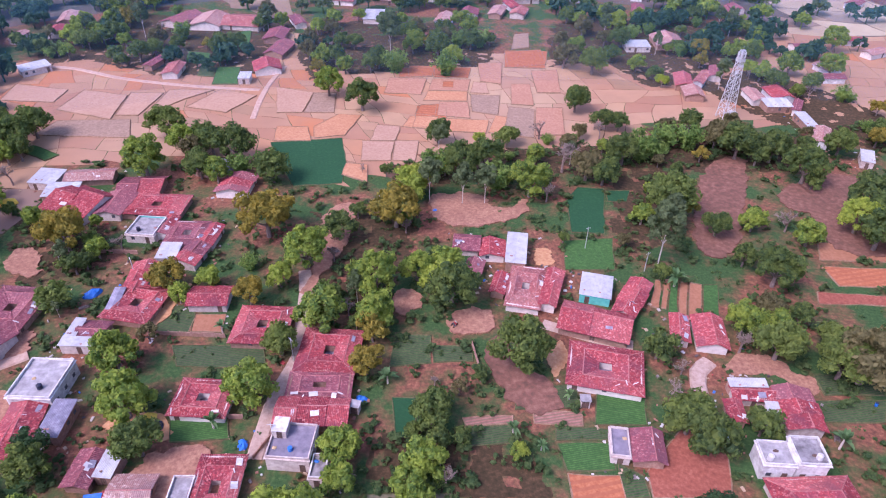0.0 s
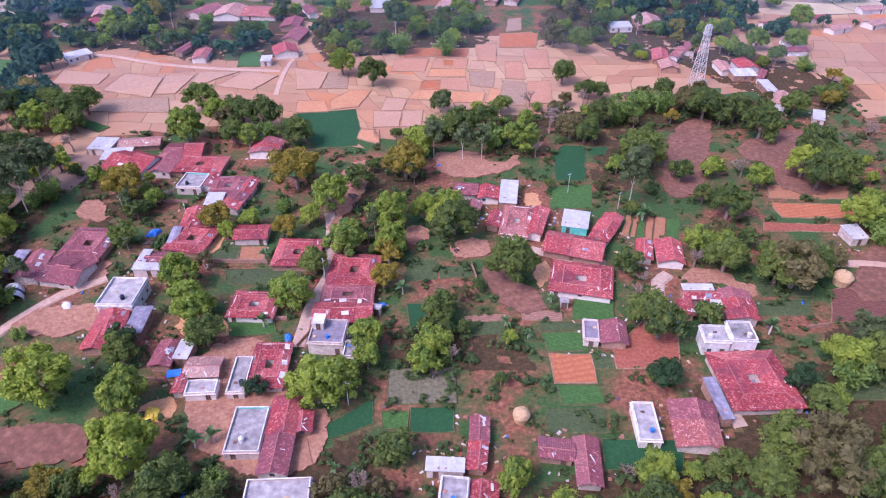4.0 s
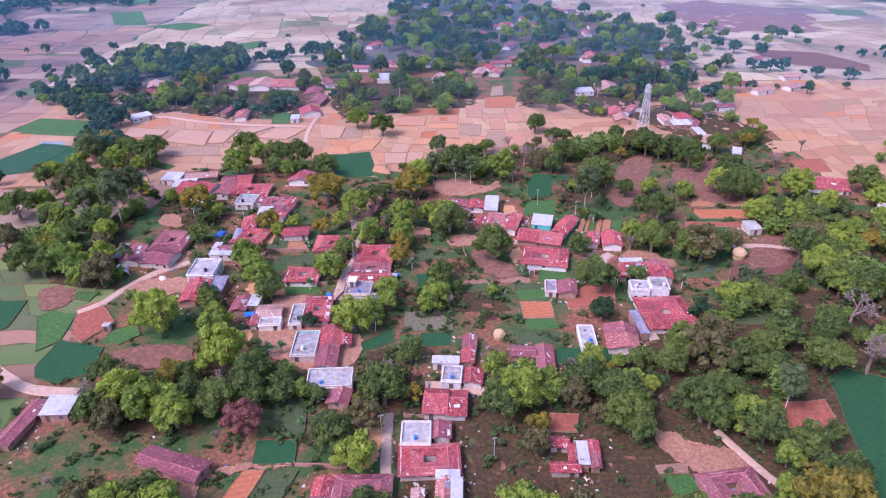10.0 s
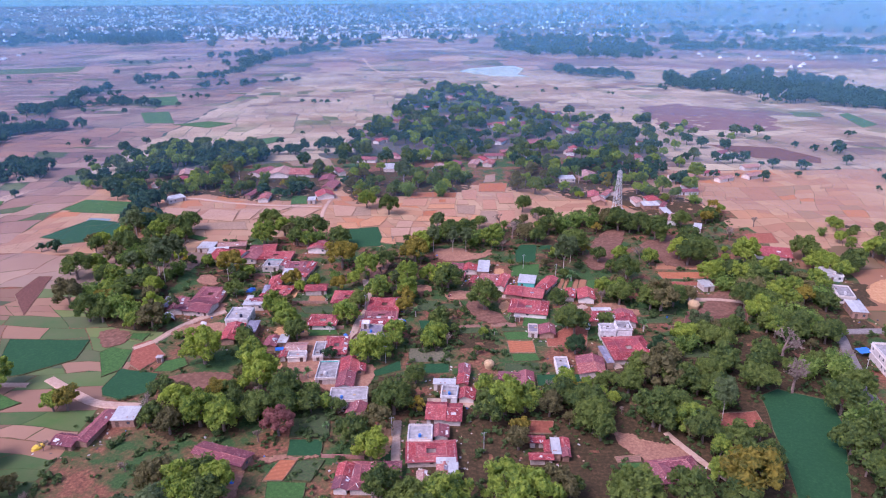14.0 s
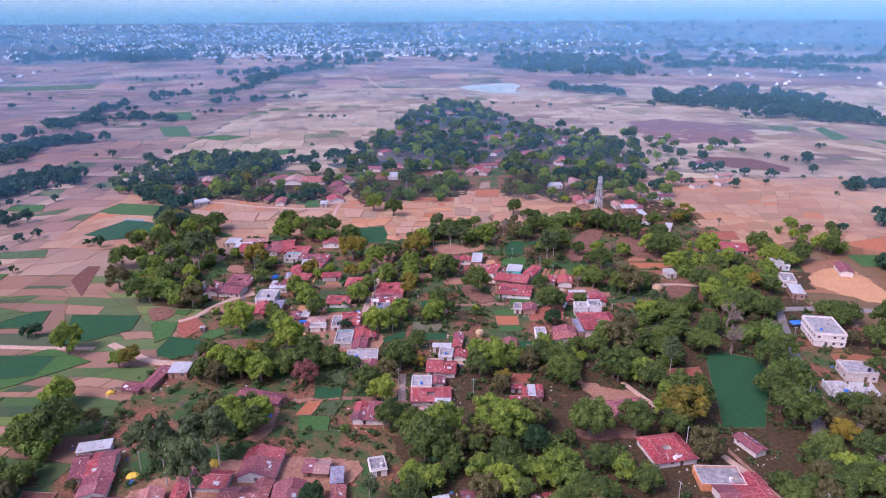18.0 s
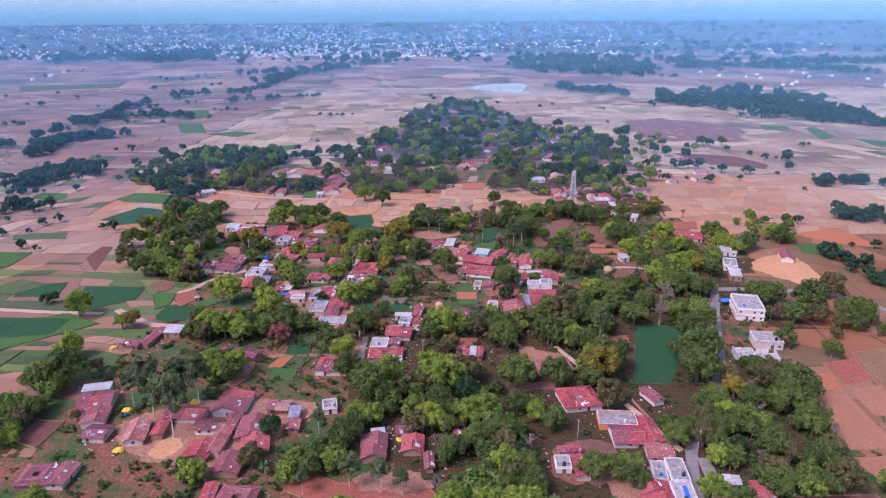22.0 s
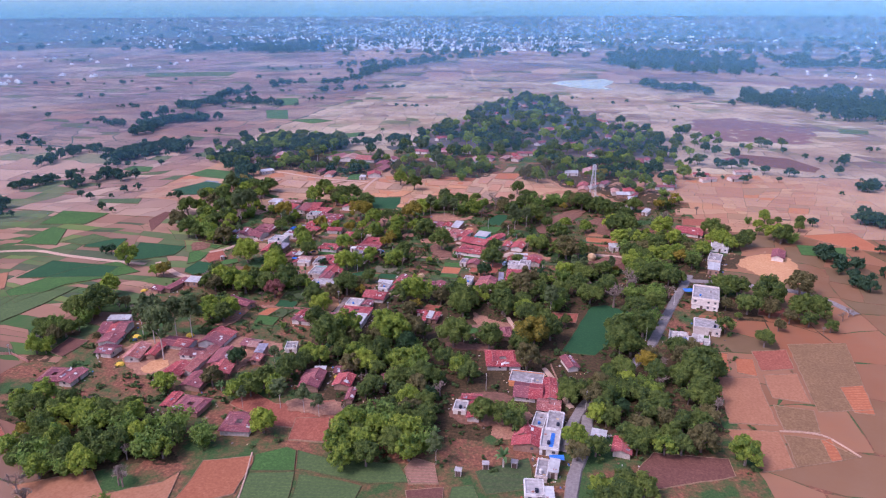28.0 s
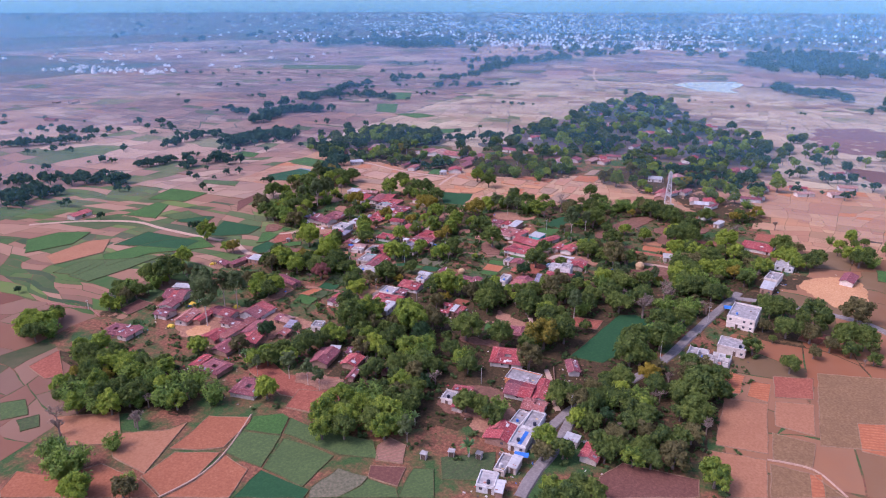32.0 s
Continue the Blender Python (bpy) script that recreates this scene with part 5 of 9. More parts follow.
    # loose sheets and plastic weighed down on the tiles
    for k in range(rng.choice((0, 1, 1, 2, 3))):
        f = rng.uniform(0.3, 0.75)
        px, py = rng.uniform(-0.36, 0.36) * w, tops[0] + (tops[1] - tops[0]) * f
        pz = eave + (py - tops[0]) * math.tan(steep) + 0.16
        me = rng.choice(PATCH_MESHES)
        put_part("roof_sheet", me, root, pose(px, py, pz, math.degrees(steep), 0, rng.uniform(-12, 12)) @ Matrix.Diagonal((rng.uniform(0.6, 2.0), rng.uniform(0.5, 1.3), 1, 1)), "loose pale sheet")
    for k in range(rng.randrange(1, 4)):
        f = rng.uniform(0.15, 0.95)
        px, py = rng.uniform(-0.42, 0.42) * w, tops[0] + (tops[1] - tops[0]) * f
        put_part("roof_strip", PATCH_MESHES[1], root, pose(px, py, eave + (py - tops[0]) * math.tan(steep) + 0.16, math.degrees(steep), 0, rng.uniform(-80, 80)) @ Matrix.Diagonal((rng.uniform(0.12, 0.3), rng.uniform(0.5, 1.5), 1, 1)), "pale broken strip")
    return root


def far_house(x, y, w, d, rot):
    return tile_house(x, y, w * 1.15, d * 1.15, rot, 2.5, False, ("red", "pale", "pale", "dark")[int(x + y) % 4], True)


TANK = Shape().rod((0, 0, 0), (0, 0, 1.0), 0.55, 0.55, 12).rod((0, 0, 1.0), (0, 0, 1.25), 0.55, 0.22, 12).mesh("water_tank", BLACK)
TANK_WHITE = Shape().rod((0, 0, 0), (0, 0, 1.0), 0.55, 0.55, 12).rod((0, 0, 1.0), (0, 0, 1.25), 0.55, 0.22, 12).mesh("water_tank", WHITE)
TANK_BLUE = Shape().rod((0, 0, 0), (0, 0, 0.8), 0.45, 0.45, 12).mesh("water_tank", BLUE)


def flat_house(x, y, w, d, rot, top, tone):
    """A concrete house with a flat roof inside a parapet."""
    global house_count
    house_count += 1
    rng = random.Random(house_count * 5 + 2)
    walls = {"white": WHITE, "cream": CREAM, "grey": LIME, "aqua": LIME, "dark": LIME, "orange": ORANGE}[tone]
    HOUSE_BOXES.append((x, y, w, d, math.cos(radians(rot)), math.sin(radians(rot))))
    storeys = 2 if top > 5.5 else 1
    label = {"white": "white plastered concrete house with flat roof", "cream": "cream plastered house with flat concrete roof", "grey": "house with stained grey flat roof",
             "aqua": "small house with flat roof and turquoise yard walls", "dark": "small house with blackened flat roof", "orange": "orange-painted house with stained flat roof"}[tone]
    root = tagged(root_at("house", x, y, rot), ("two-storey " if storeys == 2 else "") + label, "house", group="village houses")
    par, pt = 0.75 if storeys == 2 else 0.5, 0.16
    deck = top - par
    step = deck / storeys
    for k in range(storeys):
        four_walls(root, w - 0.02 * k, d - 0.02 * k, (k + 1) * step - 0.14, 0.23, walls, rng, k * step, doors=k == 0)
        put_part("floor_slab", Shape().box(-w / 2 - 0.25, w / 2 + 0.25, -d / 2 - 0.25, d / 2 + 0.25, (k + 1) * step - 0.14, (k + 1) * step).mesh("floor_slab", walls), root)
    put_part("roof_deck", Shape().box(-w / 2 + pt, w / 2 - pt, -d / 2 + pt, d / 2 - pt, deck, deck + 0.05).mesh("roof_deck", DARKSLAB if tone == "dark" else SLABTOP), root, label="stained concrete roof deck")
    for x0, x1, y0, y1 in ((-w / 2, w / 2, -d / 2, -d / 2 + pt), (-w / 2, w / 2, d / 2 - pt, d / 2), (-w / 2, -w / 2 + pt, -d / 2 + pt, d / 2 - pt), (w / 2 - pt, w / 2, -d / 2 + pt, d / 2 - pt)):
        par_ob = put_part("parapet", Shape().box(x0, x1, y0, y1, deck, top).mesh("parapet", AQUA if tone == "aqua" and y0 > 0 else walls), root)
        put_part("coping", Shape().box(x0 - 0.04, x1 + 0.04, y0 - 0.04, y1 + 0.04, top, top + 0.06).mesh("coping", WHITE if tone != "dark" else LIME), par_ob)
    if tone in ("grey", "dark") and top >= 4:
        sx, sy = rng.choice((-1, 1)) * (w / 2 - 1.6), d / 2 - 1.8
        head = put_part("stair_head", Shape().box(sx - 1.2, sx + 1.2, sy - 1.5, sy + 1.5, deck + 0.05, deck + 2.1).mesh("stair_head", walls), root)
        put_part("stair_roof", Shape().box(sx - 1.4, sx + 1.4, sy - 1.7, sy + 1.7, deck + 2.1, deck + 2.22).mesh("stair_roof", WHITE), head)
        put_part("door", DOOR_MESH, head, pose(sx, sy - 1.56, deck + 0.05) @ Matrix.Diagonal((0.9, 1, 0.95, 1)))
    if w * d > 25:
        put_part("water_tank", rng.choice((TANK, TANK_WHITE, TANK_BLUE)), root, pose(rng.uniform(-0.3, 0.3) * w, -d / 4, deck + 0.05))
    for k in range(1):
        a, b = rng.uniform(-0.38, 0.38) * w, rng.uniform(-0.38, 0.3) * d
        put_part("sack", Shape().dome((0, 0, 0), 0.5, 0.35, 0.3, 8, 3, 0.2, rng).mesh("sack", rng.choice((STRAW, BRICK, WOOD, BLUE))), root, pose(a, b, deck + 0.05))
    return root


def ruin(x, y, w, d, rot, top):
    """An unfinished house: bare walls round open rooms, no roof yet."""
    global house_count
    house_count += 1
    HOUSE_BOXES.append((x, y, w, d, math.cos(radians(rot)), math.sin(radians(rot))))
    root = tagged(root_at("unfinished_house", x, y, rot), "unfinished roofless house of pale plastered walls", "house", group="village houses")
    rng = random.Random(5)
    put_part("floor_slab", Shape().box(-w / 2 - 0.3, w / 2 + 0.3, -d / 2 - 0.3, d / 2 + 0.3, -0.05, 0.35).mesh("floor_slab", SLABTOP), root)
    lines = [(-w / 2, -d / 2, w / 2, -d / 2), (-w / 2, d / 2, w / 2, d / 2), (-w / 2, -d / 2, -w / 2, d / 2), (w / 2, -d / 2, w / 2, d / 2), (-w / 2, 0.1 * d, w / 2, 0.1 * d)]
    lines += [(w * f, -d / 2, w * f, d / 2) for f in (-0.28, -0.04, 0.22)]
    for x0, y0, x1, y1 in lines:
        h = top * rng.uniform(0.62, 1.0)
        n = max(2, int(math.dist((x0, y0), (x1, y1)) / 2.2))
        for k in range(n):
            if rng.random() < 0.2:
                continue
            a, c = k / n, (k + 1) / n
            hh = h * rng.uniform(0.85, 1.0)
            s = Shape().box(min(x0 + (x1 - x0) * a, x0 + (x1 - x0) * c) - 0.11, max(x0 + (x1 - x0) * a, x0 + (x1 - x0) * c) + 0.11, min(y0 + (y1 - y0) * a, y0 + (y1 - y0) * c) - 0.11, max(y0 + (y1 - y0) * a, y0 + (y1 - y0) * c) + 0.11, 0.3, hh)
            put_part("wall", s.mesh("wall", WHITE), root)
    for k in range(7):
        put_part("column", Shape().box(-0.16, 0.16, -0.16, 0.16, 0.3, top + rng.uniform(0.1, 0.7)).mesh("column", SLABTOP), root, pose(-w / 2 + w * k / 6, -d / 2 - 0.3, 0))
    put_part("water_tank", TANK_BLUE, root, pose(-0.12 * w, -0.2 * d, 0.35) @ Matrix.Diagonal((2.2, 1.6, 1.8, 1)))
    put_part("rubble_heap", Shape().dome((0, 0, 0), 1.4, 1.0, 0.5, 8, 3, 0.3, rng).mesh("rubble_heap", BRICK), root, pose(0.3 * w, -0.25 * d, 0.35))


def roof_tarp(x, y, z, w, d, rot):
    s = Shape().box(-w / 2, w / 2, -d / 2, d / 2, 0, 0.06).box(-w / 2 + 0.05, w / 2 - 0.05, -d * 0.15, -d * 0.12, 0.06, 0.12)
    ob = tagged(new("roof_tarpaulin", s.mesh("roof_tarpaulin", BLUE)), "blue plastic tarpaulin spread on a flat roof", "tarpaulin")
    ob.matrix_basis = pose(x, y, z, 0, 0, rot)


def corrugated(w, d, z0, z1, pitch=0.3):
    n = max(4, 2 * int(w / pitch))
    vs = []
    for yy, zz in ((-d / 2, z0), (0, (z0 + z1) / 2 - 0.02), (d / 2, z1)):
        vs += [(-w / 2 + w * i / n, yy, zz + (0.05 if i % 2 else 0)) for i in range(n + 1)]
    m = n + 1
    fs = [(j * m + i, j * m + i + 1, (j + 1) * m + i + 1, (j + 1) * m + i) for j in range(2) for i in range(n)]
    k = len(vs)
    vs += [(a, b, c - 0.035) for a, b, c in vs]
    fs += [tuple(q + k for q in f[::-1]) for f in fs]
    fs += [(i + 1, i, k + i, k + i + 1) for i in range(n)] + [(2 * m + i, 2 * m + i + 1, k + 2 * m + i + 1, k + 2 * m + i) for i in range(n)]
    return vs, fs


def sheet_shed(x, y, w, d, rot, eave, tone):
    """A shed under one slope of corrugated sheet."""
    global house_count
    house_count += 1
    rng = random.Random(house_count * 3)
    label = {"zinc": "shed with pale corrugated metal roof", "dark": "shed with old grey sheet roof", "aqua": "shed with tin roof and turquoise walls", "orange": "shed with grey sheet roof and orange walls"}[tone]
    root = tagged(root_at("shed", x, y, rot), label, "shed", group="village sheds")
    walls = {"zinc": rng.choice((LIME, MUD)), "dark": MUD, "aqua": AQUA, "orange": ORANGE}[tone]
    HOUSE_BOXES.append((x, y, w, d, math.cos(radians(rot)), math.sin(radians(rot))))
    rise = min(0.09 * d, 0.6)
    four_walls(root, w - 0.5, d - 0.5, eave - 0.08, 0.2, walls, rng)
    n = max(2, int(w / 2.2))
    for k in range(n):
        cw = w / n
        put_part("roof_sheet", mesh_of("roof_sheet", *corrugated(cw + 0.06, d, eave + 0.012 * (k % 2), eave + rise + 0.012 * (k % 2)), {"zinc": ZINC, "dark": OLDZINC, "aqua": ZINC, "orange": OLDZINC}[tone]), root, pose(-w / 2 + cw * (k + 0.5), 0, 0))
    for k in range(max(2, int(w / 3))):
        me = Shape().box(-0.2, 0.2, -0.15, 0.15, 0, 0.14).mesh("roof_stone", BRICK)
        put_part("roof_stone", me, root, pose(rng.uniform(-0.45, 0.45) * w, -d * 0.3, eave + rise * 0.2 + 0.06, 0, 0, rng.uniform(0, 90)))
    return root


sheet_shed(-118.9, 172.1, 8.2, 8.0, -5, 2.6, "zinc")
sheet_shed(114.6, 119.6, 5.2, 6.4, 8, 2.5, "zinc")
sheet_shed(-111.1, 164.7, 9.5, 7.2, 5, 2.6, "zinc")
tile_house(-106.9, 174.4, 13.5, 6.1, 8, 2.1, False, "pale")
tile_house(-103.5, 159.1, 15.4, 13.9, -23, 2.1, False, "red")
tile_house(-89.6, 169.2, 12.1, 9.0, 4, 2.1, False, "red")
tile_house(-92.8, 158.6, 7.1, 11.3, -2, 2.1, False, "dark")
tile_house(-81.4, 158.9, 16.2, 10.4, -2, 2.1, True, "red")
flat_house(-79.9, 147.1, 7.7, 8.6, -4, 3.0, "aqua")
tile_house(-74.7, 148.4, 3.7, 8.1, -5, 2.1, False, "red")
tile_house(-68.4, 145.1, 9.4, 10.6, -0, 2.1, True, "dark")
tile_house(-61.9, 144.5, 4.3, 9.1, -4, 2.1, False, "red")
sheet_shed(-70.0, 136.1, 5.3, 6.4, -0, 2.6, "zinc")
tile_house(-64.4, 135.8, 6.4, 8.4, -11, 2.1, False, "dark")
tile_house(-73.8, 125.7, 5.2, 12.2, 4, 2.1, False, "red")
tile_house(-70.8, 116.5, 11.1, 12.0, -10, 2.1, True, "red")
sheet_shed(-75.7, 117.0, 2.6, 7.3, 3, 2.6, "dark")
sheet_shed(-77.6, 102.8, 8.7, 2.8, -1, 2.6, "zinc")
sheet_shed(-80.5, 106.9, 2.6, 5.9, -4, 2.6, "zinc")
tile_house(-76.7, 107.3, 6.3, 5.1, -1, 2.1, False, "dark")
tile_house(-54.6, 119.2, 9.0, 6.7, 2, 2.1, False, "red")
tile_house(-40.1, 110.0, 11.6, 11.7, -1, 2.1, True, "red")
sheet_shed(-70.4, 180.7, 12.0, 8.0, -16, 2.6, "dark")
tile_house(-62.2, 171.2, 9.3, 10.3, -3, 2.1, False, "dark")
tile_house(-23.9, 102.3, 12.3, 12.5, -3, 2.1, True, "red")
tile_house(-24.4, 92.4, 12.4, 6.7, 1, 2.1, True, "dark")
tile_house(-24.7, 85.5, 13.6, 6.6, -0, 2.1, False, "red")
flat_house(-26.9, 77.3, 7.9, 7.7, -3, 4.0, "dark")
flat_house(-21.3, 72.7, 2.8, 5.0, -2, 3.0, "grey")
flat_house(-79.7, 91.1, 8.7, 10.3, -1, 4.2, "white")
tile_house(-79.0, 81.6, 6.3, 9.6, 10, 2.1, False, "red")
sheet_shed(-72.6, 82.1, 4.3, 8.8, -0, 2.6, "dark")
tile_house(-46.8, 88.5, 10.8, 9.0, -2, 2.1, True, "red")
tile_house(-62.8, 71.6, 4.9, 7.4, -3, 2.1, False, "dark")
sheet_shed(-58.6, 72.3, 3.5, 5.7, -5, 2.6, "zinc")
tile_house(-52.9, 67.6, 7.2, 5.8, 2, 2.1, False, "pale")
flat_house(-51.5, 61.4, 6.3, 3.7, 4, 2.8, "cream")
tile_house(-56.7, 63.5, 2.6, 6.4, 2, 2.1, False, "red")
tile_house(-38.7, 68.4, 7.9, 13.0, 1, 2.1, True, "red")
flat_house(-44.3, 65.2, 3.7, 10.3, 2, 2.6, "grey")
flat_house(-39.1, 50.3, 6.7, 10.9, 1, 3.0, "aqua")
tile_house(-32.4, 49.5, 5.8, 17.9, 1, 2.1, False, "red")
tile_house(-28.6, 52.6, 4.0, 4.8, 5, 2.1, False, "red")
flat_house(-30.1, 35.2, 11.6, 7.3, 3, 3.2, "grey")
tile_house(-26.9, 28.8, 5.4, 5.4, -7, 2.1, False, "dark")
tile_house(-80.0, 79.0, 5.5, 12.2, 2, 2.1, False, "red")
tile_house(-98.6, 113.8, 11.7, 14.4, -3, 2.1, True, "dark")
tile_house(-98.7, 101.4, 10.8, 9.2, -10, 2.1, False, "dark")
tile_house(-108.7, 103.8, 6.1, 11.2, 4, 2.1, False, "dark")
sheet_shed(-113.6, 104.7, 3.5, 9.2, -0, 2.6, "dark")
tile_house(6.3, 143.4, 6.8, 6.7, -5, 2.1, False, "dark")
tile_house(13.0, 141.2, 6.4, 7.3, -3, 2.1, False, "red")
sheet_shed(19.1, 139.7, 5.4, 12.9, -7, 3.2, "zinc")
tile_house(8.1, 133.2, 4.4, 5.5, -13, 2.1, False, "red")
tile_house(14.2, 126.7, 3.8, 7.6, -16, 2.1, False, "red")
tile_house(20.3, 125.5, 8.0, 15.4, -11, 2.1, True, "worn")
tile_house(26.6, 125.2, 4.2, 14.0, -16, 2.1, False, "red")
tile_house(35.1, 113.0, 15.4, 8.9, -18, 2.1, False, "red")
tile_house(45.6, 122.2, 5.4, 13.7, -30, 2.1, False, "red")
sheet_shed(37.4, 125.5, 7.6, 8.4, -14, 2.6, "aqua")
tile_house(34.8, 99.0, 15.1, 12.4, -12, 2.1, True, "red")
tile_house(54.0, 111.9, 4.2, 8.5, -12, 2.1, False, "red")
tile_house(60.4, 110.7, 6.8, 9.8, -8, 2.1, False, "dark")
sheet_shed(63.2, 95.0, 7.9, 2.4, 0, 2.6, "zinc")
tile_house(63.6, 92.5, 8.4, 3.7, -3, 2.1, False, "red")
tile_house(71.2, 88.7, 7.0, 10.4, -5, 2.1, False, "red")
tile_house(63.9, 85.7, 5.0, 3.0, -1, 2.1, False, "dark")
tile_house(58.4, 87.9, 3.5, 5.5, -4, 2.1, False, "red")
sheet_shed(65.9, 88.7, 2.6, 2.6, -4, 2.6, "zinc")
flat_house(61.2, 76.4, 5.7, 5.2, -3, 4.6, "white")
flat_house(67.1, 76.6, 5.4, 6.1, -2, 5.2, "white")
tile_house(66.2, 64.7, 14.7, 16.0, 3, 2.1, True, "red")
sheet_shed(56.5, 58.8, 2.6, 10.9, 5, 2.6, "dark")
flat_house(40.3, 52.9, 4.3, 9.5, -2, 2.8, "cream")
tile_house(49.9, 52.3, 8.2, 10.9, -6, 2.1, False, "worn")
flat_house(33.9, 79.7, 3.4, 6.6, -7, 2.6, "dark")
tile_house(39.0, 79.0, 5.9, 7.0, -6, 2.1, False, "red")
tile_house(6.9, 51.1, 3.8, 5.8, -3, 2.1, False, "dark")
tile_house(6.2, 44.8, 3.7, 6.2, -8, 2.1, False, "red")
sheet_shed(0.1, 42.4, 7.4, 3.1, -3, 2.6, "zinc")
flat_house(1.7, 36.4, 5.0, 6.2, -6, 3.2, "white")
tile_house(7.1, 36.1, 5.1, 5.6, -6, 2.1, False, "red")
tile_house(27.1, 43.7, 4.7, 10.1, -4, 2.1, True, "red")
tile_house(21.5, 46.5, 6.6, 4.7, -8, 2.1, False, "dark")
tile_house(-0.1, 26.3, 10.2, 8.4, -4, 2.1, False, "dark")
flat_house(-7.1, 15.5, 6.8, 7.1, -1, 3.0, "cream")
tile_house(-1.1, 16.9, 4.4, 5.3, -1, 2.1, False, "pale")
tile_house(-3.9, 7.8, 13.3, 8.6, 2, 2.1, True, "red")
tile_house(-0.7, -2.0, 3.6, 8.5, -3, 2.1, False, "worn")
sheet_shed(2.0, -2.5, 2.6, 8.5, -2, 2.6, "zinc")
sheet_shed(0.2, 3.0, 5.4, 2.4, -1, 2.6, "zinc")
tile_house(-6.3, -2.7, 2.8, 4.4, -1, 2.1, False, "pale")
tile_house(-7.1, -8.1, 5.0, 2.4, 1, 2.1, False, "dark")
tile_house(-26.9, -2.3, 4.1, 9.2, -4, 2.1, False, "red")
tile_house(-18.4, -1.9, 12.6, 10.4, 0, 2.1, True, "dark")
tile_house(-61.4, 7.3, 16.1, 5.4, -21, 2.1, False, "dark")
sheet_shed(-96.0, 26.0, 7.2, 6.7, 1, 2.6, "zinc")
tile_house(26.0, 12.6, 4.5, 3.3, -4, 2.1, False, "red")
tile_house(26.2, 5.1, 6.4, 2.9, -1, 2.1, False, "red")
sheet_shed(30.7, 8.6, 2.6, 6.6, -3, 2.6, "zinc")
tile_house(33.3, 8.8, 2.6, 7.6, -4, 2.1, False, "dark")
tile_house(28.8, 9.3, 2.6, 4.8, -5, 2.1, False, "red")
tile_house(61.1, -0.9, 12.9, 8.7, 9, 2.1, True, "dark")
tile_house(66.9, -23.0, 12.9, 12.5, 11, 2.1, True, "red")
flat_house(77.4, -36.1, 12.2, 8.0, -3, 2.6, "orange")
tile_house(78.7, -44.7, 9.7, 9.3, 1, 2.1, False, "red")
tile_house(86.3, -42.2, 4.7, 13.1, 6, 2.1, False, "red")
tile_house(86.5, -53.2, 7.7, 6.8, -1, 2.1, False, "worn")
flat_house(89.0, -62.8, 5.1, 10.1, -3, 3.2, "white")
flat_house(83.9, -62.6, 4.0, 8.4, -7, 2.6, "grey")
flat_house(87.9, -73.3, 5.8, 9.9, -2, 3.2, "white")
tile_house(80.6, -72.9, 8.3, 9.6, -0, 2.1, False, "red")
flat_house(86.3, -87.0, 3.4, 8.2, -2, 2.4, "grey")
sheet_shed(89.7, -86.1, 3.1, 6.0, -4, 2.6, "zinc")
flat_house(84.5, -96.9, 5.4, 6.7, 7, 3.0, "white")
sheet_shed(89.0, -98.7, 2.6, 5.4, 8, 2.6, "zinc")
tile_house(110.3, -71.2, 5.8, 7.6, -7, 2.1, False, "red")
sheet_shed(103.1, -66.9, 4.9, 4.0, -8, 2.6, "zinc")
tile_house(92.8, -21.0, 4.7, 8.6, 22, 2.1, False, "worn")
flat_house(56.5, -59.2, 4.4, 5.8, -0, 2.6, "cream")
tile_house(59.4, -52.6, 7.0, 3.4, 8, 2.1, False, "red")
tile_house(61.7, -60.8, 4.5, 9.4, 1, 2.1, False, "dark")
tile_house(25.7, -48.6, 2.8, 10.1, 8, 2.1, False, "red")
tile_house(29.7, -44.5, 5.2, 4.3, 7, 2.1, False, "red")
sheet_shed(33.9, -44.3, 2.6, 3.2, 8, 2.6, "zinc")
tile_house(-0.7, -52.7, 7.4, 11.2, 6, 2.1, False, "dark")
sheet_shed(-0.3, -45.4, 4.5, 3.1, 13, 2.6, "zinc")
tile_house(11.2, -51.0, 6.3, 7.6, 2, 2.1, False, "red")
tile_house(16.6, -59.2, 3.0, 7.2, 6, 2.1, False, "dark")
tile_house(8.0, -43.6, 5.8, 5.2, 8, 2.1, False, "worn")
tile_house(-14.3, -82.8, 9.9, 10.4, 7, 2.1, True, "dark")
tile_house(-36.0, -76.3, 10.4, 8.7, -4, 2.1, True, "dark")
tile_house(-44.4, -74.9, 4.1, 8.6, 3, 2.1, False, "dark")
tile_house(-54.3, -55.3, 7.5, 8.4, -4, 2.1, False, "red")
tile_house(-42.9, -61.3, 7.7, 9.4, 0, 2.1, False, "dark")
tile_house(-38.1, -51.9, 7.8, 8.3, 11, 2.1, False, "red")
tile_house(-49.7, -46.6, 4.5, 20.3, -1, 2.1, False, "worn")
tile_house(-41.8, -43.3, 7.9, 11.4, 4, 2.1, False, "dark")
tile_house(-52.4, -29.1, 10.7, 12.4, -1, 2.1, False, "red")
tile_house(-66.1, -35.7, 13.2, 6.7, -4, 2.1, False, "red")
tile_house(-55.3, -42.5, 9.4, 5.9, 4, 2.1, False, "worn")
tile_house(-78.0, -46.0, 6.3, 11.6, 11, 2.1, False, "worn")
tile_house(-71.4, -43.2, 4.1, 10.3, 5, 2.1, False, "red")
tile_house(-90.8, -46.6, 7.3, 7.1, -1, 2.1, False, "dark")
tile_house(-96.1, -37.8, 7.3, 8.7, 11, 2.1, False, "dark")
tile_house(-100.4, -28.9, 11.0, 10.6, 12, 2.1, False, "dark")
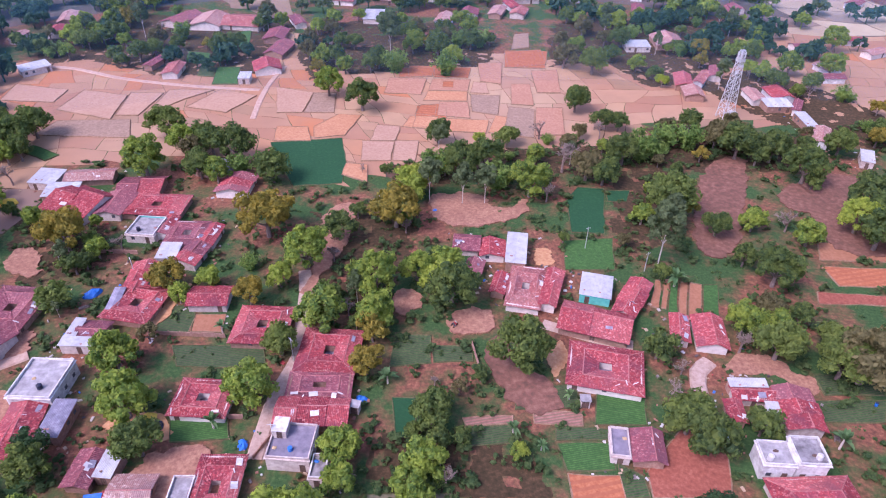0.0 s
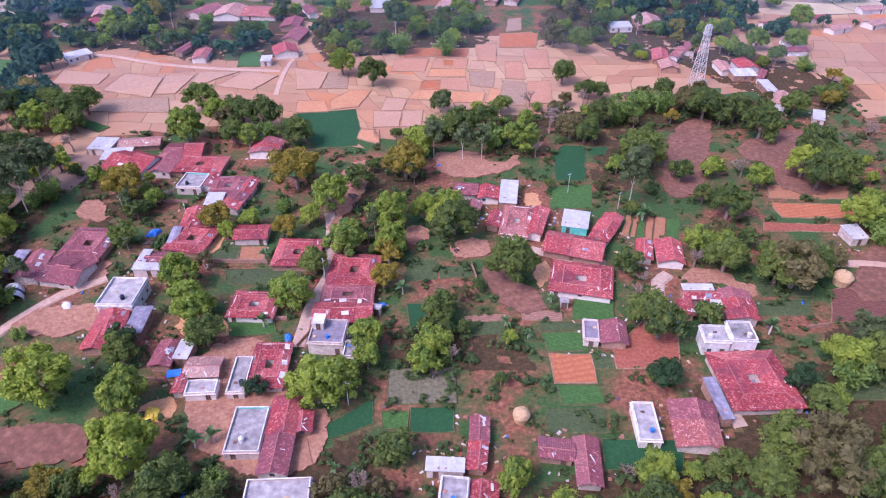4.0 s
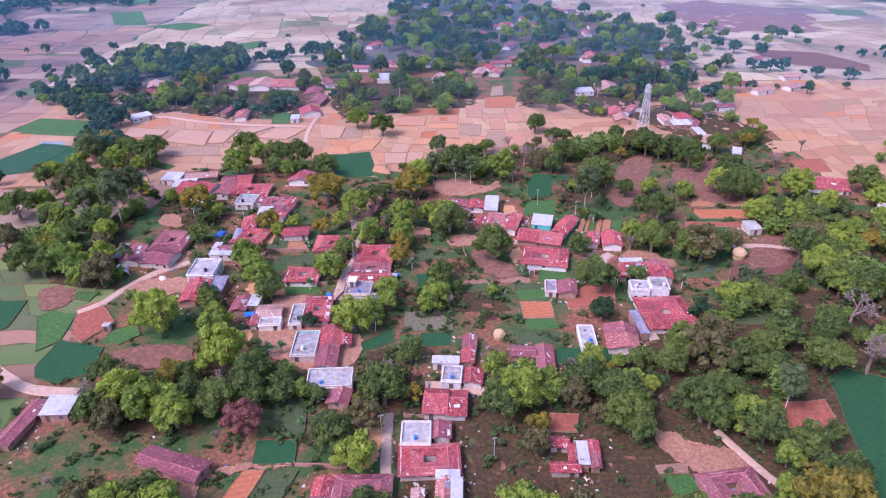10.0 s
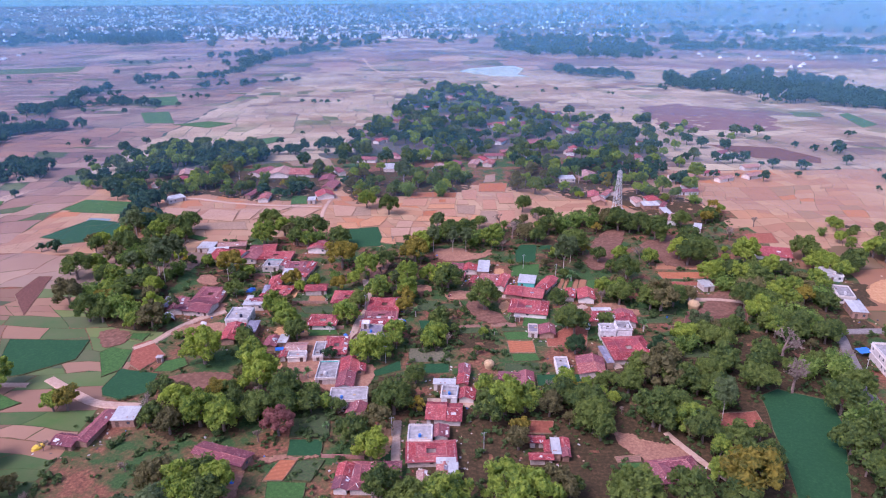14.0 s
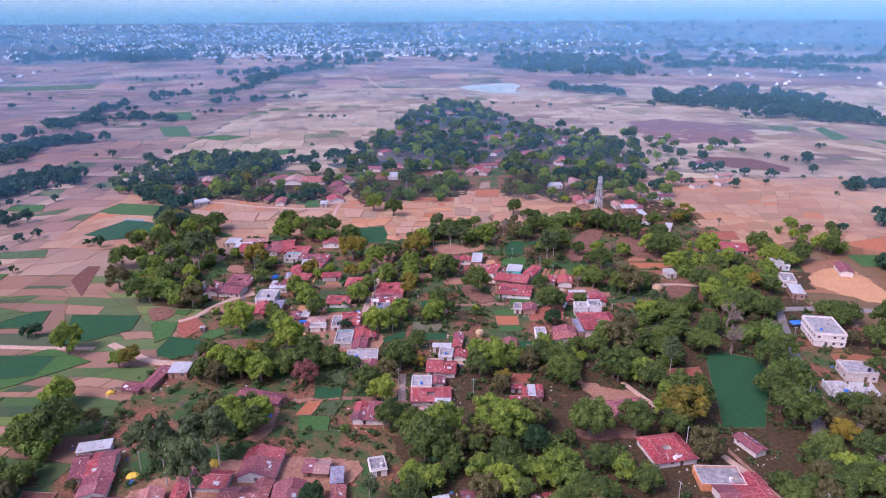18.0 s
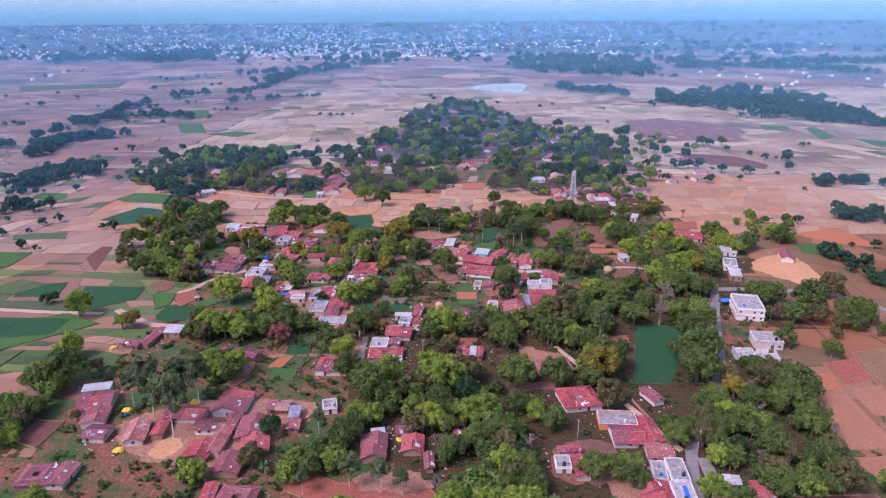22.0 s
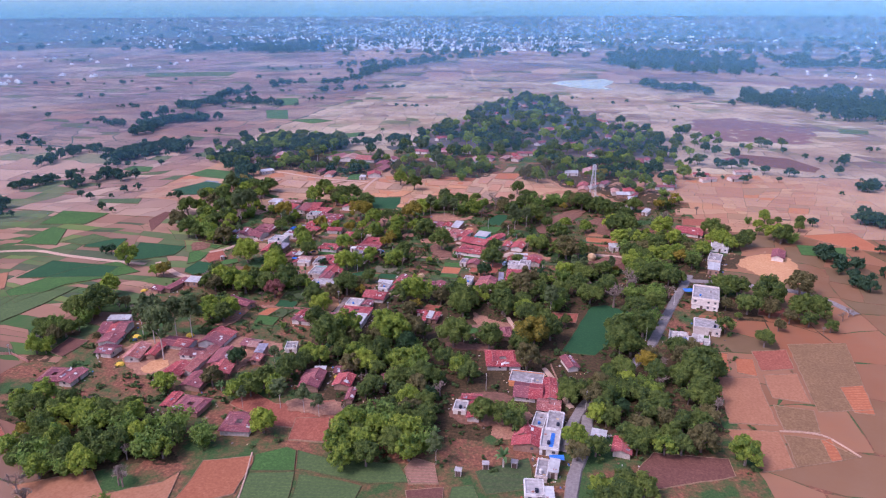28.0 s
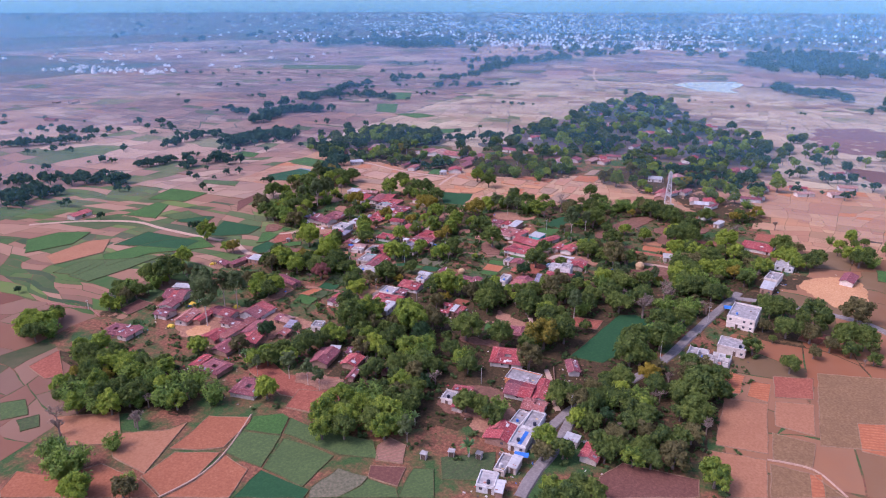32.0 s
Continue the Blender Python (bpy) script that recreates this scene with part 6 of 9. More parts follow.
sheet_shed(-104.5, -20.7, 9.7, 4.7, 14, 2.6, "zinc")
tile_house(-97.5, -68.1, 8.7, 9.1, 7, 2.1, True, "dark")
tile_house(-90.2, -67.5, 5.5, 9.6, -0, 2.1, False, "red")
tile_house(-36.0, -30.6, 7.4, 5.7, -3, 2.1, False, "pale")
sheet_shed(-29.6, -35.1, 3.9, 6.7, 5, 2.6, "dark")
tile_house(-28.5, -41.4, 4.2, 5.2, 5, 2.1, False, "worn")
flat_house(-18.8, -29.8, 4.6, 5.6, 14, 2.8, "cream")
tile_house(-102.8, 21.0, 4.1, 15.0, -7, 1.8, False, "dark")
tile_house(-108.3, 14.7, 6.9, 5.2, -11, 1.8, False, "dark")
tile_house(161.9, 159.1, 15.7, 13.6, -14, 1.8, False, "red")
flat_house(174.6, 131.2, 9.1, 9.4, -10, 3.2, "white")
flat_house(168.2, 108.9, 6.4, 11.5, -16, 3.6, "cream")
sheet_shed(165.2, 94.5, 6.0, 10.4, -12, 3.0, "zinc")
flat_house(154.1, 51.3, 11.4, 16.3, -10, 6.0, "cream")
flat_house(150.1, 21.3, 10.7, 8.8, -8, 3.8, "grey")
ruin(141.5, 10.1, 15.9, 7.6, -7, 2.8)
sheet_shed(-167.9, 260.0, 11.5, 7.2, 45, 2.6, "zinc")
roof_tarp(88.5, -73.6, 2.75, 7.4, 1.3, 86)
far_house(34, 362, 12.4, 5.8, 107)
far_house(42, 375, 13.5, 6.6, 5)
far_house(30, 729, 13.3, 7.5, -6)
far_house(37, 640, 9.3, 7.3, -7)
far_house(45, 611, 12.8, 7.2, 4)
far_house(54, 508, 12.8, 6.3, 92)
far_house(56, 390, 13.6, 6.1, 18)
far_house(73, 379, 10.5, 5.7, 16)
far_house(100, 359, 13.9, 6.1, 78)
far_house(110, 398, 9.2, 7.2, 85)
far_house(130, 559, 11.6, 6.8, 4)
far_house(146, 357, 13.2, 6.6, 84)
far_house(204, 123, 12.2, 6.1, 73)
far_house(-767, 428, 11.1, 5.9, 106)
far_house(-744, 438, 13.4, 7.5, 92)
far_house(-632, 315, 13.9, 6.9, 9)
far_house(-259, 47, 13.2, 6.8, 92)
tile_house(-129.8, 327.4, 12.1, 19.0, -23, 2.4, False, "red", True)
tile_house(-115.8, 325.1, 15.7, 19.2, -1, 2.4, False, "pale", True)
tile_house(-98.2, 325.8, 19.0, 18.4, -6, 2.4, False, "worn", True)
tile_house(-79.3, 306.5, 9.9, 15.2, -1, 2.4, False, "dark", True)
tile_house(-73.8, 288.2, 9.2, 17.1, -10, 2.4, False, "pale", True)
tile_house(-74.7, 267.0, 11.4, 11.9, 18, 2.4, False, "red", True)
sheet_shed(-80.7, 254.6, 4.8, 6.1, 3, 2.6, "zinc")
tile_house(-111.7, 261.5, 7.1, 13.1, 3, 2.4, False, "worn", True)
tile_house(-121.8, 270.3, 4.7, 14.2, -13, 2.4, False, "dark", True)
tile_house(-183.8, 325.5, 9.5, 16.5, 15, 2.4, False, "pale", True)
tile_house(-181.1, 306.3, 7.6, 12.5, 4, 2.4, False, "red", True)
tile_house(-194.0, 297.4, 5.0, 12.4, 3, 2.4, False, "pale", True)
tile_house(-73.6, 328.3, 6.3, 14.9, 25, 2.4, False, "worn", True)
sheet_shed(-36.6, 338.4, 10.7, 15.1, -1, 2.6, "zinc")
tile_house(-1.4, 336.9, 8.7, 14.5, -12, 2.4, False, "pale", True)
tile_house(11.5, 347.8, 8.7, 11.4, -5, 2.4, False, "red", True)
tile_house(25.5, 350.8, 7.4, 15.6, -15, 2.4, False, "pale", True)
tile_house(36.8, 350.3, 8.2, 13.0, -17, 2.4, False, "worn", True)
sheet_shed(86.8, 302.5, 11.3, 8.4, 3, 2.6, "zinc")
tile_house(102.8, 309.4, 14.1, 16.0, 1, 2.4, False, "pale", True)
tile_house(96.3, 260.7, 7.3, 14.2, -11, 2.4, False, "red", True)
tile_house(96.8, 248.4, 8.1, 10.2, -5, 2.4, False, "pale", True)
tile_house(105.3, 264.2, 4.5, 15.2, -31, 2.4, False, "worn", True)
tile_house(112.7, 270.7, 5.8, 13.0, -20, 2.4, False, "dark", True)
tile_house(120.4, 246.6, 6.5, 12.1, 3, 2.4, False, "pale", True)
tile_house(130.6, 249.1, 9.2, 11.5, 3, 2.4, False, "red", True)
sheet_shed(125.7, 238.5, 10.2, 7.4, 3, 2.6, "zinc")
tile_house(133.2, 237.3, 3.4, 12.2, -28, 2.4, False, "worn", True)
sheet_shed(130.7, 223.9, 4.5, 11.7, 3, 2.6, "zinc")
tile_house(131.0, 212.2, 5.9, 14.3, -27, 2.4, False, "pale", True)
sheet_shed(138.9, 196.1, 4.2, 8.3, -23, 2.6, "zinc")


# ---------------------------------------------------------------- trees
def leaf_quads(pts, nors, sizes, rng, long=1.0):
    """Bent leaf tufts, one at each point, facing roughly along its normal."""
    n = len(pts)
    jit = rng.normal(0, 0.55, (n, 3))
    nor = nors + jit
    nor /= np.linalg.norm(nor, axis=1, keepdims=True)
    ref = rng.normal(0, 1, (n, 3))
    a = np.cross(nor, ref)
    a /= np.linalg.norm(a, axis=1, keepdims=True) + 1e-9
    b = np.cross(nor, a)
    s = sizes[:, None]
    v = np.stack([pts - a * s * long, pts + b * s * 0.62 - nor * s * 0.2, pts + a * s * long, pts - b * s * 0.62 - nor * s * 0.2], 1)
    return v.reshape(-1, 3)


def crown_points(rng, clumps, leaves, leaf, shape):
    """Unit crown: sub-crowns spread over a dome, each a shell of leaf tufts."""
    rx, rz, low, spread = shape
    cs, rs = [], []
    for k in range(clumps):
        th, u = 2.399 * k + rng.uniform(-0.4, 0.4), (k + 0.5) / clumps
        cz = low + (1 - low) * u
        rad = math.sqrt(max(0.0, 1 - cz * cz)) if cz > 0 else 1.0
        q = rng.uniform(0.48, 0.92)
        cs.append((rad * q * rx * math.cos(th), rad * q * rx * math.sin(th), cz * q * rz))
        rs.append(spread * rng.uniform(0.6, 1.25))
    cs, rs = np.array(cs), np.array(rs)
    pts, nors = [], []
    for c, r in zip(cs, rs):
        d = rng.normal(0, 1, (leaves, 3))
        d[:, 2] += 0.35
        d /= np.linalg.norm(d, axis=1, keepdims=True)
        p = c + d * r * rng.uniform(0.8, 1.08, (leaves, 1)) * (1, 1, 0.85)
        far = np.linalg.norm(p[:, None] - cs[None], axis=2) / rs[None]
        ok = far.min(1) > 0.62
        pts.append(p[ok]), nors.append(d[ok])
    pts, nors = np.concatenate(pts), np.concatenate(nors)
    v = leaf_quads(pts, nors, leaf * rng.uniform(0.6, 1.35, len(pts)), rng)
    return v, cs, rs


def quad_mesh(name, v, material, extra=None):
    n = len(v) // 4
    faces = np.arange(4 * n).reshape(-1, 4).tolist()
    verts = v.tolist()
    if extra:
        k = len(verts)
        verts += extra[0]
        faces += [[k + i for i in f] for f in extra[1]]
    return mesh_of(name, verts, faces, material)


def core(cs, rs, scale=0.72):
    """Inner foliage of every sub-crown, so that the crown is dense."""
    s = Shape()
    for c, r in zip(cs, rs):
        q = r * scale
        top, bot = (c[0], c[1], c[2] + q), (c[0], c[1], c[2] - q * 0.8)
        ring = [(c[0] + q * math.cos(1.0472 * k), c[1] + q * math.sin(1.0472 * k), c[2]) for k in range(6)]
        s.add([top, bot] + ring, [(0, 2 + k, 2 + (k + 1) % 6) for k in range(6)] + [(1, 2 + (k + 1) % 6, 2 + k) for k in range(6)])
    return [list(p) for p in s.v], [list(f) for f in s.f]


def limbs(rng, height, r, reach, n, lean=0.0):
    """Trunk and main limbs, tapering."""
    s = Shape()
    fork = height * 0.5
    s.rod((0, 0, -0.1), (lean * 0.5, 0, fork * 0.55), r * 1.25, r, 7).rod((lean * 0.5, 0, fork * 0.55), (lean, 0, fork), r, r * 0.8, 7)
    for k in range(n):
        a = 2.4 * k + rng.uniform(-0.4, 0.4)
        q = rng.uniform(0.55, 1.0) * reach
        mid = (lean + 0.45 * q * math.cos(a), 0.45 * q * math.sin(a), fork + (height - fork) * rng.uniform(0.3, 0.5))
        s.rod((lean, 0, fork * 0.95), mid, r * 0.55, r * 0.35, 5)
        s.rod(mid, (lean + q * math.cos(a), q * math.sin(a), height * rng.uniform(0.75, 0.95)), r * 0.35, r * 0.12, 4)
    return s


def bare_branches(rng, levels=4):
    s = Shape()

    def grow(a, d, length, r, k):
        b = a + d * length
        s.rod(a, b, r, r * 0.66, 4 if k > 1 else 6)
        if k >= levels:
            return
        for _ in range(3 if k < 3 else 4):
            e = (d + Vector((rng.gauss(0, 0.55), rng.gauss(0, 0.55), rng.gauss(0.12, 0.35)))).normalized()
            grow(a.lerp(b, rng.uniform(0.55, 1.0)), e, length * rng.uniform(0.6, 0.82), r * 0.6, k + 1)

    grow(Vector((0, 0, -0.05)), Vector((0, 0, 1)), 0.7, 0.075, 0)
    return s


SHAPES = {  # sub-crowns, tufts, tuft size, (width, height, lowest, sub-crown radius), trunk height
    "mango": (24, 88, 0.088, (1.0, 0.90, -0.25, 0.34)),
    "light": (28, 76, 0.092, (1.0, 1.00, -0.35, 0.29)),
    "round": (16, 180, 0.066, (0.95, 0.95, -0.45, 0.40)),
    "yellow": (20, 110, 0.079, (1.0, 0.85, -0.20, 0.31)),
    "dry": (22, 84, 0.086, (0.95, 1.0, -0.35, 0.29)),
    "red": (20, 150, 0.070, (1.0, 0.85, -0.2, 0.30)),
    "euc": (20, 80, 0.095, (0.80, 1.45, -0.40, 0.30)),
}
VARIANTS, SMALL, LARGE = {}, {}, {}
for kind, (clumps, tufts, size, shape) in SHAPES.items():
    VARIANTS[kind] = []
    for k in range({"mango": 6, "light": 5, "euc": 3, "dry": 3}.get(kind, 2)):
        g = np.random.default_rng(100 + 13 * k + len(kind))
        v, cs, rs = crown_points(g, clumps, tufts, size, shape)
        crown_me = quad_mesh("crown", v, LEAF[kind], core(cs, rs))
        rr = random.Random(k + 40)
        trunk_me = limbs(rr, 1.9 if kind == "euc" else 1.0, 0.032 if kind == "euc" else 0.085, 0.6, 5 if kind != "euc" else 4).mesh("trunk", PALEBARK if kind == "euc" else BARK)
        VARIANTS[kind].append((crown_me, trunk_me))
        v, cs, rs = crown_points(g, clumps - 8, tufts // 2 + 10, size * 1.5, shape[:3] + (shape[3] * 1.15,))
        if kind in ("mango", "light") and k < 4:
            v, cs, rs = crown_points(g, clumps + 12, tufts + 4, size * 0.78, shape[:3] + (shape[3] * 0.80,))
            LARGE.setdefault(kind, []).append((quad_mesh("crown", v, LEAF[kind], core(cs, rs, 0.66)), trunk_me))
            v, cs, rs = crown_points(g, clumps - 8, tufts // 2 + 10, size * 1.5, shape[:3] + (shape[3] * 1.15,))
        SMALL.setdefault(kind, []).append((quad_mesh("crown", v, LEAF[kind], core(cs, rs)), trunk_me))

VARIANTS["bamboo"] = []
for k in range(3):
    g = np.random.default_rng(300 + k)
    stems, pts, nors = Shape(), [], []
    for j in range(34):
        a, out = g.uniform(0, 6.283), g.uniform(0.25, 1.0)
        base = Vector((0.18 * math.cos(a), 0.18 * math.sin(a), -0.03))
        tip_h = g.uniform(1.2, 1.95) - 0.25 * out
        prev = base
        for q in range(1, 5):
            f = q / 4
            p = Vector((base.x + out * f**2 * math.cos(a), base.y + out * f**2 * math.sin(a), tip_h * (f - 0.22 * f**3 * out)))
            stems.rod(prev, p, 0.014, 0.01, 3)
            n = 12 if q > 1 else 3
            c = np.array(p.lerp(prev, 0.5)) + g.normal(0, 0.10, (n, 3))
            pts.append(c), nors.append(np.tile((0.4 * math.cos(a), 0.4 * math.sin(a), 0.8), (n, 1)) + g.normal(0, 0.3, (n, 3)))
            prev = p
    pts, nors = np.concatenate(pts), np.concatenate(nors)
    v = leaf_quads(pts, nors, 0.085 * g.uniform(0.6, 1.3, len(pts)), g, 1.5)
    VARIANTS["bamboo"].append((quad_mesh("crown", v, LEAF["bamboo"]), stems.mesh("stem", SCRUB)))

VARIANTS["bare"] = []
for k in range(3):
    rr = random.Random(70 + k)
    s = bare_branches(rr, 4)
    g = np.random.default_rng(500 + k)
    ends = np.array(s.v)[g.integers(0, len(s.v), 420)]
    ends = ends[ends[:, 2] > 0.8] + g.normal(0, 0.04, (int((ends[:, 2] > 0.8).sum()), 3))
    v = leaf_quads(ends, np.tile((0, 0, 1.0), (len(ends), 1)), 0.05 * g.uniform(0.5, 1.3, len(ends)), g)
    VARIANTS["bare"].append((quad_mesh("crown", v, LEAF["bare"]), s.mesh("trunk", TWIG)))

VARIANTS["palm"] = []
for k in range(2):
    rr = random.Random(90 + k)
    s = Shape()
    for j in range(13):
        a, tilt = 2.4 * j + rr.uniform(-0.3, 0.3), rr.uniform(0.25, 1.15)
        side = Vector((-math.sin(a), math.cos(a), 0))
        prev = None
        for q in range(6):
            f = q / 5
            c = Vector((math.cos(a) * f * math.sin(tilt) * 1.1, math.sin(a) * f * math.sin(tilt) * 1.1, 1.0 + f * math.cos(tilt) * 1.1 - 0.75 * f * f * math.sin(tilt)))
            wdt = 0.17 * math.sin(math.pi * (0.12 + 0.85 * f))
            row = [c - side * wdt + Vector((0, 0, 0.05)), c, c + side * wdt + Vector((0, 0, 0.05))]
            if prev:
                s.add(prev + row, [(0, 1, 4, 3), (1, 2, 5, 4)])
            prev = row
    VARIANTS["palm"].append((s.mesh("crown", LEAF["palm"]), Shape().rod((0, 0, -0.05), (0, 0, 0.6), 0.09, 0.075, 7).rod((0, 0, 0.6), (0.02, 0, 1.05), 0.075, 0.06, 7).mesh("trunk", PALEBARK)))

NAMES = {"mango": ("mango_tree", "dense dark green mango tree", "tree"), "light": ("shade_tree", "leafy tree with fresh light green crown", "tree"), "round": ("round_tree", "small tree with compact round dark crown", "tree"),
         "bamboo": ("bamboo_clump", "feathery yellow-green bamboo clump", "bamboo"), "euc": ("eucalyptus_tree", "tall slender eucalyptus with pale trunk", "tree"), "bare": ("bare_tree", "nearly leafless pinkish grey tree", "tree"),
         "yellow": ("yellowing_tree", "tree with yellow and orange tinged crown", "tree"), "dry": ("thinning_tree", "thinning tree with olive brown crown", "tree"), "red": ("red_leaved_tree", "tree with reddish brown crown", "tree"), "palm": ("banana_plant", "banana plant with drooping broad leaves", "plant")}
tree_rng = random.Random(21)
tree_count = 0


def plant(kind, x, y, r):
    """A tree of crown radius r on the ground."""
    global tree_count
    tree_count += 1
    for hx, hy, w, d, c, s in HOUSE_BOXES:  # a stem keeps clear of walls
        u, v = (x - hx) * c + (y - hy) * s, (y - hy) * c - (x - hx) * s
        if abs(u) < w / 2 + 0.4 and abs(v) < d / 2 + 0.4:
            if w / 2 - abs(u) < d / 2 - abs(v):
                u = math.copysign(w / 2 + 0.5, u)
            else:
                v = math.copysign(d / 2 + 0.5, v)
            x, y = hx + u * c - v * s, hy + u * s + v * c
    pool = SMALL.get(kind, VARIANTS[kind]) if r < 3.8 else LARGE.get(kind, VARIANTS[kind]) if r > 5.6 else VARIANTS[kind]
    crown_me, trunk_me = pool[tree_count % len(pool)]
    name, label, cat = NAMES[kind]
    if kind not in ("palm", "bamboo"):
        label = ("large " if r > 6.5 else "small " if r < 3.6 else "") + label
    root = tagged(root_at(name, x, y, tree_rng.uniform(0, 360)), label, cat, group="village trees")
    stretch = tree_rng.uniform(0.92, 1.1)
    if kind in ("bamboo", "bare", "palm"):
        k = {"bamboo": 1.0, "bare": 0.92, "palm": 1.0}[kind]
        m = Matrix.Diagonal((r * k, r * k, r * k * stretch, 1))
        put_part("trunk" if kind != "bamboo" else "stem", trunk_me, root, m)
        put_part("crown", crown_me, root, m)
        return root
    mid = (2.2 if kind == "euc" else 0.86) * r + 0.9
    put_part("trunk", trunk_me, root, Matrix.Diagonal((r, r, mid, 1)) if kind != "euc" else Matrix.Diagonal((r, r, mid / 1.6, 1)))
    put_part("crown", crown_me, root, pose(0, 0, mid, 0, 0, tree_rng.uniform(0, 360)) @ Matrix.Diagonal((r, r * tree_rng.uniform(0.9, 1.08), r * stretch, 1)))
    return root


plant("mango", 17.0, 100.4, 6.8)
plant("mango", -79.2, 196.8, 4.6)
plant("light", -84.4, 192.8, 5.5)
plant("dry", -80.0, 187.9, 4.7)
plant("mango", -75.2, 192.0, 5.5)
plant("mango", -66.2, 188.0, 6.7)
plant("mango", -94.0, 203.5, 6.6)
plant("yellow", -47.1, 147.1, 7.2)
plant("light", -34.2, 133.5, 6.3)
plant("mango", -27.7, 145.8, 4.5)
plant("light", -27.2, 111.5, 5.3)
plant("mango", -54.7, 76.2, 4.3)
plant("mango", -72.3, 70.6, 3.9)
plant("mango", -34.4, 102.8, 3.9)
plant("yellow", -13.1, 153.1, 6.9)
plant("light", -0.3, 124.4, 4.6)
plant("light", 1.0, 132.3, 4.0)
plant("light", -6.3, 129.6, 4.1)
plant("mango", 2.3, 119.9, 6.5)
plant("mango", -1.4, 84.5, 4.3)
plant("mango", 48.1, 232.1, 5.2)
plant("mango", 47.8, 83.7, 4.8)
plant("mango", 47.1, 104.1, 3.6)
plant("light", 68.6, 112.6, 4.3)
plant("light", 73.6, 108.4, 4.7)
plant("dry", 75.0, 115.4, 4.4)
plant("mango", 73.0, 104.4, 5.4)
plant("mango", 64.3, 161.7, 7.2)
plant("mango", 82.5, 130.1, 5.8)
plant("mango", 77.8, 138.1, 3.2)
plant("mango", 86.2, 106.7, 3.7)
plant("dry", 91.5, 102.3, 4.8)
plant("mango", 122.0, 163.9, 7.2)
plant("mango", 112.9, 178.0, 2.6)
plant("mango", 74.7, 151.4, 3.8)
plant("mango", 4.8, 181.3, 6.1)
plant("mango", 12.7, 185.1, 6.2)
plant("dry", 43.9, 181.0, 5.2)
plant("mango", 57.3, 191.7, 5.8)
plant("mango", 95.9, 197.0, 7.0)
plant("mango", 106.6, 195.4, 6.0)
plant("mango", 111.3, 181.4, 6.6)
plant("mango", 131.1, 200.2, 5.2)
plant("dry", 91.0, 203.7, 5.7)
plant("light", -39.3, 125.8, 3.3)
plant("yellow", -45.0, 119.0, 3.9)
plant("mango", -89.5, 115.9, 3.6)
plant("mango", 48.7, 178.4, 4.8)
plant("mango", -30.9, 229.2, 6.2)
plant("dry", 49.9, 276.7, 5.7)
plant("mango", 60.8, 270.2, 5.9)
plant("mango", -52.2, 176.0, 5.6)
plant("light", -91.4, 177.7, 7.1)
plant("light", -37.5, 89.4, 5.0)
plant("light", -67.3, 97.2, 4.9)
plant("light", -60.4, 84.8, 5.4)
plant("light", -18.0, 76.1, 3.9)
plant("light", -17.2, 69.9, 3.1)
plant("light", -2.6, 73.2, 4.2)
plant("light", -4.8, 68.3, 3.7)
plant("light", -15.8, 123.6, 6.1)
plant("light", -14.7, 112.2, 4.8)
plant("light", 25.4, 170.7, 6.3)
plant("light", -9.3, 167.6, 5.4)
plant("light", -45.1, 241.6, 6.0)
plant("light", 85.8, 154.5, 3.7)
plant("light", 98.4, 147.8, 3.9)
plant("light", -56.2, 124.9, 3.0)
plant("light", 176.9, 303.4, 6.4)
plant("light", 161.6, 272.6, 5.7)
plant("light", 144.2, 272.9, 5.2)
plant("light", 130.9, 294.9, 3.8)
plant("mango", 134.6, 289.7, 4.3)
plant("light", 137.6, 295.6, 4.0)
plant("bamboo", 64.1, 194.5, 6.2)
plant("bamboo", 74.3, 205.2, 5.7)
plant("bamboo", 81.9, 203.5, 5.3)
plant("bamboo", -3.0, 180.7, 5.9)
plant("bamboo", 15.8, 175.3, 5.4)
plant("bamboo", -48.6, 132.7, 2.8)
plant("bamboo", -21.2, 267.9, 5.8)
plant("bamboo", -0.2, 266.0, 5.8)
plant("bamboo", 14.9, 301.2, 5.1)
plant("euc", 55.6, 137.3, 5.3)
plant("euc", 5.4, 165.6, 3.6)
plant("euc", -4.3, 167.2, 3.9)
plant("euc", 11.9, 165.9, 3.6)
plant("euc", 61.5, 151.5, 3.9)
plant("euc", -24.6, 283.6, 6.0)
plant("bare", 1.4, 71.2, 3.5)
plant("bare", 47.0, 92.0, 3.6)
plant("bare", 51.3, 99.5, 2.6)
plant("bare", 66.0, 106.3, 4.2)
plant("bare", 95.6, 154.6, 4.4)
plant("bare", 37.3, 186.1, 6.7)
plant("bare", 30.3, 167.9, 4.0)
plant("bare", 53.4, 209.9, 4.6)
plant("bare", -15.5, 71.8, 2.2)
plant("bare", -1.1, 94.8, 1.9)
plant("bare", -25.9, 182.9, 2.1)
plant("bare", -83.8, 139.5, 2.9)
plant("yellow", -97.2, 138.6, 6.5)
plant("yellow", -65.5, 123.8, 4.4)
plant("yellow", -15.7, 97.3, 3.8)
plant("palm", -10.9, 95.1, 2.5)
plant("palm", 48.9, -8.7, 2.6)
plant("mango", 84.3, -0.5, 5.2)
plant("light", 75.9, 6.4, 3.4)
plant("mango", 81.5, 9.0, 4.6)
plant("yellow", 77.2, -7.6, 3.6)
plant("mango", 63.0, 18.6, 4.4)
plant("dry", 71.5, 15.5, 3.2)
plant("mango", 44.6, 14.5, 4.2)
plant("mango", 94.7, 102.3, 4.8)
plant("mango", 87.6, 104.7, 4.2)
plant("dry", 102.0, 106.0, 3.6)
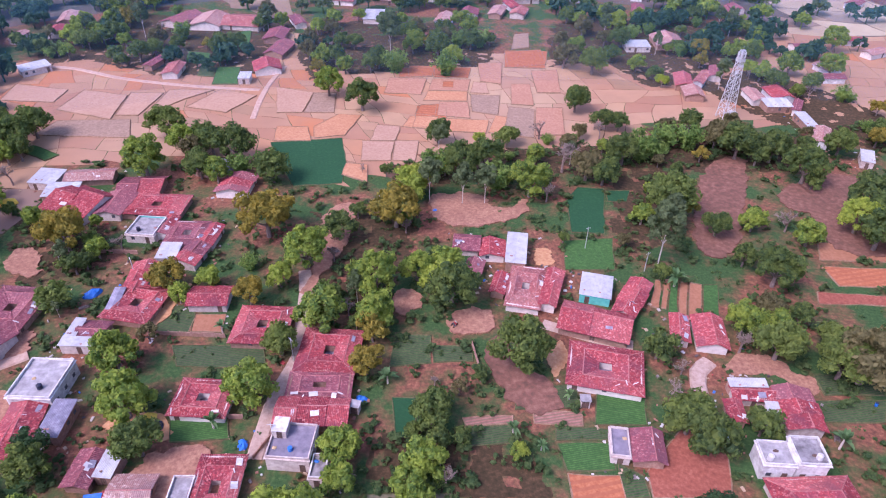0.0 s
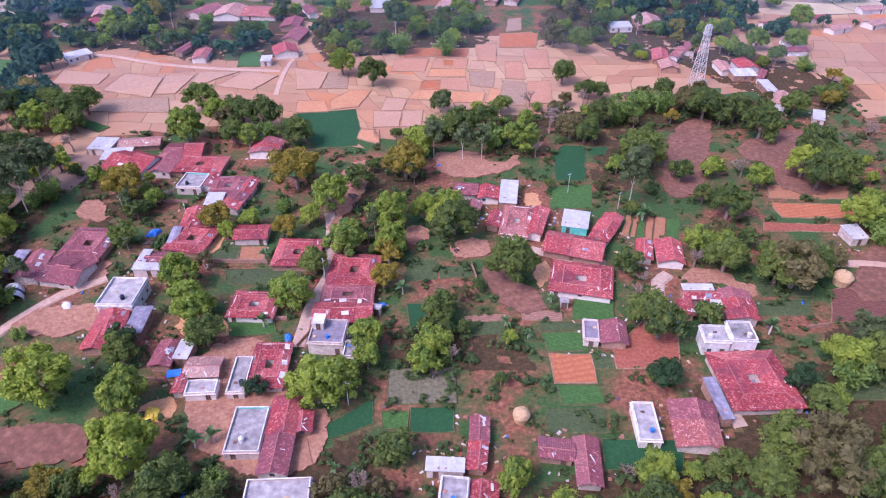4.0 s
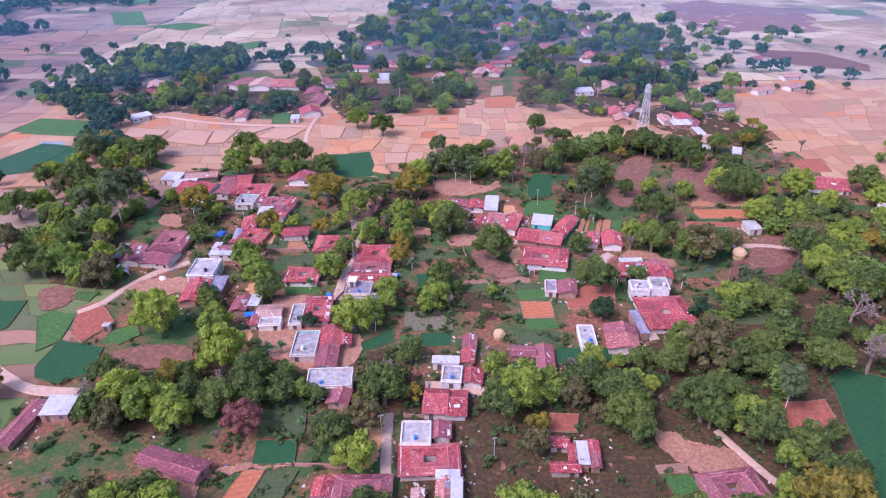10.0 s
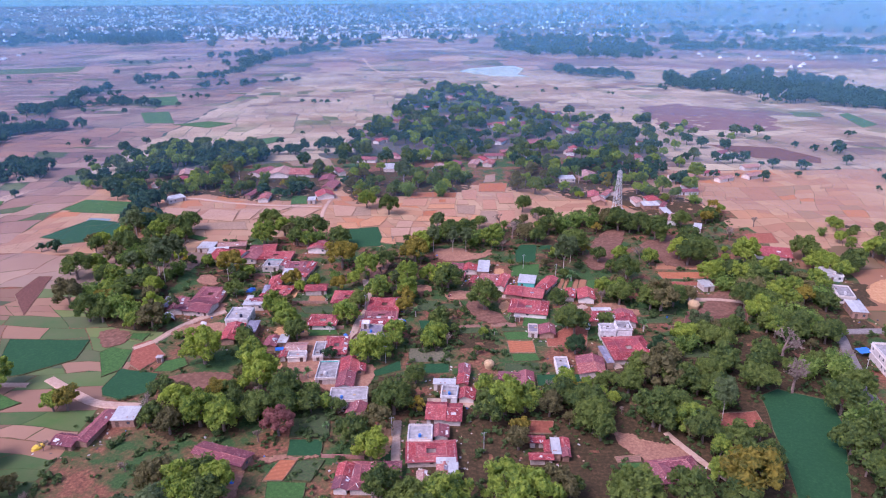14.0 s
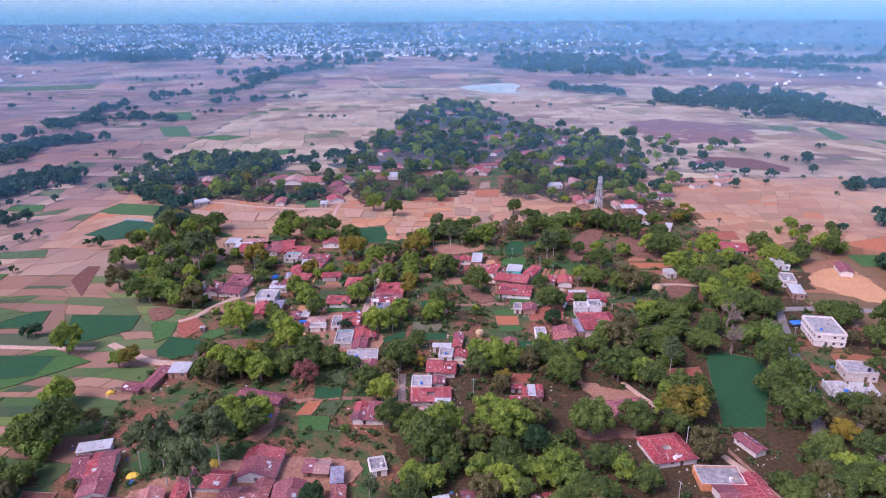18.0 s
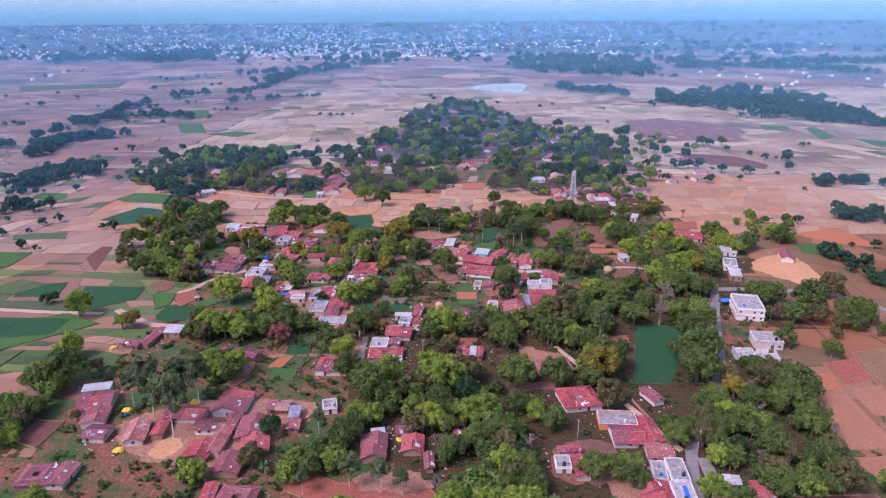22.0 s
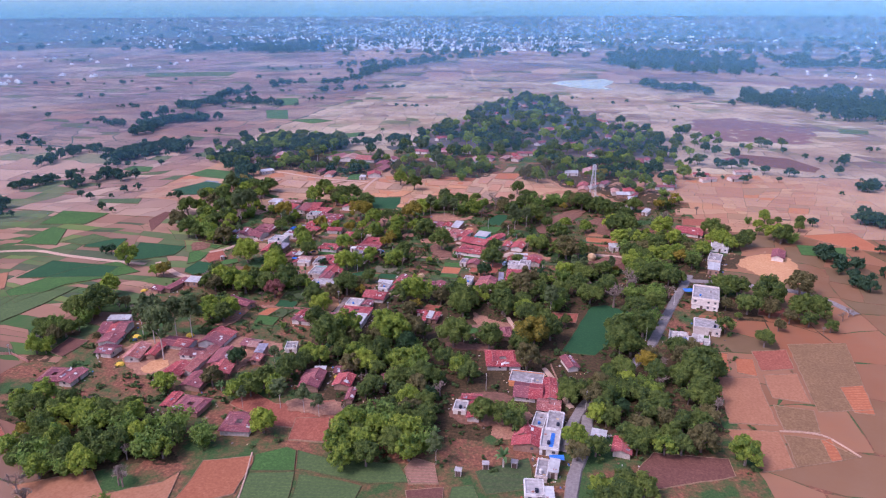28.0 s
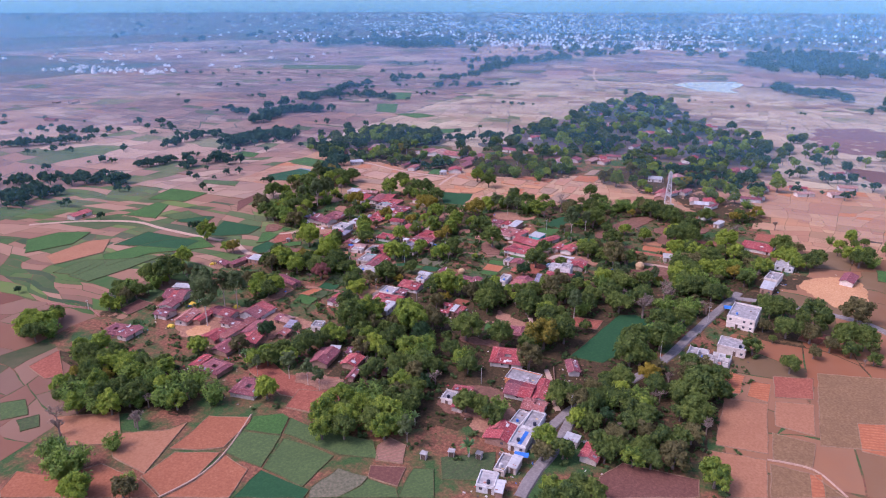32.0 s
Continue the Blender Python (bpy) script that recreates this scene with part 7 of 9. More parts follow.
plant("euc", 93.0, 76.0, 3.0)
plant("dry", 100.8, 75.6, 3.4)
plant("mango", 107.6, 77.0, 4.0)
plant("palm", 26.3, 91.8, 1.6)
plant("palm", 57.7, 129.1, 3.3)
plant("palm", 76.3, 80.9, 2.7)
plant("palm", 14.2, 82.7, 1.9)
plant("palm", 19.3, 79.2, 1.6)
plant("palm", -49.1, 109.1, 2.0)
plant("mango", -139.3, 191.8, 6.4)
plant("light", -148.2, 186.3, 6.0)
plant("mango", -137.4, 201.7, 5.6)
plant("dry", -112.4, 86.4, 6.0)
plant("mango", -56.4, 25.3, 4.9)
plant("mango", -49.1, 28.2, 4.7)
plant("mango", -41.8, 33.9, 3.2)
plant("mango", -15.5, 28.4, 6.1)
plant("mango", -9.3, 45.0, 3.5)
plant("dry", -19.9, 18.3, 5.0)
plant("mango", 14.0, 24.4, 5.2)
plant("mango", 36.3, 32.3, 4.8)
plant("mango", 42.4, 26.0, 5.7)
plant("mango", 43.3, 17.9, 5.7)
plant("mango", 59.1, 38.6, 4.3)
plant("dry", 70.0, 41.8, 7.6)
plant("mango", 65.1, 46.1, 5.2)
plant("mango", 75.4, 39.1, 5.4)
plant("mango", 87.0, 45.4, 4.7)
plant("mango", 94.2, 50.5, 5.5)
plant("mango", 61.8, 20.9, 6.5)
plant("dry", 88.1, 97.7, 7.2)
plant("mango", 84.2, 98.9, 5.7)
plant("light", 114.7, 154.4, 5.8)
plant("mango", 116.1, 146.4, 6.6)
plant("mango", 123.7, 148.9, 6.4)
plant("mango", 122.4, 156.7, 5.6)
plant("light", 118.4, 123.9, 6.0)
plant("bamboo", 121.4, 117.4, 5.1)
plant("light", 128.4, 121.2, 6.0)
plant("light", 124.2, 127.9, 5.0)
plant("mango", 86.5, 35.1, 4.8)
plant("dry", 31.9, 26.5, 4.2)
plant("mango", 49.5, 79.2, 5.5)
plant("mango", 62.0, 83.7, 3.0)
plant("mango", -143.3, 140.8, 5.7)
plant("mango", -129.8, 120.2, 5.9)
plant("round", -73.8, 75.2, 3.2)
plant("round", -40.0, 61.5, 2.4)
plant("round", 47.0, 64.3, 3.9)
plant("light", -83.5, 59.6, 7.4)
plant("light", -66.2, 57.3, 5.2)
plant("light", -59.8, 42.0, 7.2)
plant("light", -26.5, 59.7, 5.6)
plant("light", -22.5, 61.3, 4.8)
plant("light", -73.0, 23.1, 5.8)
plant("light", -65.2, 20.8, 5.5)
plant("light", -81.7, 29.1, 5.0)
plant("light", 18.4, 26.2, 6.7)
plant("light", 24.6, 28.7, 5.1)
plant("light", 13.1, 39.3, 3.3)
plant("mango", 71.0, 26.0, 4.6)
plant("mango", 76.5, 19.0, 3.8)
plant("light", 87.6, 69.6, 4.7)
plant("mango", 95.9, 69.6, 4.7)
plant("light", 143.7, 148.1, 6.9)
plant("euc", -130.7, 139.8, 5.2)
plant("euc", -123.5, 146.2, 4.9)
plant("euc", -108.2, 99.2, 2.6)
plant("bare", -58.2, 33.8, 4.1)
plant("bare", -15.3, 37.4, 4.9)
plant("bare", 54.2, 27.6, 1.6)
plant("bare", 149.8, 180.0, 5.6)
plant("bare", 172.1, 201.8, 4.6)
plant("red", -48.6, 18.3, 4.8)
plant("yellow", -8.5, 28.9, 2.7)
plant("yellow", -71.2, 35.6, 4.2)
plant("yellow", 21.9, 17.7, 2.7)
plant("palm", -43.4, 82.6, 2.4)
plant("palm", -35.1, 21.1, 1.5)
plant("palm", -49.0, 47.8, 2.5)
plant("palm", -48.7, 39.8, 2.4)
plant("palm", -45.6, 49.0, 2.3)
plant("palm", -20.8, 42.3, 1.5)
plant("palm", -21.6, 73.8, 2.0)
plant("light", -58.6, -6.5, 5.0)
plant("mango", -63.1, -3.3, 4.4)
plant("light", -67.5, -6.8, 5.2)
plant("light", -64.4, -12.3, 4.6)
plant("mango", -59.7, -11.1, 4.6)
plant("dry", -74.7, -5.6, 5.2)
plant("mango", -156.9, 166.1, 6.8)
plant("mango", -143.4, 157.3, 4.0)
plant("mango", -139.4, 152.5, 4.5)
plant("bamboo", -137.0, 158.5, 4.7)
plant("bamboo", -152.4, 117.9, 3.9)
plant("bamboo", -148.9, 112.0, 4.2)
plant("bamboo", -145.9, 118.2, 4.2)
plant("light", -139.2, 112.1, 4.0)
plant("mango", -136.7, 118.5, 4.0)
plant("light", -143.9, 117.6, 3.7)
plant("mango", -140.1, 93.1, 6.0)
plant("dry", -155.4, 107.8, 6.3)
plant("mango", -166.4, 135.8, 6.9)
plant("mango", -26.0, 12.5, 5.2)
plant("mango", -16.5, -8.6, 4.8)
plant("mango", -1.4, -10.8, 4.3)
plant("mango", -7.9, -13.0, 4.7)
plant("dry", 28.0, -10.7, 5.6)
plant("mango", 73.3, 12.9, 4.9)
plant("mango", 60.3, -13.5, 6.0)
plant("mango", 72.6, -14.0, 4.7)
plant("mango", 120.4, 26.0, 6.2)
plant("mango", 112.1, 6.6, 5.6)
plant("dry", 127.8, 104.7, 6.2)
plant("mango", 122.9, 99.5, 5.8)
plant("mango", 128.1, 93.5, 5.9)
plant("light", 133.8, 99.8, 5.1)
plant("light", 128.6, 89.7, 5.0)
plant("light", 122.3, 85.7, 5.6)
plant("mango", 126.1, 79.5, 4.9)
plant("bamboo", 132.6, 83.1, 5.8)
plant("mango", 137.8, 120.0, 5.1)
plant("bamboo", 133.8, 127.3, 5.2)
plant("mango", 126.9, 122.7, 6.2)
plant("mango", 131.1, 116.5, 5.0)
plant("dry", 20.6, 10.5, 3.6)
plant("light", 178.1, 138.2, 4.7)
plant("light", 176.5, 144.9, 4.5)
plant("light", 171.6, 139.7, 4.3)
plant("mango", 173.3, 150.7, 6.5)
plant("mango", 189.9, 139.0, 5.5)
plant("mango", -50.6, 36.7, 5.1)
plant("light", -20.5, 7.1, 4.7)
plant("light", 15.9, -11.0, 6.6)
plant("light", 71.7, -2.9, 3.1)
plant("mango", 100.8, 38.7, 5.5)
plant("mango", 133.9, 78.8, 4.1)
plant("bamboo", 140.2, 76.0, 4.0)
plant("bamboo", 138.9, 83.4, 4.5)
plant("light", 70.7, 18.3, 4.7)
plant("light", -121.2, 31.4, 3.3)
plant("bamboo", -132.8, 97.0, 6.5)
plant("bamboo", -124.0, 92.5, 5.1)
plant("bamboo", 130.4, 45.5, 5.0)
plant("bamboo", 155.4, 103.8, 5.4)
plant("euc", -125.0, 131.5, 5.3)
plant("euc", 83.2, 23.4, 4.1)
plant("bare", 111.6, 38.0, 8.5)
plant("bare", 118.8, 59.5, 8.2)
plant("bare", -113.6, 12.1, 2.4)
plant("bare", -53.8, 15.5, 2.8)
plant("yellow", -117.2, 32.1, 4.3)
plant("yellow", 77.8, -9.0, 7.5)
plant("mango", -118.1, -16.3, 8.1)
plant("mango", -125.4, -21.2, 5.9)
plant("dry", -118.5, -43.2, 3.9)
plant("mango", -118.2, -37.6, 4.1)
plant("mango", -123.1, -40.3, 4.0)
plant("light", -93.5, -88.0, 3.9)
plant("mango", -86.8, -91.5, 4.8)
plant("light", -87.6, -84.0, 4.8)
plant("mango", -77.3, -85.4, 3.9)
plant("bamboo", -82.9, -88.6, 3.7)
plant("mango", -76.7, -91.5, 3.9)
plant("light", -67.6, -87.4, 3.3)
plant("light", -72.9, -86.9, 3.2)
plant("light", -70.2, -91.6, 3.5)
plant("dry", -36.4, -61.4, 4.2)
plant("light", -23.5, -61.1, 3.4)
plant("light", -24.2, -66.8, 3.6)
plant("mango", -19.3, -65.0, 3.7)
plant("mango", -11.6, -54.9, 3.7)
plant("mango", -17.2, -58.8, 4.2)
plant("light", -11.5, -61.3, 3.6)
plant("mango", -10.0, -49.9, 5.1)
plant("light", -3.3, -38.6, 4.0)
plant("light", -8.8, -36.1, 3.8)
plant("mango", -7.7, -42.4, 3.9)
plant("light", 16.7, -41.4, 4.8)
plant("light", 11.5, -36.4, 5.0)
plant("dry", 10.1, -43.8, 4.7)
plant("mango", -4.9, -25.4, 7.2)
plant("mango", 18.5, -28.4, 4.5)
plant("mango", 17.2, -35.0, 4.3)
plant("bamboo", 23.4, -32.2, 3.7)
plant("light", 29.3, -36.9, 4.8)
plant("bamboo", 36.5, -38.9, 4.8)
plant("light", 34.8, -31.3, 4.1)
plant("mango", 42.2, -46.4, 4.5)
plant("mango", 35.4, -46.5, 3.9)
plant("dry", 39.3, -52.8, 4.3)
plant("mango", 33.0, -67.6, 3.8)
plant("mango", 39.9, -68.7, 3.8)
plant("light", 38.1, -62.9, 4.6)
plant("light", 40.9, -79.8, 4.4)
plant("mango", 46.0, -75.0, 4.2)
plant("mango", 39.5, -73.0, 4.3)
plant("mango", 45.6, -14.8, 7.0)
plant("dry", 76.6, -26.7, 5.5)
plant("mango", 70.5, -63.9, 3.8)
plant("mango", 75.4, -67.6, 3.8)
plant("bamboo", 76.1, -61.2, 4.4)
plant("mango", 64.4, -64.2, 4.7)
plant("mango", 98.3, -43.8, 3.8)
plant("mango", 92.3, -41.4, 3.5)
plant("mango", 93.1, -47.6, 4.0)
plant("mango", 105.6, -45.9, 4.3)
plant("bamboo", 110.8, -40.8, 4.1)
plant("dry", 103.9, -38.8, 4.4)
plant("light", 102.5, -56.7, 3.4)
plant("mango", 107.5, -56.4, 3.2)
plant("mango", 104.3, -52.2, 3.4)
plant("mango", 122.0, -39.0, 3.6)
plant("bamboo", 120.2, -32.9, 3.7)
plant("mango", 116.2, -37.6, 3.3)
plant("light", 122.1, -40.1, 3.6)
plant("mango", 118.3, -43.5, 3.4)
plant("mango", 123.1, -45.0, 3.5)
plant("mango", 139.2, -37.6, 5.2)
plant("mango", 140.7, -24.1, 7.8)
plant("mango", 102.1, -75.6, 3.7)
plant("light", 95.7, -73.1, 4.4)
plant("dry", 96.5, -79.5, 3.6)
plant("mango", 111.5, -67.0, 3.3)
plant("mango", 114.6, -72.5, 3.4)
plant("mango", 117.4, -67.6, 3.8)
plant("mango", 124.9, -65.5, 3.8)
plant("light", 123.0, -71.0, 3.5)
plant("mango", 128.2, -70.0, 3.8)
plant("mango", 135.9, -55.5, 3.5)
plant("mango", 130.1, -57.7, 4.0)
plant("bamboo", 134.5, -62.2, 3.7)
plant("dry", 134.5, -66.9, 5.2)
plant("mango", -73.9, 179.4, 4.6)
plant("light", -68.6, 174.6, 4.3)
plant("bamboo", -66.5, 181.0, 4.6)
plant("mango", 169.2, 69.4, 4.2)
plant("mango", 163.6, 66.9, 4.4)
plant("mango", 165.1, 60.8, 5.1)
plant("mango", 170.8, 63.5, 5.1)
plant("mango", 182.0, 51.9, 8.1)
plant("dry", 200.2, 69.0, 7.0)
plant("mango", 199.7, 42.3, 5.9)
plant("mango", 170.9, 42.2, 5.5)
plant("mango", 211.6, 148.3, 5.2)
plant("bamboo", 218.3, 151.2, 4.6)
plant("mango", 215.5, 157.1, 5.0)
plant("light", 209.6, 155.1, 5.3)
plant("mango", 184.8, 134.9, 4.5)
plant("light", 178.4, 136.8, 4.2)
plant("light", 179.9, 129.8, 4.2)
plant("dry", 180.0, 40.7, 4.9)
plant("mango", 170.8, 10.4, 4.0)
plant("mango", 157.5, 20.4, 3.7)
plant("round", -34.9, -45.1, 3.8)
plant("light", -50.0, -87.6, 4.0)
plant("mango", -54.8, -83.7, 3.3)
plant("mango", -55.3, -89.9, 3.4)
plant("light", 20.8, -16.5, 7.0)
plant("light", 0.2, -18.2, 7.4)
plant("light", 27.0, -78.9, 3.5)
plant("mango", 28.8, -84.7, 3.8)
plant("light", 32.8, -80.6, 4.3)
plant("mango", 45.0, -30.5, 4.1)
plant("light", 50.9, -34.6, 3.5)
plant("bamboo", 51.5, -28.0, 3.5)
plant("mango", 123.5, -50.0, 3.7)
plant("mango", 119.1, -53.2, 3.6)
plant("dry", 124.4, -56.0, 3.4)
plant("light", 146.7, -71.1, 4.7)
plant("light", -5.0, -84.5, 4.3)
plant("mango", 56.1, -39.9, 4.1)
plant("light", -51.4, -68.4, 3.7)
plant("mango", 112.5, -8.6, 7.1)
plant("light", 123.7, 75.2, 4.4)
plant("mango", 129.2, 71.9, 4.8)
plant("mango", 133.2, 77.5, 4.8)
plant("mango", 127.3, 80.2, 4.2)
plant("light", -128.8, 4.4, 5.5)
plant("light", -146.1, 42.8, 6.3)
plant("bamboo", 119.3, 14.7, 5.5)
plant("bamboo", -119.4, -24.0, 5.0)
plant("euc", -77.3, -35.7, 6.2)
plant("euc", -71.3, -29.0, 5.5)
plant("euc", -65.0, -27.6, 5.6)
plant("euc", -87.3, -29.1, 4.4)
plant("euc", 3.7, -71.2, 3.0)
plant("euc", 9.7, -72.6, 2.6)
plant("euc", -5.6, -70.0, 3.3)
plant("euc", -18.5, -72.6, 2.3)
plant("euc", -19.7, -43.8, 2.6)
plant("yellow", 121.6, -19.5, 4.4)
plant("yellow", -14.9, -56.9, 2.8)
plant("yellow", -15.2, 107.4, 3.7)
plant("palm", -31.7, -63.5, 2.4)
plant("palm", 51.5, -78.0, 2.8)
plant("mango", 33.4, -94.2, 4.6)
plant("light", 30.2, -88.5, 4.6)
plant("light", 24.4, -90.7, 5.5)
plant("light", 26.8, -97.2, 4.3)
plant("bamboo", -36.4, -100.8, 4.0)
plant("light", -29.9, -102.7, 3.9)
plant("mango", -30.8, -96.0, 3.8)
plant("bamboo", -38.0, -103.2, 3.7)
plant("light", -41.8, -97.2, 3.7)
plant("mango", -45.4, -103.1, 4.2)
plant("light", -22.0, -150.3, 4.5)
plant("mango", 39.5, -86.5, 4.5)
plant("light", 45.5, -89.0, 4.7)
plant("bamboo", 48.4, -83.7, 5.1)
plant("light", 42.9, -81.0, 5.2)
plant("dry", 40.2, -68.5, 4.4)
plant("mango", 46.8, -70.1, 4.2)
plant("mango", 44.8, -63.9, 4.1)
plant("mango", -54.8, -112.4, 5.0)
plant("light", -48.4, -114.3, 4.6)
plant("mango", -46.9, -108.0, 4.6)
plant("mango", -52.8, -106.4, 4.6)
plant("light", -60.5, -118.5, 3.9)
plant("bamboo", -54.4, -115.4, 4.5)
plant("dry", -60.2, -112.3, 3.6)
plant("mango", 109.4, -96.0, 4.3)
plant("mango", 115.1, -93.2, 4.1)
plant("mango", 110.0, -89.7, 3.5)
plant("light", 107.2, -94.3, 3.3)
plant("light", 102.4, -93.2, 3.0)
plant("mango", 104.2, -98.3, 3.3)
plant("light", -128.7, -85.9, 5.2)
plant("mango", -122.4, -87.9, 4.6)
plant("bamboo", -120.7, -82.0, 4.9)
plant("light", -126.6, -79.3, 4.7)
plant("dry", -10.7, -143.9, 3.6)
plant("mango", -70.8, -110.9, 3.9)
plant("light", -64.1, -106.9, 4.6)
plant("mango", -70.8, -103.3, 4.7)
plant("light", -63.8, -94.3, 3.6)
plant("light", -57.9, -94.3, 3.9)
plant("mango", -60.3, -89.3, 4.0)
plant("mango", 106.9, -31.6, 3.6)
plant("mango", 107.6, -38.5, 4.2)
plant("light", 113.0, -34.1, 3.6)
plant("dry", 116.3, -63.6, 4.4)
plant("mango", 193.1, 41.6, 6.6)
plant("mango", 136.0, -28.2, 5.6)
plant("mango", 112.0, -35.5, 3.3)
plant("mango", 112.6, -40.9, 3.6)
plant("light", 117.1, -37.1, 3.2)
plant("bamboo", -35.8, -144.7, 5.4)
plant("euc", -65.8, -47.1, 7.0)
plant("euc", 54.1, -89.2, 2.9)
plant("bare", -35.3, -116.5, 4.2)
plant("bare", -54.9, -129.7, 4.9)
plant("bare", 19.6, -72.6, 4.1)
plant("bare", 47.7, -52.2, 4.2)
plant("bare", 116.6, -53.7, 3.0)
plant("palm", -21.1, -93.1, 2.8)
plant("palm", 74.5, -86.5, 3.6)
plant("bamboo", -64.2, -115.5, 6.0)
plant("bamboo", -55.1, -114.0, 5.2)
plant("bamboo", -33.0, -102.1, 6.0)
plant("bamboo", -32.4, -90.3, 5.4)
plant("bamboo", -20.7, -94.7, 4.8)
plant("bamboo", -48.8, -94.5, 5.1)
plant("bamboo", -60.4, -94.4, 4.7)
plant("bamboo", -34.8, -140.5, 5.9)
plant("bamboo", -44.7, -139.8, 4.6)
plant("bamboo", -23.4, -147.3, 4.3)
plant("bamboo", -31.7, -128.0, 3.6)
plant("bamboo", -13.0, -139.8, 3.0)
plant("bamboo", 31.9, -75.5, 6.8)
plant("mango", -134.3, -83.3, 3.9)
plant("mango", -131.6, -77.7, 3.8)
plant("light", -137.3, -78.0, 4.0)
plant("mango", -133.4, -68.6, 3.2)
plant("dry", -134.7, -74.1, 3.3)
plant("light", -129.5, -71.9, 3.7)
plant("light", 23.2, -80.3, 5.2)
plant("bare", -62.6, -124.7, 4.6)
plant("bare", -33.7, -116.9, 4.2)
plant("bare", -40.4, -105.6, 3.6)
plant("mango", 128.9, 33.8, 5.8)
plant("mango", 122.4, 8.9, 6.2)
plant("mango", 116.6, -8.1, 5.5)
plant("mango", 112.3, -26.8, 4.7)
plant("bamboo", 132.3, 50.1, 5.1)
plant("bamboo", 126.4, 23.5, 5.2)


SPOTS = [(o.location.x, o.location.y) for o in scene.objects if o.parent is None and o.get("group") == "village trees"]


floor_count = 0
# Dark brown tones that stand in for the shade under trees.
GROVE_SHADE = soil_material("grove_shade_floor", (0.069, 0.043, 0.020), (0.028, 0.024, 0.010), (0.148, 0.079, 0.041), grain=0.9)


def shade_floor(poly, keep=-0.34):
    """Dark floor of a grove, its shade put into the colour, with a ragged rim."""
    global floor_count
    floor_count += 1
    me = ragged("grove_shade_floor", poly, GROVE_SHADE, 0.012 + 0.003 * floor_count, 1.0, keep)
    tagged(new("ground_litter", me), "dark sheet under the grove with shade in its colour", "ground", kind="structure")


MIXED = ("mango",) * 6 + ("light",) * 5 + ("dry",) * 4 + ("euc", "yellow", "bare", "bare", "bamboo", "bamboo")
# Darker leaf kinds put the dim south-east's lens falloff into tree colour.
SHADY = ("mango",) * 8 + ("dry",) * 3 + ("bare", "bare", "round", "bamboo")
FEATHERY = ("bamboo",) * 6 + ("light",) * 4 + ("mango",) * 3 + ("bare", "yellow")


def grove(count, r0, r1, poly, litter=True, kinds=MIXED):
    """More trees of mixed kinds within a grove, clear of houses, roads and crops."""
    xs, ys = [p[0] for p in poly], [p[1] for p in poly]
    # litter lays the dark sheet that holds the grove's shade
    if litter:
        shade_floor(poly)
    made = tries = 0
    while made < count and tries < count * 12:
        tries += 1
        x, y, r = tree_rng.uniform(min(xs), max(xs)), tree_rng.uniform(min(ys), max(ys)), tree_rng.uniform(r0, r1)
        if not inside(x, y, poly) or blocked(x, y, 0.8) or any((x - a) ** 2 + (y - b) ** 2 < (0.9 * r) ** 2 for a, b in SPOTS):
            continue
        made += 1
        SPOTS.append((x, y))
        plant(tree_rng.choice(kinds), x, y, r)


grove(20, 2.5, 5, [(53, 65), (117, 79), (161, 79), (143, 49), (109, 43), (96, 31), (84, 29), (43, 16)], kinds=SHADY)
grove(22, 2.5, 4.6, [(111, -1), (132, 4), (151, -12), (141, -58), (116, -67), (98, -63)], kinds=SHADY)
grove(28, 2.2, 4.6, [(-18, -12), (33, -6), (62, -10), (47, -45), (45, -78), (20, -79), (0, -34)], kinds=SHADY)
grove(58, 2.8, 5.2, [(-183, 182), (-170, 222), (-136, 195), (-120, 141), (-118, 110), (-104, 80), (-119, 78), (-131, 84), (-150, 120)])
grove(20, 2.4, 4.4, [(-108, -89), (-48, -78), (-24, -102), (-66, -120)], kinds=FEATHERY)
grove(30, 2.0, 4.4, [(-9, 210), (55, 217), (95, 224), (125, 212), (116, 191), (53, 185), (-8, 175)])
grove(12, 2.4, 4.6, [(-97, 38), (-67, 37), (-60, 18), (-85, 18)])
grove(12, 2, 4, [(-145, 2), (-108, -6), (-91, -38), (-128, -24)])
grove(16, 2.4, 4.8, [(142, 142), (167, 135), (159, 79), (119, 79)])
grove(11, 1.8, 3.6, [(-36, 158), (-7, 160), (-11, 116), (-29, 115)])
grove(8, 1.6, 3.4, [(52, 192), (80, 198), (70, 160), (56, 145), (47, 142)])
grove(6, 1.4, 2.6, [(-15, 83), (9, 82), (19, 76), (18, 69), (-13, 68)])
grove(10, 1.6, 3.2, [(-122, 155), (-95, 151), (-84, 133), (-103, 121)])
grove(14, 1.6, 3.4, [(197, 209), (248, 197), (224, 151), (178, 149)])
grove(12, 1.6, 3.4, [(156, 58), (218, 49), (203, 21), (162, 30)])
grove(14, 2, 4, [(-138, -29), (-115, -31), (-112, -58), (-120, -58)])
grove(10, 1.6, 3.2, [(90, 82), (116, 82), (110, 72), (86, 72)])
grove(10, 2, 4, [(33, 43), (57, 45), (49, 22), (33, 22)])
grove(9, 2, 3.6, [(-52, 34), (-16, 52), (-8, 33), (-20, 26), (-47, 30)])
grove(8, 2.4, 4.6, [(142, 124), (188, 123), (156, 70), (131, 71)])
grove(36, 2.8, 5, [(-53, 250), (-39, 262), (-17, 273), (17, 278), (26, 312), (2, 334), (-27, 340), (-65, 330), (-66, 285)])
grove(40, 2.6, 5, [(-172, 262), (-157, 275), (-118, 258), (-80, 262), (-72, 335), (-143, 340), (-190, 320)])
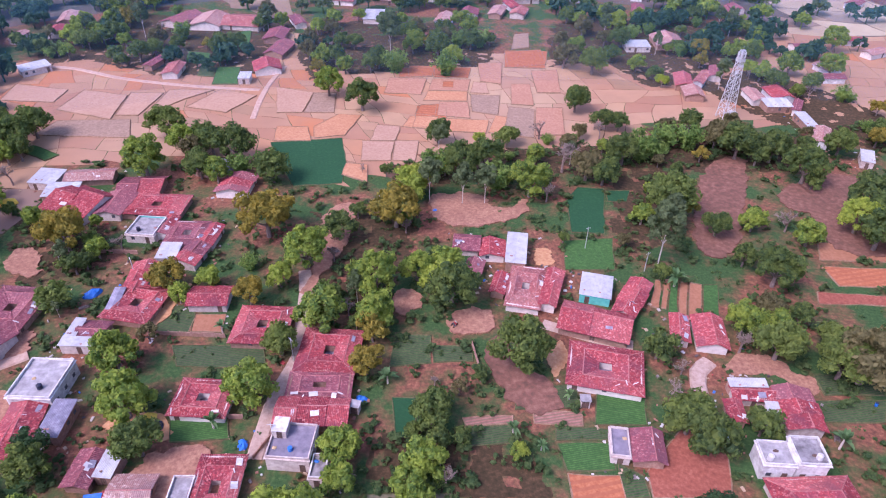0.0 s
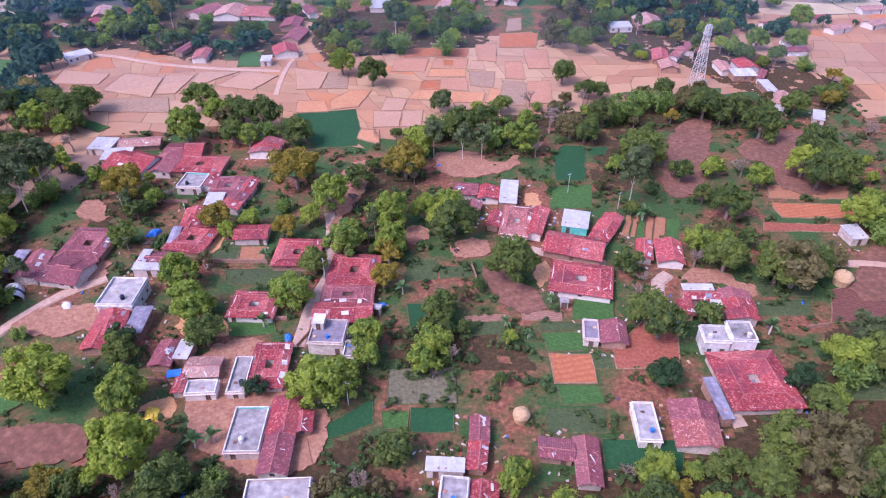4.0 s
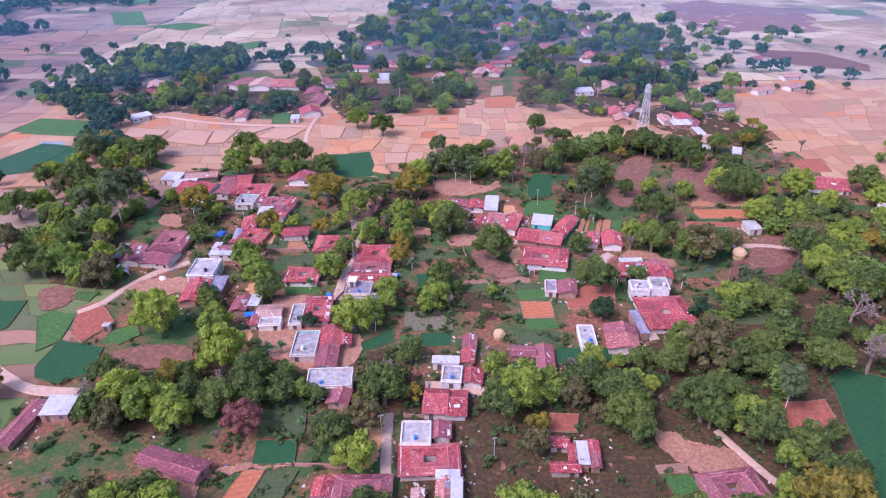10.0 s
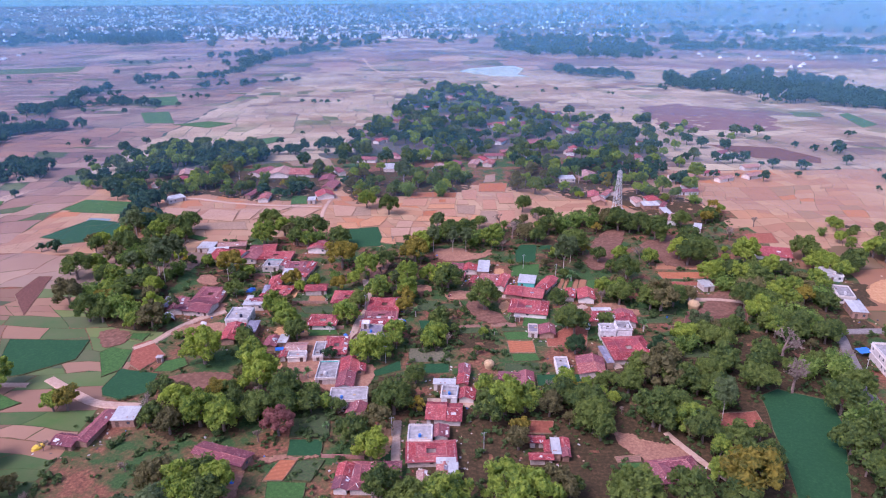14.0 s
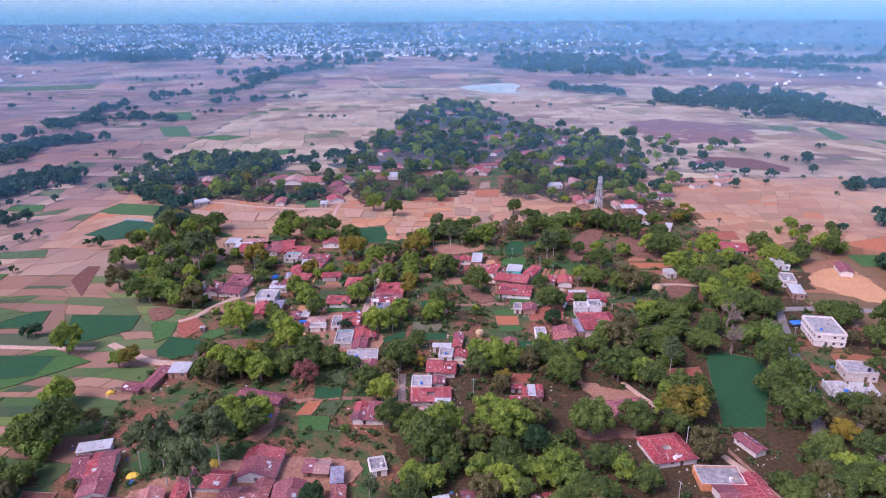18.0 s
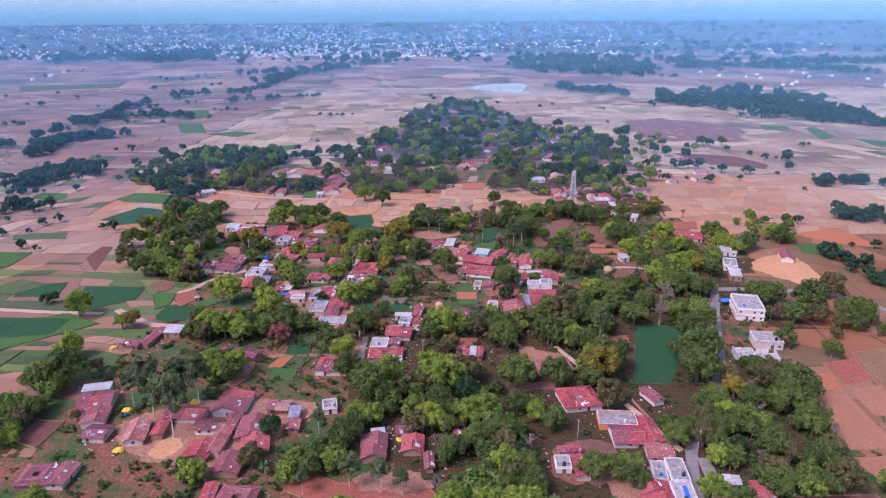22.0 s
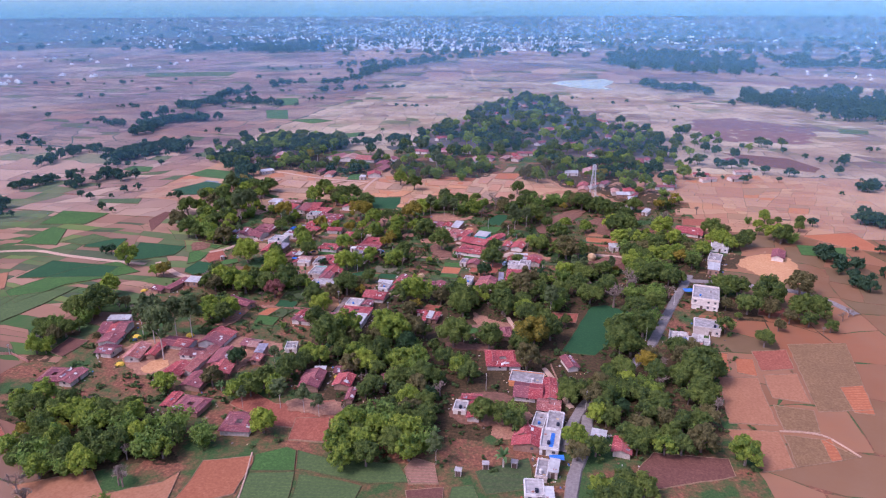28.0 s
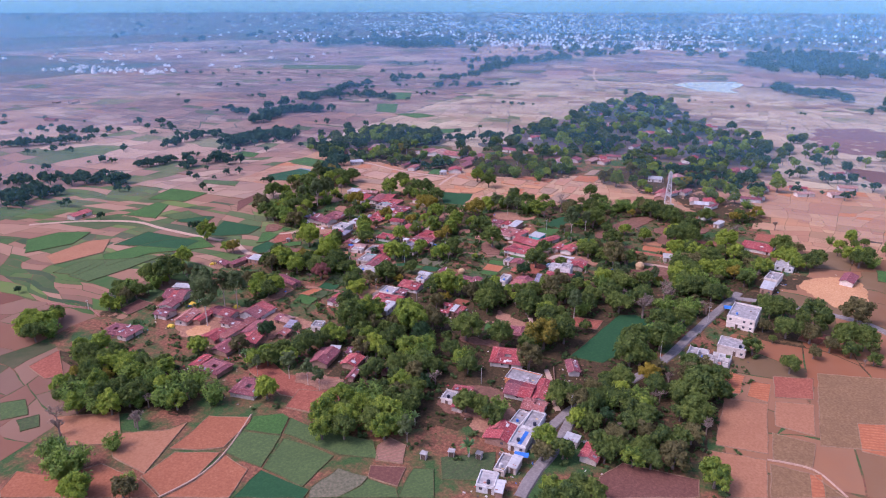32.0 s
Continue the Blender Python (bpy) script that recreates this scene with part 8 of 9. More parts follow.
grove(38, 2.6, 5, [(44, 280), (69, 282), (84, 256), (112, 270), (150, 310), (150, 345), (92, 345), (52, 338)])
grove(16, 2.4, 4.6, [(100, 262), (118, 228), (150, 205), (166, 215), (160, 250), (130, 280)])
# Wide dark sheet: the south-east's shade and lens falloff put into ground colour.
shade_floor([(-10, 34), (40, 44), (60, 50), (98, 62), (128, 60), (112, -62), (45, -80), (18, -80), (-14, -40)], -0.55)
HAMLET = [(-105, -60), (-100, 60), (-110, 130), (-60, 185), (60, 205), (150, 220), (160, 60), (140, -20), (100, -70)]
grove(60, 1.2, 2.8, HAMLET, False)

# ---------------------------------------------------------------- far woods, hedges and undergrowth
def scatter(name, label, cat, spots, material, seed, clumps=8, tufts=20, leaf=0.26, trunks=True, squash=1.0):
    """Many small crowns as one mass of foliage; spots are (x, y, radius, height)."""
    g = np.random.default_rng(seed)
    kinds = [crown_points(g, clumps, tufts, leaf, (1.0, 0.9, -0.3, 0.42)) for _ in range(5)]
    cores = [core(cs, rs, 0.8) for _, cs, rs in kinds]
    quads, extra_v, extra_f = [], [], []
    for k, (x, y, r, h) in enumerate(spots):
        v, _, _ = kinds[k % 5]
        a = g.uniform(0, 6.283)
        c, s_ = math.cos(a), math.sin(a)
        rot = np.array([[c, -s_, 0], [s_, c, 0], [0, 0, 1]])
        scale = np.array([r, r, r * squash * g.uniform(0.85, 1.15)])
        quads.append((v * scale) @ rot.T + (x, y, h))
        cv, cf = cores[k % 5]
        base = len(extra_v)
        extra_v += ((np.array(cv) * scale) @ rot.T + (x, y, h)).tolist()
        extra_f += [[base + i for i in f] for f in cf]
        if trunks:
            t = Shape().rod((x, y, -0.1), (x, y, h), 0.07 * r, 0.05 * r, 4)
            base = len(extra_v)
            extra_v += [list(p) for p in t.v]
            extra_f += [[base + i for i in f] for f in t.f]
    return tagged(new(name, quad_mesh(name, np.concatenate(quads), material, (extra_v, extra_f))), label, cat, kind="stuff")


def fill(poly, count, rng, r0, r1, lift=1.0):
    xs, ys = [p[0] for p in poly], [p[1] for p in poly]
    out = []
    while len(out) < count:
        x, y = rng.uniform(min(xs), max(xs)), rng.uniform(min(ys), max(ys))
        if inside(x, y, poly):
            r = rng.uniform(r0, r1)
            out.append((x, y, r, r * 0.95 + lift))
    return out


wood_rng = random.Random(33)
for hx, hy, *_ in fill(FAR_WOOD, 52, wood_rng, 3, 4) + fill([(150, 250), (235, 300), (225, 380), (165, 330)], 9, wood_rng, 3, 4):
    if hy > 345 or hx > 150:
        far_house(hx, hy, wood_rng.uniform(8, 14), wood_rng.uniform(5, 7), wood_rng.uniform(-30, 120))
wood = [q for q in fill(FAR_WOOD, 620, wood_rng, 2.6, 5.6) if q[1] > 345]
wood += [q for q in fill(LEFT_WOOD, 230, wood_rng, 2.6, 5.4) if q[1] > 345 or q[0] < -150]
wood += fill([(172, 330), (240, 340), (300, 450), (240, 580), (180, 520)], 55, wood_rng, 2.2, 5)
wood += fill([(-260, 300), (-218, 282), (-241, 389), (-225, 431), (-270, 400)], 18, wood_rng, 2.5, 5)
wood = [q for q in wood if not blocked(q[0], q[1], 0.9 * q[2], 0.8)]
scatter("far_wood", "wood of dark green trees round the farther hamlet", "wood", [q for k, q in enumerate(wood) if k % 9 < 3], LEAF["mango"], 61, 12, 30, 0.20)
scatter("far_light_trees", "fresh green trees mixed into the farther wood", "wood", [q for k, q in enumerate(wood) if k % 9 in (3, 4)], LEAF["light"], 65, 12, 30, 0.20)
scatter("far_grey_trees", "dry grey-green trees mixed into the farther wood", "wood", [q for k, q in enumerate(wood) if k % 9 == 7], LEAF["euc"], 66, 12, 30, 0.20)
scatter("far_dark_trees", "dense haze-tinted trees mixed into the farther wood", "wood", [q for k, q in enumerate(wood) if k % 9 in (5, 6, 8)], HAZELEAF, 67, 12, 30, 0.20)
belt = fill([(408, 930), (501, 970), (579, 850), (546, 700), (470, 590), (413, 645), (352, 790)], 150, wood_rng, 4, 8)
belt += fill([(159, 1840), (380, 1954), (501, 1510), (413, 1202), (159, 1337)], 160, wood_rng, 6, 11)


def tree_line(count, r0, r1, width, pts):
    """Trees strung along a field edge or a stream."""
    out = []
    lens = [math.dist(a, c) for a, c in zip(pts, pts[1:])]
    for _ in range(count):
        d = wood_rng.uniform(0, sum(lens))
        k = 0
        while d > lens[k] and k < len(lens) - 1:
            d -= lens[k]
            k += 1
        f, (a, c) = d / lens[k], (pts[k], pts[k + 1])
        r = wood_rng.uniform(r0, r1)
        out.append((a[0] + (c[0] - a[0]) * f + wood_rng.gauss(0, width * 0.5), a[1] + (c[1] - a[1]) * f + wood_rng.gauss(0, width * 0.5), r, r * 0.85 + 0.6))
    return out


belt += tree_line(70, 3, 7, 14, [(-459, 498), (-437, 580), (-471, 781), (-442, 920), (-342, 963)])
belt += tree_line(40, 4, 8, 16, [(-342, 963), (-365, 1416), (-262, 1627), (-139, 1797)])
belt += tree_line(50, 6, 11, 30, [(-1350, 1933), (-1224, 2090), (-1041, 2232), (-834, 2391)])
belt += tree_line(36, 5, 10, 24, [(-469, 1318), (-352, 1483), (-211, 1709)])
belt += tree_line(40, 4, 8, 14, [(196, 998), (255, 948), (301, 903)])
belt += tree_line(90, 4, 9, 22, [(337, 869), (348, 771), (438, 791), (490, 697), (535, 592)])
belt += tree_line(60, 6, 12, 40, [(550, 1628), (742, 1698), (921, 1588), (1206, 1646)])
belt += tree_line(40, 6, 12, 50, [(616, 2190), (900, 2391), (1256, 2427)])
belt += tree_line(24, 2.5, 5, 8, [(-343, 312), (-329, 334), (-287, 325)])
belt += tree_line(26, 2, 5, 9, [(-352, 819), (-296, 865), (-215, 905)])
belt += tree_line(22, 2.5, 5, 9, [(195, 521), (246, 526), (313, 508)])
belt += tree_line(40, 2.5, 5.5, 12, [(-387, 80), (-370, 111), (-334, 118), (-297, 119)])
belt += tree_line(30, 2.5, 5, 10, [(-377, 248), (-387, 317), (-322, 293), (-292, 340)])
belt += tree_line(26, 2.5, 5, 10, [(-532, 180), (-493, 219), (-468, 247)])
belt += tree_line(22, 2, 4.5, 9, [(-589, 260), (-512, 270), (-489, 287)])
belt += tree_line(24, 2.5, 5, 9, [(-298, 181), (-294, 219), (-267, 218)])
belt += tree_line(20, 2, 4, 8, [(-334, 165), (-327, 197)])
belt += tree_line(30, 2.5, 5.5, 12, [(-327, 38), (-340, 64), (-324, 80)])
belt += tree_line(26, 2.5, 5, 8, [(-497, 474), (-430, 449), (-397, 490)])
belt += tree_line(16, 2.5, 5, 7, [(-330, 358), (-293, 337)])
belt += tree_line(26, 2, 4.5, 9, [(298, 290), (329, 300), (354, 292)])
belt += tree_line(20, 2, 4, 7, [(225, 131), (234, 113), (233, 75)])
belt += tree_line(24, 2.5, 5, 10, [(277, 205), (298, 193)])
belt += tree_line(60, 3, 6, 16, [(-393, 398), (-407, 464), (-392, 503), (-363, 519)])
belt += tree_line(60, 2.5, 6, 14, [(-467, 616), (-432, 662), (-391, 670), (-341, 658)])
belt += tree_line(26, 2.5, 5.5, 10, [(-325, 272), (-326, 302), (-306, 307)])
belt += tree_line(70, 8, 14, 40, [(-1166, 1826), (-1103, 2005), (-865, 1794), (-780, 2026)])
belt += tree_line(80, 6, 11, 30, [(145, 1559), (250, 1473), (339, 1362), (466, 1400)])
belt += tree_line(90, 6, 11, 30, [(558, 1480), (733, 1501), (833, 1418), (914, 1282)])
belt += tree_line(30, 4, 7, 12, [(451, 712), (478, 656)])
belt += tree_line(40, 3.5, 6, 10, [(463, 642), (495, 607), (530, 575)])
belt += tree_line(40, 4, 8, 16, [(-406, 1149), (-354, 1314), (-273, 1522)])
belt += tree_line(30, 3, 5.5, 10, [(-218, 305), (-184, 245), (-156, 202)])
belt += tree_line(26, 2.2, 4.6, 8, [(-157, 361), (-143, 383), (-125, 395), (-97, 420), (-66, 426)])
belt += tree_line(22, 2.2, 4.4, 7, [(-121, 273), (-98, 264), (-85, 283), (-52, 306)])
belt += tree_line(22, 2.5, 5, 8, [(59, 352), (95, 330), (122, 350)])
belt += tree_line(30, 2.5, 5, 9, [(-226, 302), (-188, 251), (-163, 197)])
belt += tree_line(30, 2.5, 5, 12, [(-69, 461), (-36, 476), (11, 429), (53, 400)])
belt += tree_line(26, 2.5, 5, 9, [(98, 291), (141, 328), (159, 289)])
belt = [q for q in belt if not blocked(q[0], q[1], 0.5 * q[2])]
scatter("woodland_belts", "dark haze-tinted belts of woodland across the plain", "wood", belt, HAZELEAF, 62, 7, 14, 0.34)
lone = []
for k in range(150):
    y = 300 + 1500 * wood_rng.random() ** 1.5
    x = wood_rng.uniform(-0.85, 0.8) * (y + 260)
    for q in range(wood_rng.choice((1, 1, 1, 2, 3, 5))):
        px, py = x + wood_rng.gauss(0, 16), y + wood_rng.gauss(0, 7)
        if not inside(px, py, FAR_WOOD):
            r = wood_rng.uniform(1.3, 4.8)
            lone.append((px, py, r, r * 0.9 + 0.6))
for k in range(130):
    x, y = wood_rng.uniform(-900, -150), wood_rng.uniform(-120, 320)
    for q in range(wood_rng.choice((1, 1, 2, 3))):
        r = wood_rng.uniform(1.2, 3.8)
        lone.append((x + wood_rng.gauss(0, 9), y + wood_rng.gauss(0, 5), r, r * 0.9 + 0.5))
for k in range(40):
    x, y = wood_rng.uniform(185, 620), wood_rng.uniform(30, 330)
    r = wood_rng.uniform(1.2, 3.4)
    lone.append((x, y, r, r * 0.9 + 0.5))
lone = [q for q in lone if not blocked(q[0], q[1], 0.5 * q[2])]
scatter("field_trees", "single dark haze-tinted trees dotted over the fields", "trees", lone, HAZELEAF, 63, 6, 13, 0.32)
under = []
for x, y in SPOTS:
    for _ in range(5):
        a, q = wood_rng.uniform(0, 6.283), wood_rng.uniform(1.0, 9)
        under.append((x + q * math.cos(a), y + q * math.sin(a)))
for k in range(4800):
    under.append((wood_rng.uniform(-125, 165), wood_rng.uniform(-80, 225)))
under = [(x, y, r, r * 0.3) for x, y, r in ((x, y, 0.4 + 1.7 * wood_rng.random() ** 2) for x, y in under) if inside(x, y, VILLAGE) and not blocked(x, y, 0.7 * r, 0.1)]
scatter("undergrowth", "low scrub and weeds under the village trees", "shrubs", under, SCRUB, 64, 3, 16, 0.34, False, 0.65)


def litter():
    """Bricks, sacks, pots, cloths and scraps lying about the houses."""
    m, nt, bs = mat_new("yard_scraps", 0.8)
    nt.links.new(ramp(nt, rand_island(nt), [(0.0, (0.45, 0.40, 0.37)), (0.2, (0.30, 0.14, 0.10)), (0.42, (0.10, 0.08, 0.08)), (0.56, (0.45, 0.33, 0.22)), (0.76, (0.52, 0.50, 0.48)), (0.86, (0.05, 0.16, 0.42)), (0.90, (0.40, 0.06, 0.06)), (0.95, (0.24, 0.20, 0.18))], True), bs.inputs["Base Color"])
    rng, s = random.Random(91), Shape()
    for hx, hy, w, d, c, q in HOUSE_BOXES:
        if hy > 230:
            continue
        for _ in range(20):
            u, v = rng.uniform(-w / 2 - 3.5, w / 2 + 3.5), rng.uniform(-d / 2 - 3.5, d / 2 + 3.5)
            x, y = hx + u * c - v * q, hy + u * q + v * c
            if blocked(x, y, 0.3, 0.1):
                continue
            a, l, t, h = rng.uniform(0, 3.14), rng.uniform(0.12, 0.55), rng.uniform(0.1, 0.35), rng.uniform(0.08, 0.35)
            ca, sa = math.cos(a), math.sin(a)
            box = Shape().box(-l, l, -t, t, 0, h)
            s.add([(x + p * (1 - 0.3 * z / h) * ca - r * sa, y + p * sa + r * (1 - 0.2 * z / h) * ca, z + 0.01) for p, r, z in box.v], box.f)
    tagged(new("yard_litter", s.mesh("yard_litter", m)), "scraps, bricks and pots littering the yards", "litter", kind="stuff")


litter()

# ---------------------------------------------------------------- the distant town
def town():
    rng = random.Random(77)
    s = Shape()

    def block(x, y, w, d, h):
        a = rng.uniform(-0.5, 0.5)
        c, q = math.cos(a), math.sin(a)
        b = Shape().box(-w / 2, w / 2, -d / 2, d / 2, -1, h).box(-w / 5, w / 4, -d / 5, d / 4, h, h + 2.4)
        up = rise(x, y)
        s.add([(x + u * c - v * q, y + u * q + v * c, z + up) for u, v, z in b.v], b.f)

    for k in range(3400):
        y = 2000 + 2450 * rng.random()
        x = rng.gauss(0.0, 0.24 if k % 6 else 0.5) * (y + 200) - 0.24 * y
        if math.hypot(x, y) < 4450 and noise.noise((x * 0.002, y * 0.003, 4)) > -0.22:
            block(x, y, rng.uniform(4.5, 10), rng.uniform(4.5, 9), rng.uniform(2.5, 4.5) * rng.choice((1, 1, 1, 1.7)))
    for k in range(45):
        block(rng.uniform(420, 1500), rng.uniform(950, 1500), rng.uniform(4, 8), rng.uniform(4, 6), rng.uniform(2, 3.4))
    for k in range(60):
        block(rng.uniform(-1260, -960), rng.uniform(770, 880), rng.uniform(5, 9), rng.uniform(4, 8), rng.uniform(2.5, 4.5))
    for k in range(40):
        block(rng.uniform(-1700, -900), rng.uniform(900, 1500), rng.uniform(5, 10), rng.uniform(4, 8), rng.uniform(2.5, 4.5))
    m = surface("town_walls", (0.84, 0.83, 0.82), (0.62, 0.60, 0.60), (0.90, 0.89, 0.88), 0.05, 0.01, bumps=0, per_object=0)
    tagged(new("distant_town", s.mesh("distant_town", m)), "scattered pale houses of a distant town", "town", kind="stuff")
    trees = []
    for k in range(900):
        y = 1750 + 2700 * rng.random()
        x = rng.gauss(0.0, 0.45) * (y + 200) - 0.1 * y
        if math.hypot(x, y) < 4400:
            r = rng.uniform(6, 15)
            trees.append((x, y, r, r * 0.35 + rise(x, y)))
    scatter("town_trees", "dark haze-tinted tree masses between the town houses", "trees", trees, HAZELEAF, 78, 6, 8, 0.45, False)


town()


def apartment(x, y, w, rot, floors):
    root = tagged(root_at("apartment_block", x, y, rot), "pale cream apartment block at the town's edge", "apartment block", group="apartment blocks")
    d, h = 16, 3.1 * floors
    put_part("wall", Shape().box(-w / 2, w / 2, -d / 2, d / 2, 0, h).mesh("wall", CREAM), root)
    put_part("roof", Shape().box(-w / 2 - 0.5, w / 2 + 0.5, -d / 2 - 0.5, d / 2 + 0.5, h, h + 0.9).mesh("roof", WHITE), root)
    for k in range(int(w / 6)):
        put_part("window_bay", Shape().box(-1.3, 1.3, -d / 2 - 0.15, -d / 2 + 0.4, 1, h - 1).mesh("window_bay", GLASSDARK), root, pose(-w / 2 + 6 * (k + 0.5), 0, 0))


for k in range(11):
    f = k / 10
    apartment(-316 + 415 * f, 2180 + 182 * f, 27 if k % 3 else 34, 22, 6 if k % 2 else 5)


# ---------------------------------------------------------------- lattice tower and small things
def lattice_tower(x, y, h=25.6, foot=2.3, head=0.65):
    root = tagged(root_at("mobile_tower", x, y, 12), "tall galvanised steel lattice telecom tower", "tower")

    def corner(k, z):
        q = foot + (head - foot) * z / h
        return Vector((q * (1, -1, -1, 1)[k], q * (1, 1, -1, -1)[k], z))

    for k in range(4):
        put_part("leg", Shape().rod(corner(k, -0.1), corner(k, h), 0.16, 0.11, 6).mesh("leg", STEEL), root)
    zs = [h * (1 - (1 - j / 10) ** 1.25) for j in range(11)]
    for j in range(10):
        for k in range(4):
            n = (k + 1) % 4
            put_part("brace", Shape().rod(corner(k, zs[j]), corner(n, zs[j + 1]), 0.07, 0.07, 4).rod(corner(n, zs[j]), corner(k, zs[j + 1]), 0.07, 0.07, 4).mesh("brace", STEEL), root)
            put_part("ring_bar", Shape().rod(corner(k, zs[j + 1]), corner(n, zs[j + 1]), 0.07, 0.07, 4).mesh("ring_bar", STEEL), root)
    put_part("platform", Shape().box(-1.2, 1.2, -1.2, 1.2, h - 4.0, h - 3.85).box(-1.2, 1.2, -1.2, -1.15, h - 3.85, h - 2.9).box(-1.2, 1.2, 1.15, 1.2, h - 3.85, h - 2.9).mesh("platform", STEEL), root)
    for k in range(6):
        a = 1.047 * k
        put_part("antenna_panel", Shape().box(-0.22, 0.22, -0.09, 0.09, 0, 2.2).mesh("antenna_panel", WHITE), root, pose(1.35 * math.cos(a), 1.35 * math.sin(a), h - 2.9, 0, 0, math.degrees(a) - 90), "white antenna panel")
    for k, (a, z) in enumerate(((0.4, h - 6), (2.5, h - 5.2), (4.0, h - 7.5))):
        put_part("dish", Shape().dome((0, 0, 0), 0.6, 0.6, 0.25, 12, 3).mesh("dish", WHITE), root, pose(1.2 * math.cos(a), 1.2 * math.sin(a), z, 90, 0, math.degrees(a) + 90), "white round dish")
    put_part("cabinet", Shape().box(2.8, 4.4, -0.8, 0.8, 0, 2.1).mesh("cabinet", WHITE), root)
    put_part("cabinet", Shape().box(2.8, 4.0, 1.2, 2.6, 0, 1.7).mesh("cabinet", WHITE), root)
    put_part("mast", Shape().rod((0, 0, h - 4), (0, 0, h + 1.6), 0.06, 0.04, 5).mesh("mast", STEEL), root)


lattice_tower(103.5, 229.8)
small_rng = random.Random(5)


def haystack(x, y, r):
    root = tagged(root_at("haystack", x, y), "rounded straw haystack in a yard", "haystack")
    put_part("straw_body", Shape().rod((0, 0, -0.05), (0, 0, 0.9 * r), r * 0.8, r, 14).dome((0, 0, 0.88 * r), r * 1.02, r * 1.02, 0.8 * r, 14, 5, 0.05, small_rng).mesh("stack", STRAW), root)
    put_part("pole", Shape().rod((0, 0, 0), (0, 0, 2.0 * r), 0.07, 0.05, 5).mesh("pole", WOOD), root)


def straw_mound(x, y, r):
    tagged(new("straw_mound", Shape().dome((0, 0, -0.05), r, 0.8 * r, 0.55 * r, 13, 5, 0.14, small_rng).mesh("straw_mound", YELLOW)), "bright yellow heap of straw", "straw heap").matrix_basis = pose(x, y, 0.1, 0, 0, small_rng.uniform(0, 180))


def tarp_heap(x, y, r, tone):
    m = {"blue": BLUE, "black": BLACK, "white": WHITE}[tone]
    root = tagged(root_at("covered_heap", x, y, small_rng.uniform(0, 180), 0.1), "heap under a " + tone + " plastic sheet", "covered heap")
    put_part("sheet", Shape().dome((0, 0, -0.05), r, 0.7 * r, 0.55 * r, 11, 4, 0.18, small_rng).mesh("sheet", m), root)
    for k in range(4):
        put_part("stone", Shape().dome((0, 0, -0.05), 0.18, 0.15, 0.16, 6, 2).mesh("stone", BRICK), root, pose(0.95 * r * math.cos(1.6 * k), 0.66 * r * math.sin(1.6 * k), 0))


def barrel_tent(x, y):
    root = tagged(root_at("barrel_shelter", x, y, 25), "white barrel-vaulted shelter with dark stripe", "shelter")
    n, length = 10, 5.0
    for k in range(5):
        vs = [(2.3 * math.cos(math.pi * j / n), -length / 2 + length * (k + e) / 5, 2.6 * math.sin(math.pi * j / n) * q) for q in (1, 0.97) for e in (0, 1) for j in range(n + 1)]
        m = n + 1
        fs = [(j, j + 1, m + j + 1, m + j) for j in range(n)] + [(2 * m + j, 3 * m + j, 3 * m + j + 1, 2 * m + j + 1) for j in range(n)]
        put_part("cover", mesh_of("cover", vs, fs, BLACK if k == 2 else WHITE), root)
    for k in range(2):
        put_part("hoop", Shape().add([(2.33 * math.cos(math.pi * j / n) * q, (-1, 1)[k] * length / 2 + e, 2.63 * math.sin(math.pi * j / n) * q) for q in (1, 0.94) for e in (-0.05, 0.05) for j in range(n + 1)], [(j, j + 1, n + 2 + j, n + 1 + j) for j in range(n)] + [(2 * (n + 1) + j, 3 * (n + 1) + j, 3 * (n + 1) + j + 1, 2 * (n + 1) + j + 1) for j in range(n)]).mesh("hoop", STEEL), root)


def awning(x, y, w, d, tone):
    root = tagged(root_at("awning", x, y, 10), "blue plastic awning on thin posts", "awning")
    vs = [(-w / 2 + w * i / 6, -d / 2 + d * j / 4, 2.3 + 0.25 * j / 4 - 0.18 * math.sin(math.pi * i / 6) * math.sin(math.pi * j / 4)) for j in range(5) for i in range(7)]
    fs = [(7 * j + i, 7 * j + i + 1, 7 * j + i + 8, 7 * j + i + 7) for j in range(4) for i in range(6)]
    put_part("sheet", mesh_of("sheet", vs + [(a, b, c - 0.03) for a, b, c in vs], fs + [tuple(q + 35 for q in f[::-1]) for f in fs], BLUE), root)
    for sx in (-1, 1):
        for sy in (-1, 1):
            put_part("post", Shape().rod((sx * w / 2 * 0.96, sy * d / 2 * 0.96, -0.05), (sx * w / 2 * 0.96, sy * d / 2 * 0.96, 2.3), 0.05, 0.05, 5).mesh("post", WOOD), root)


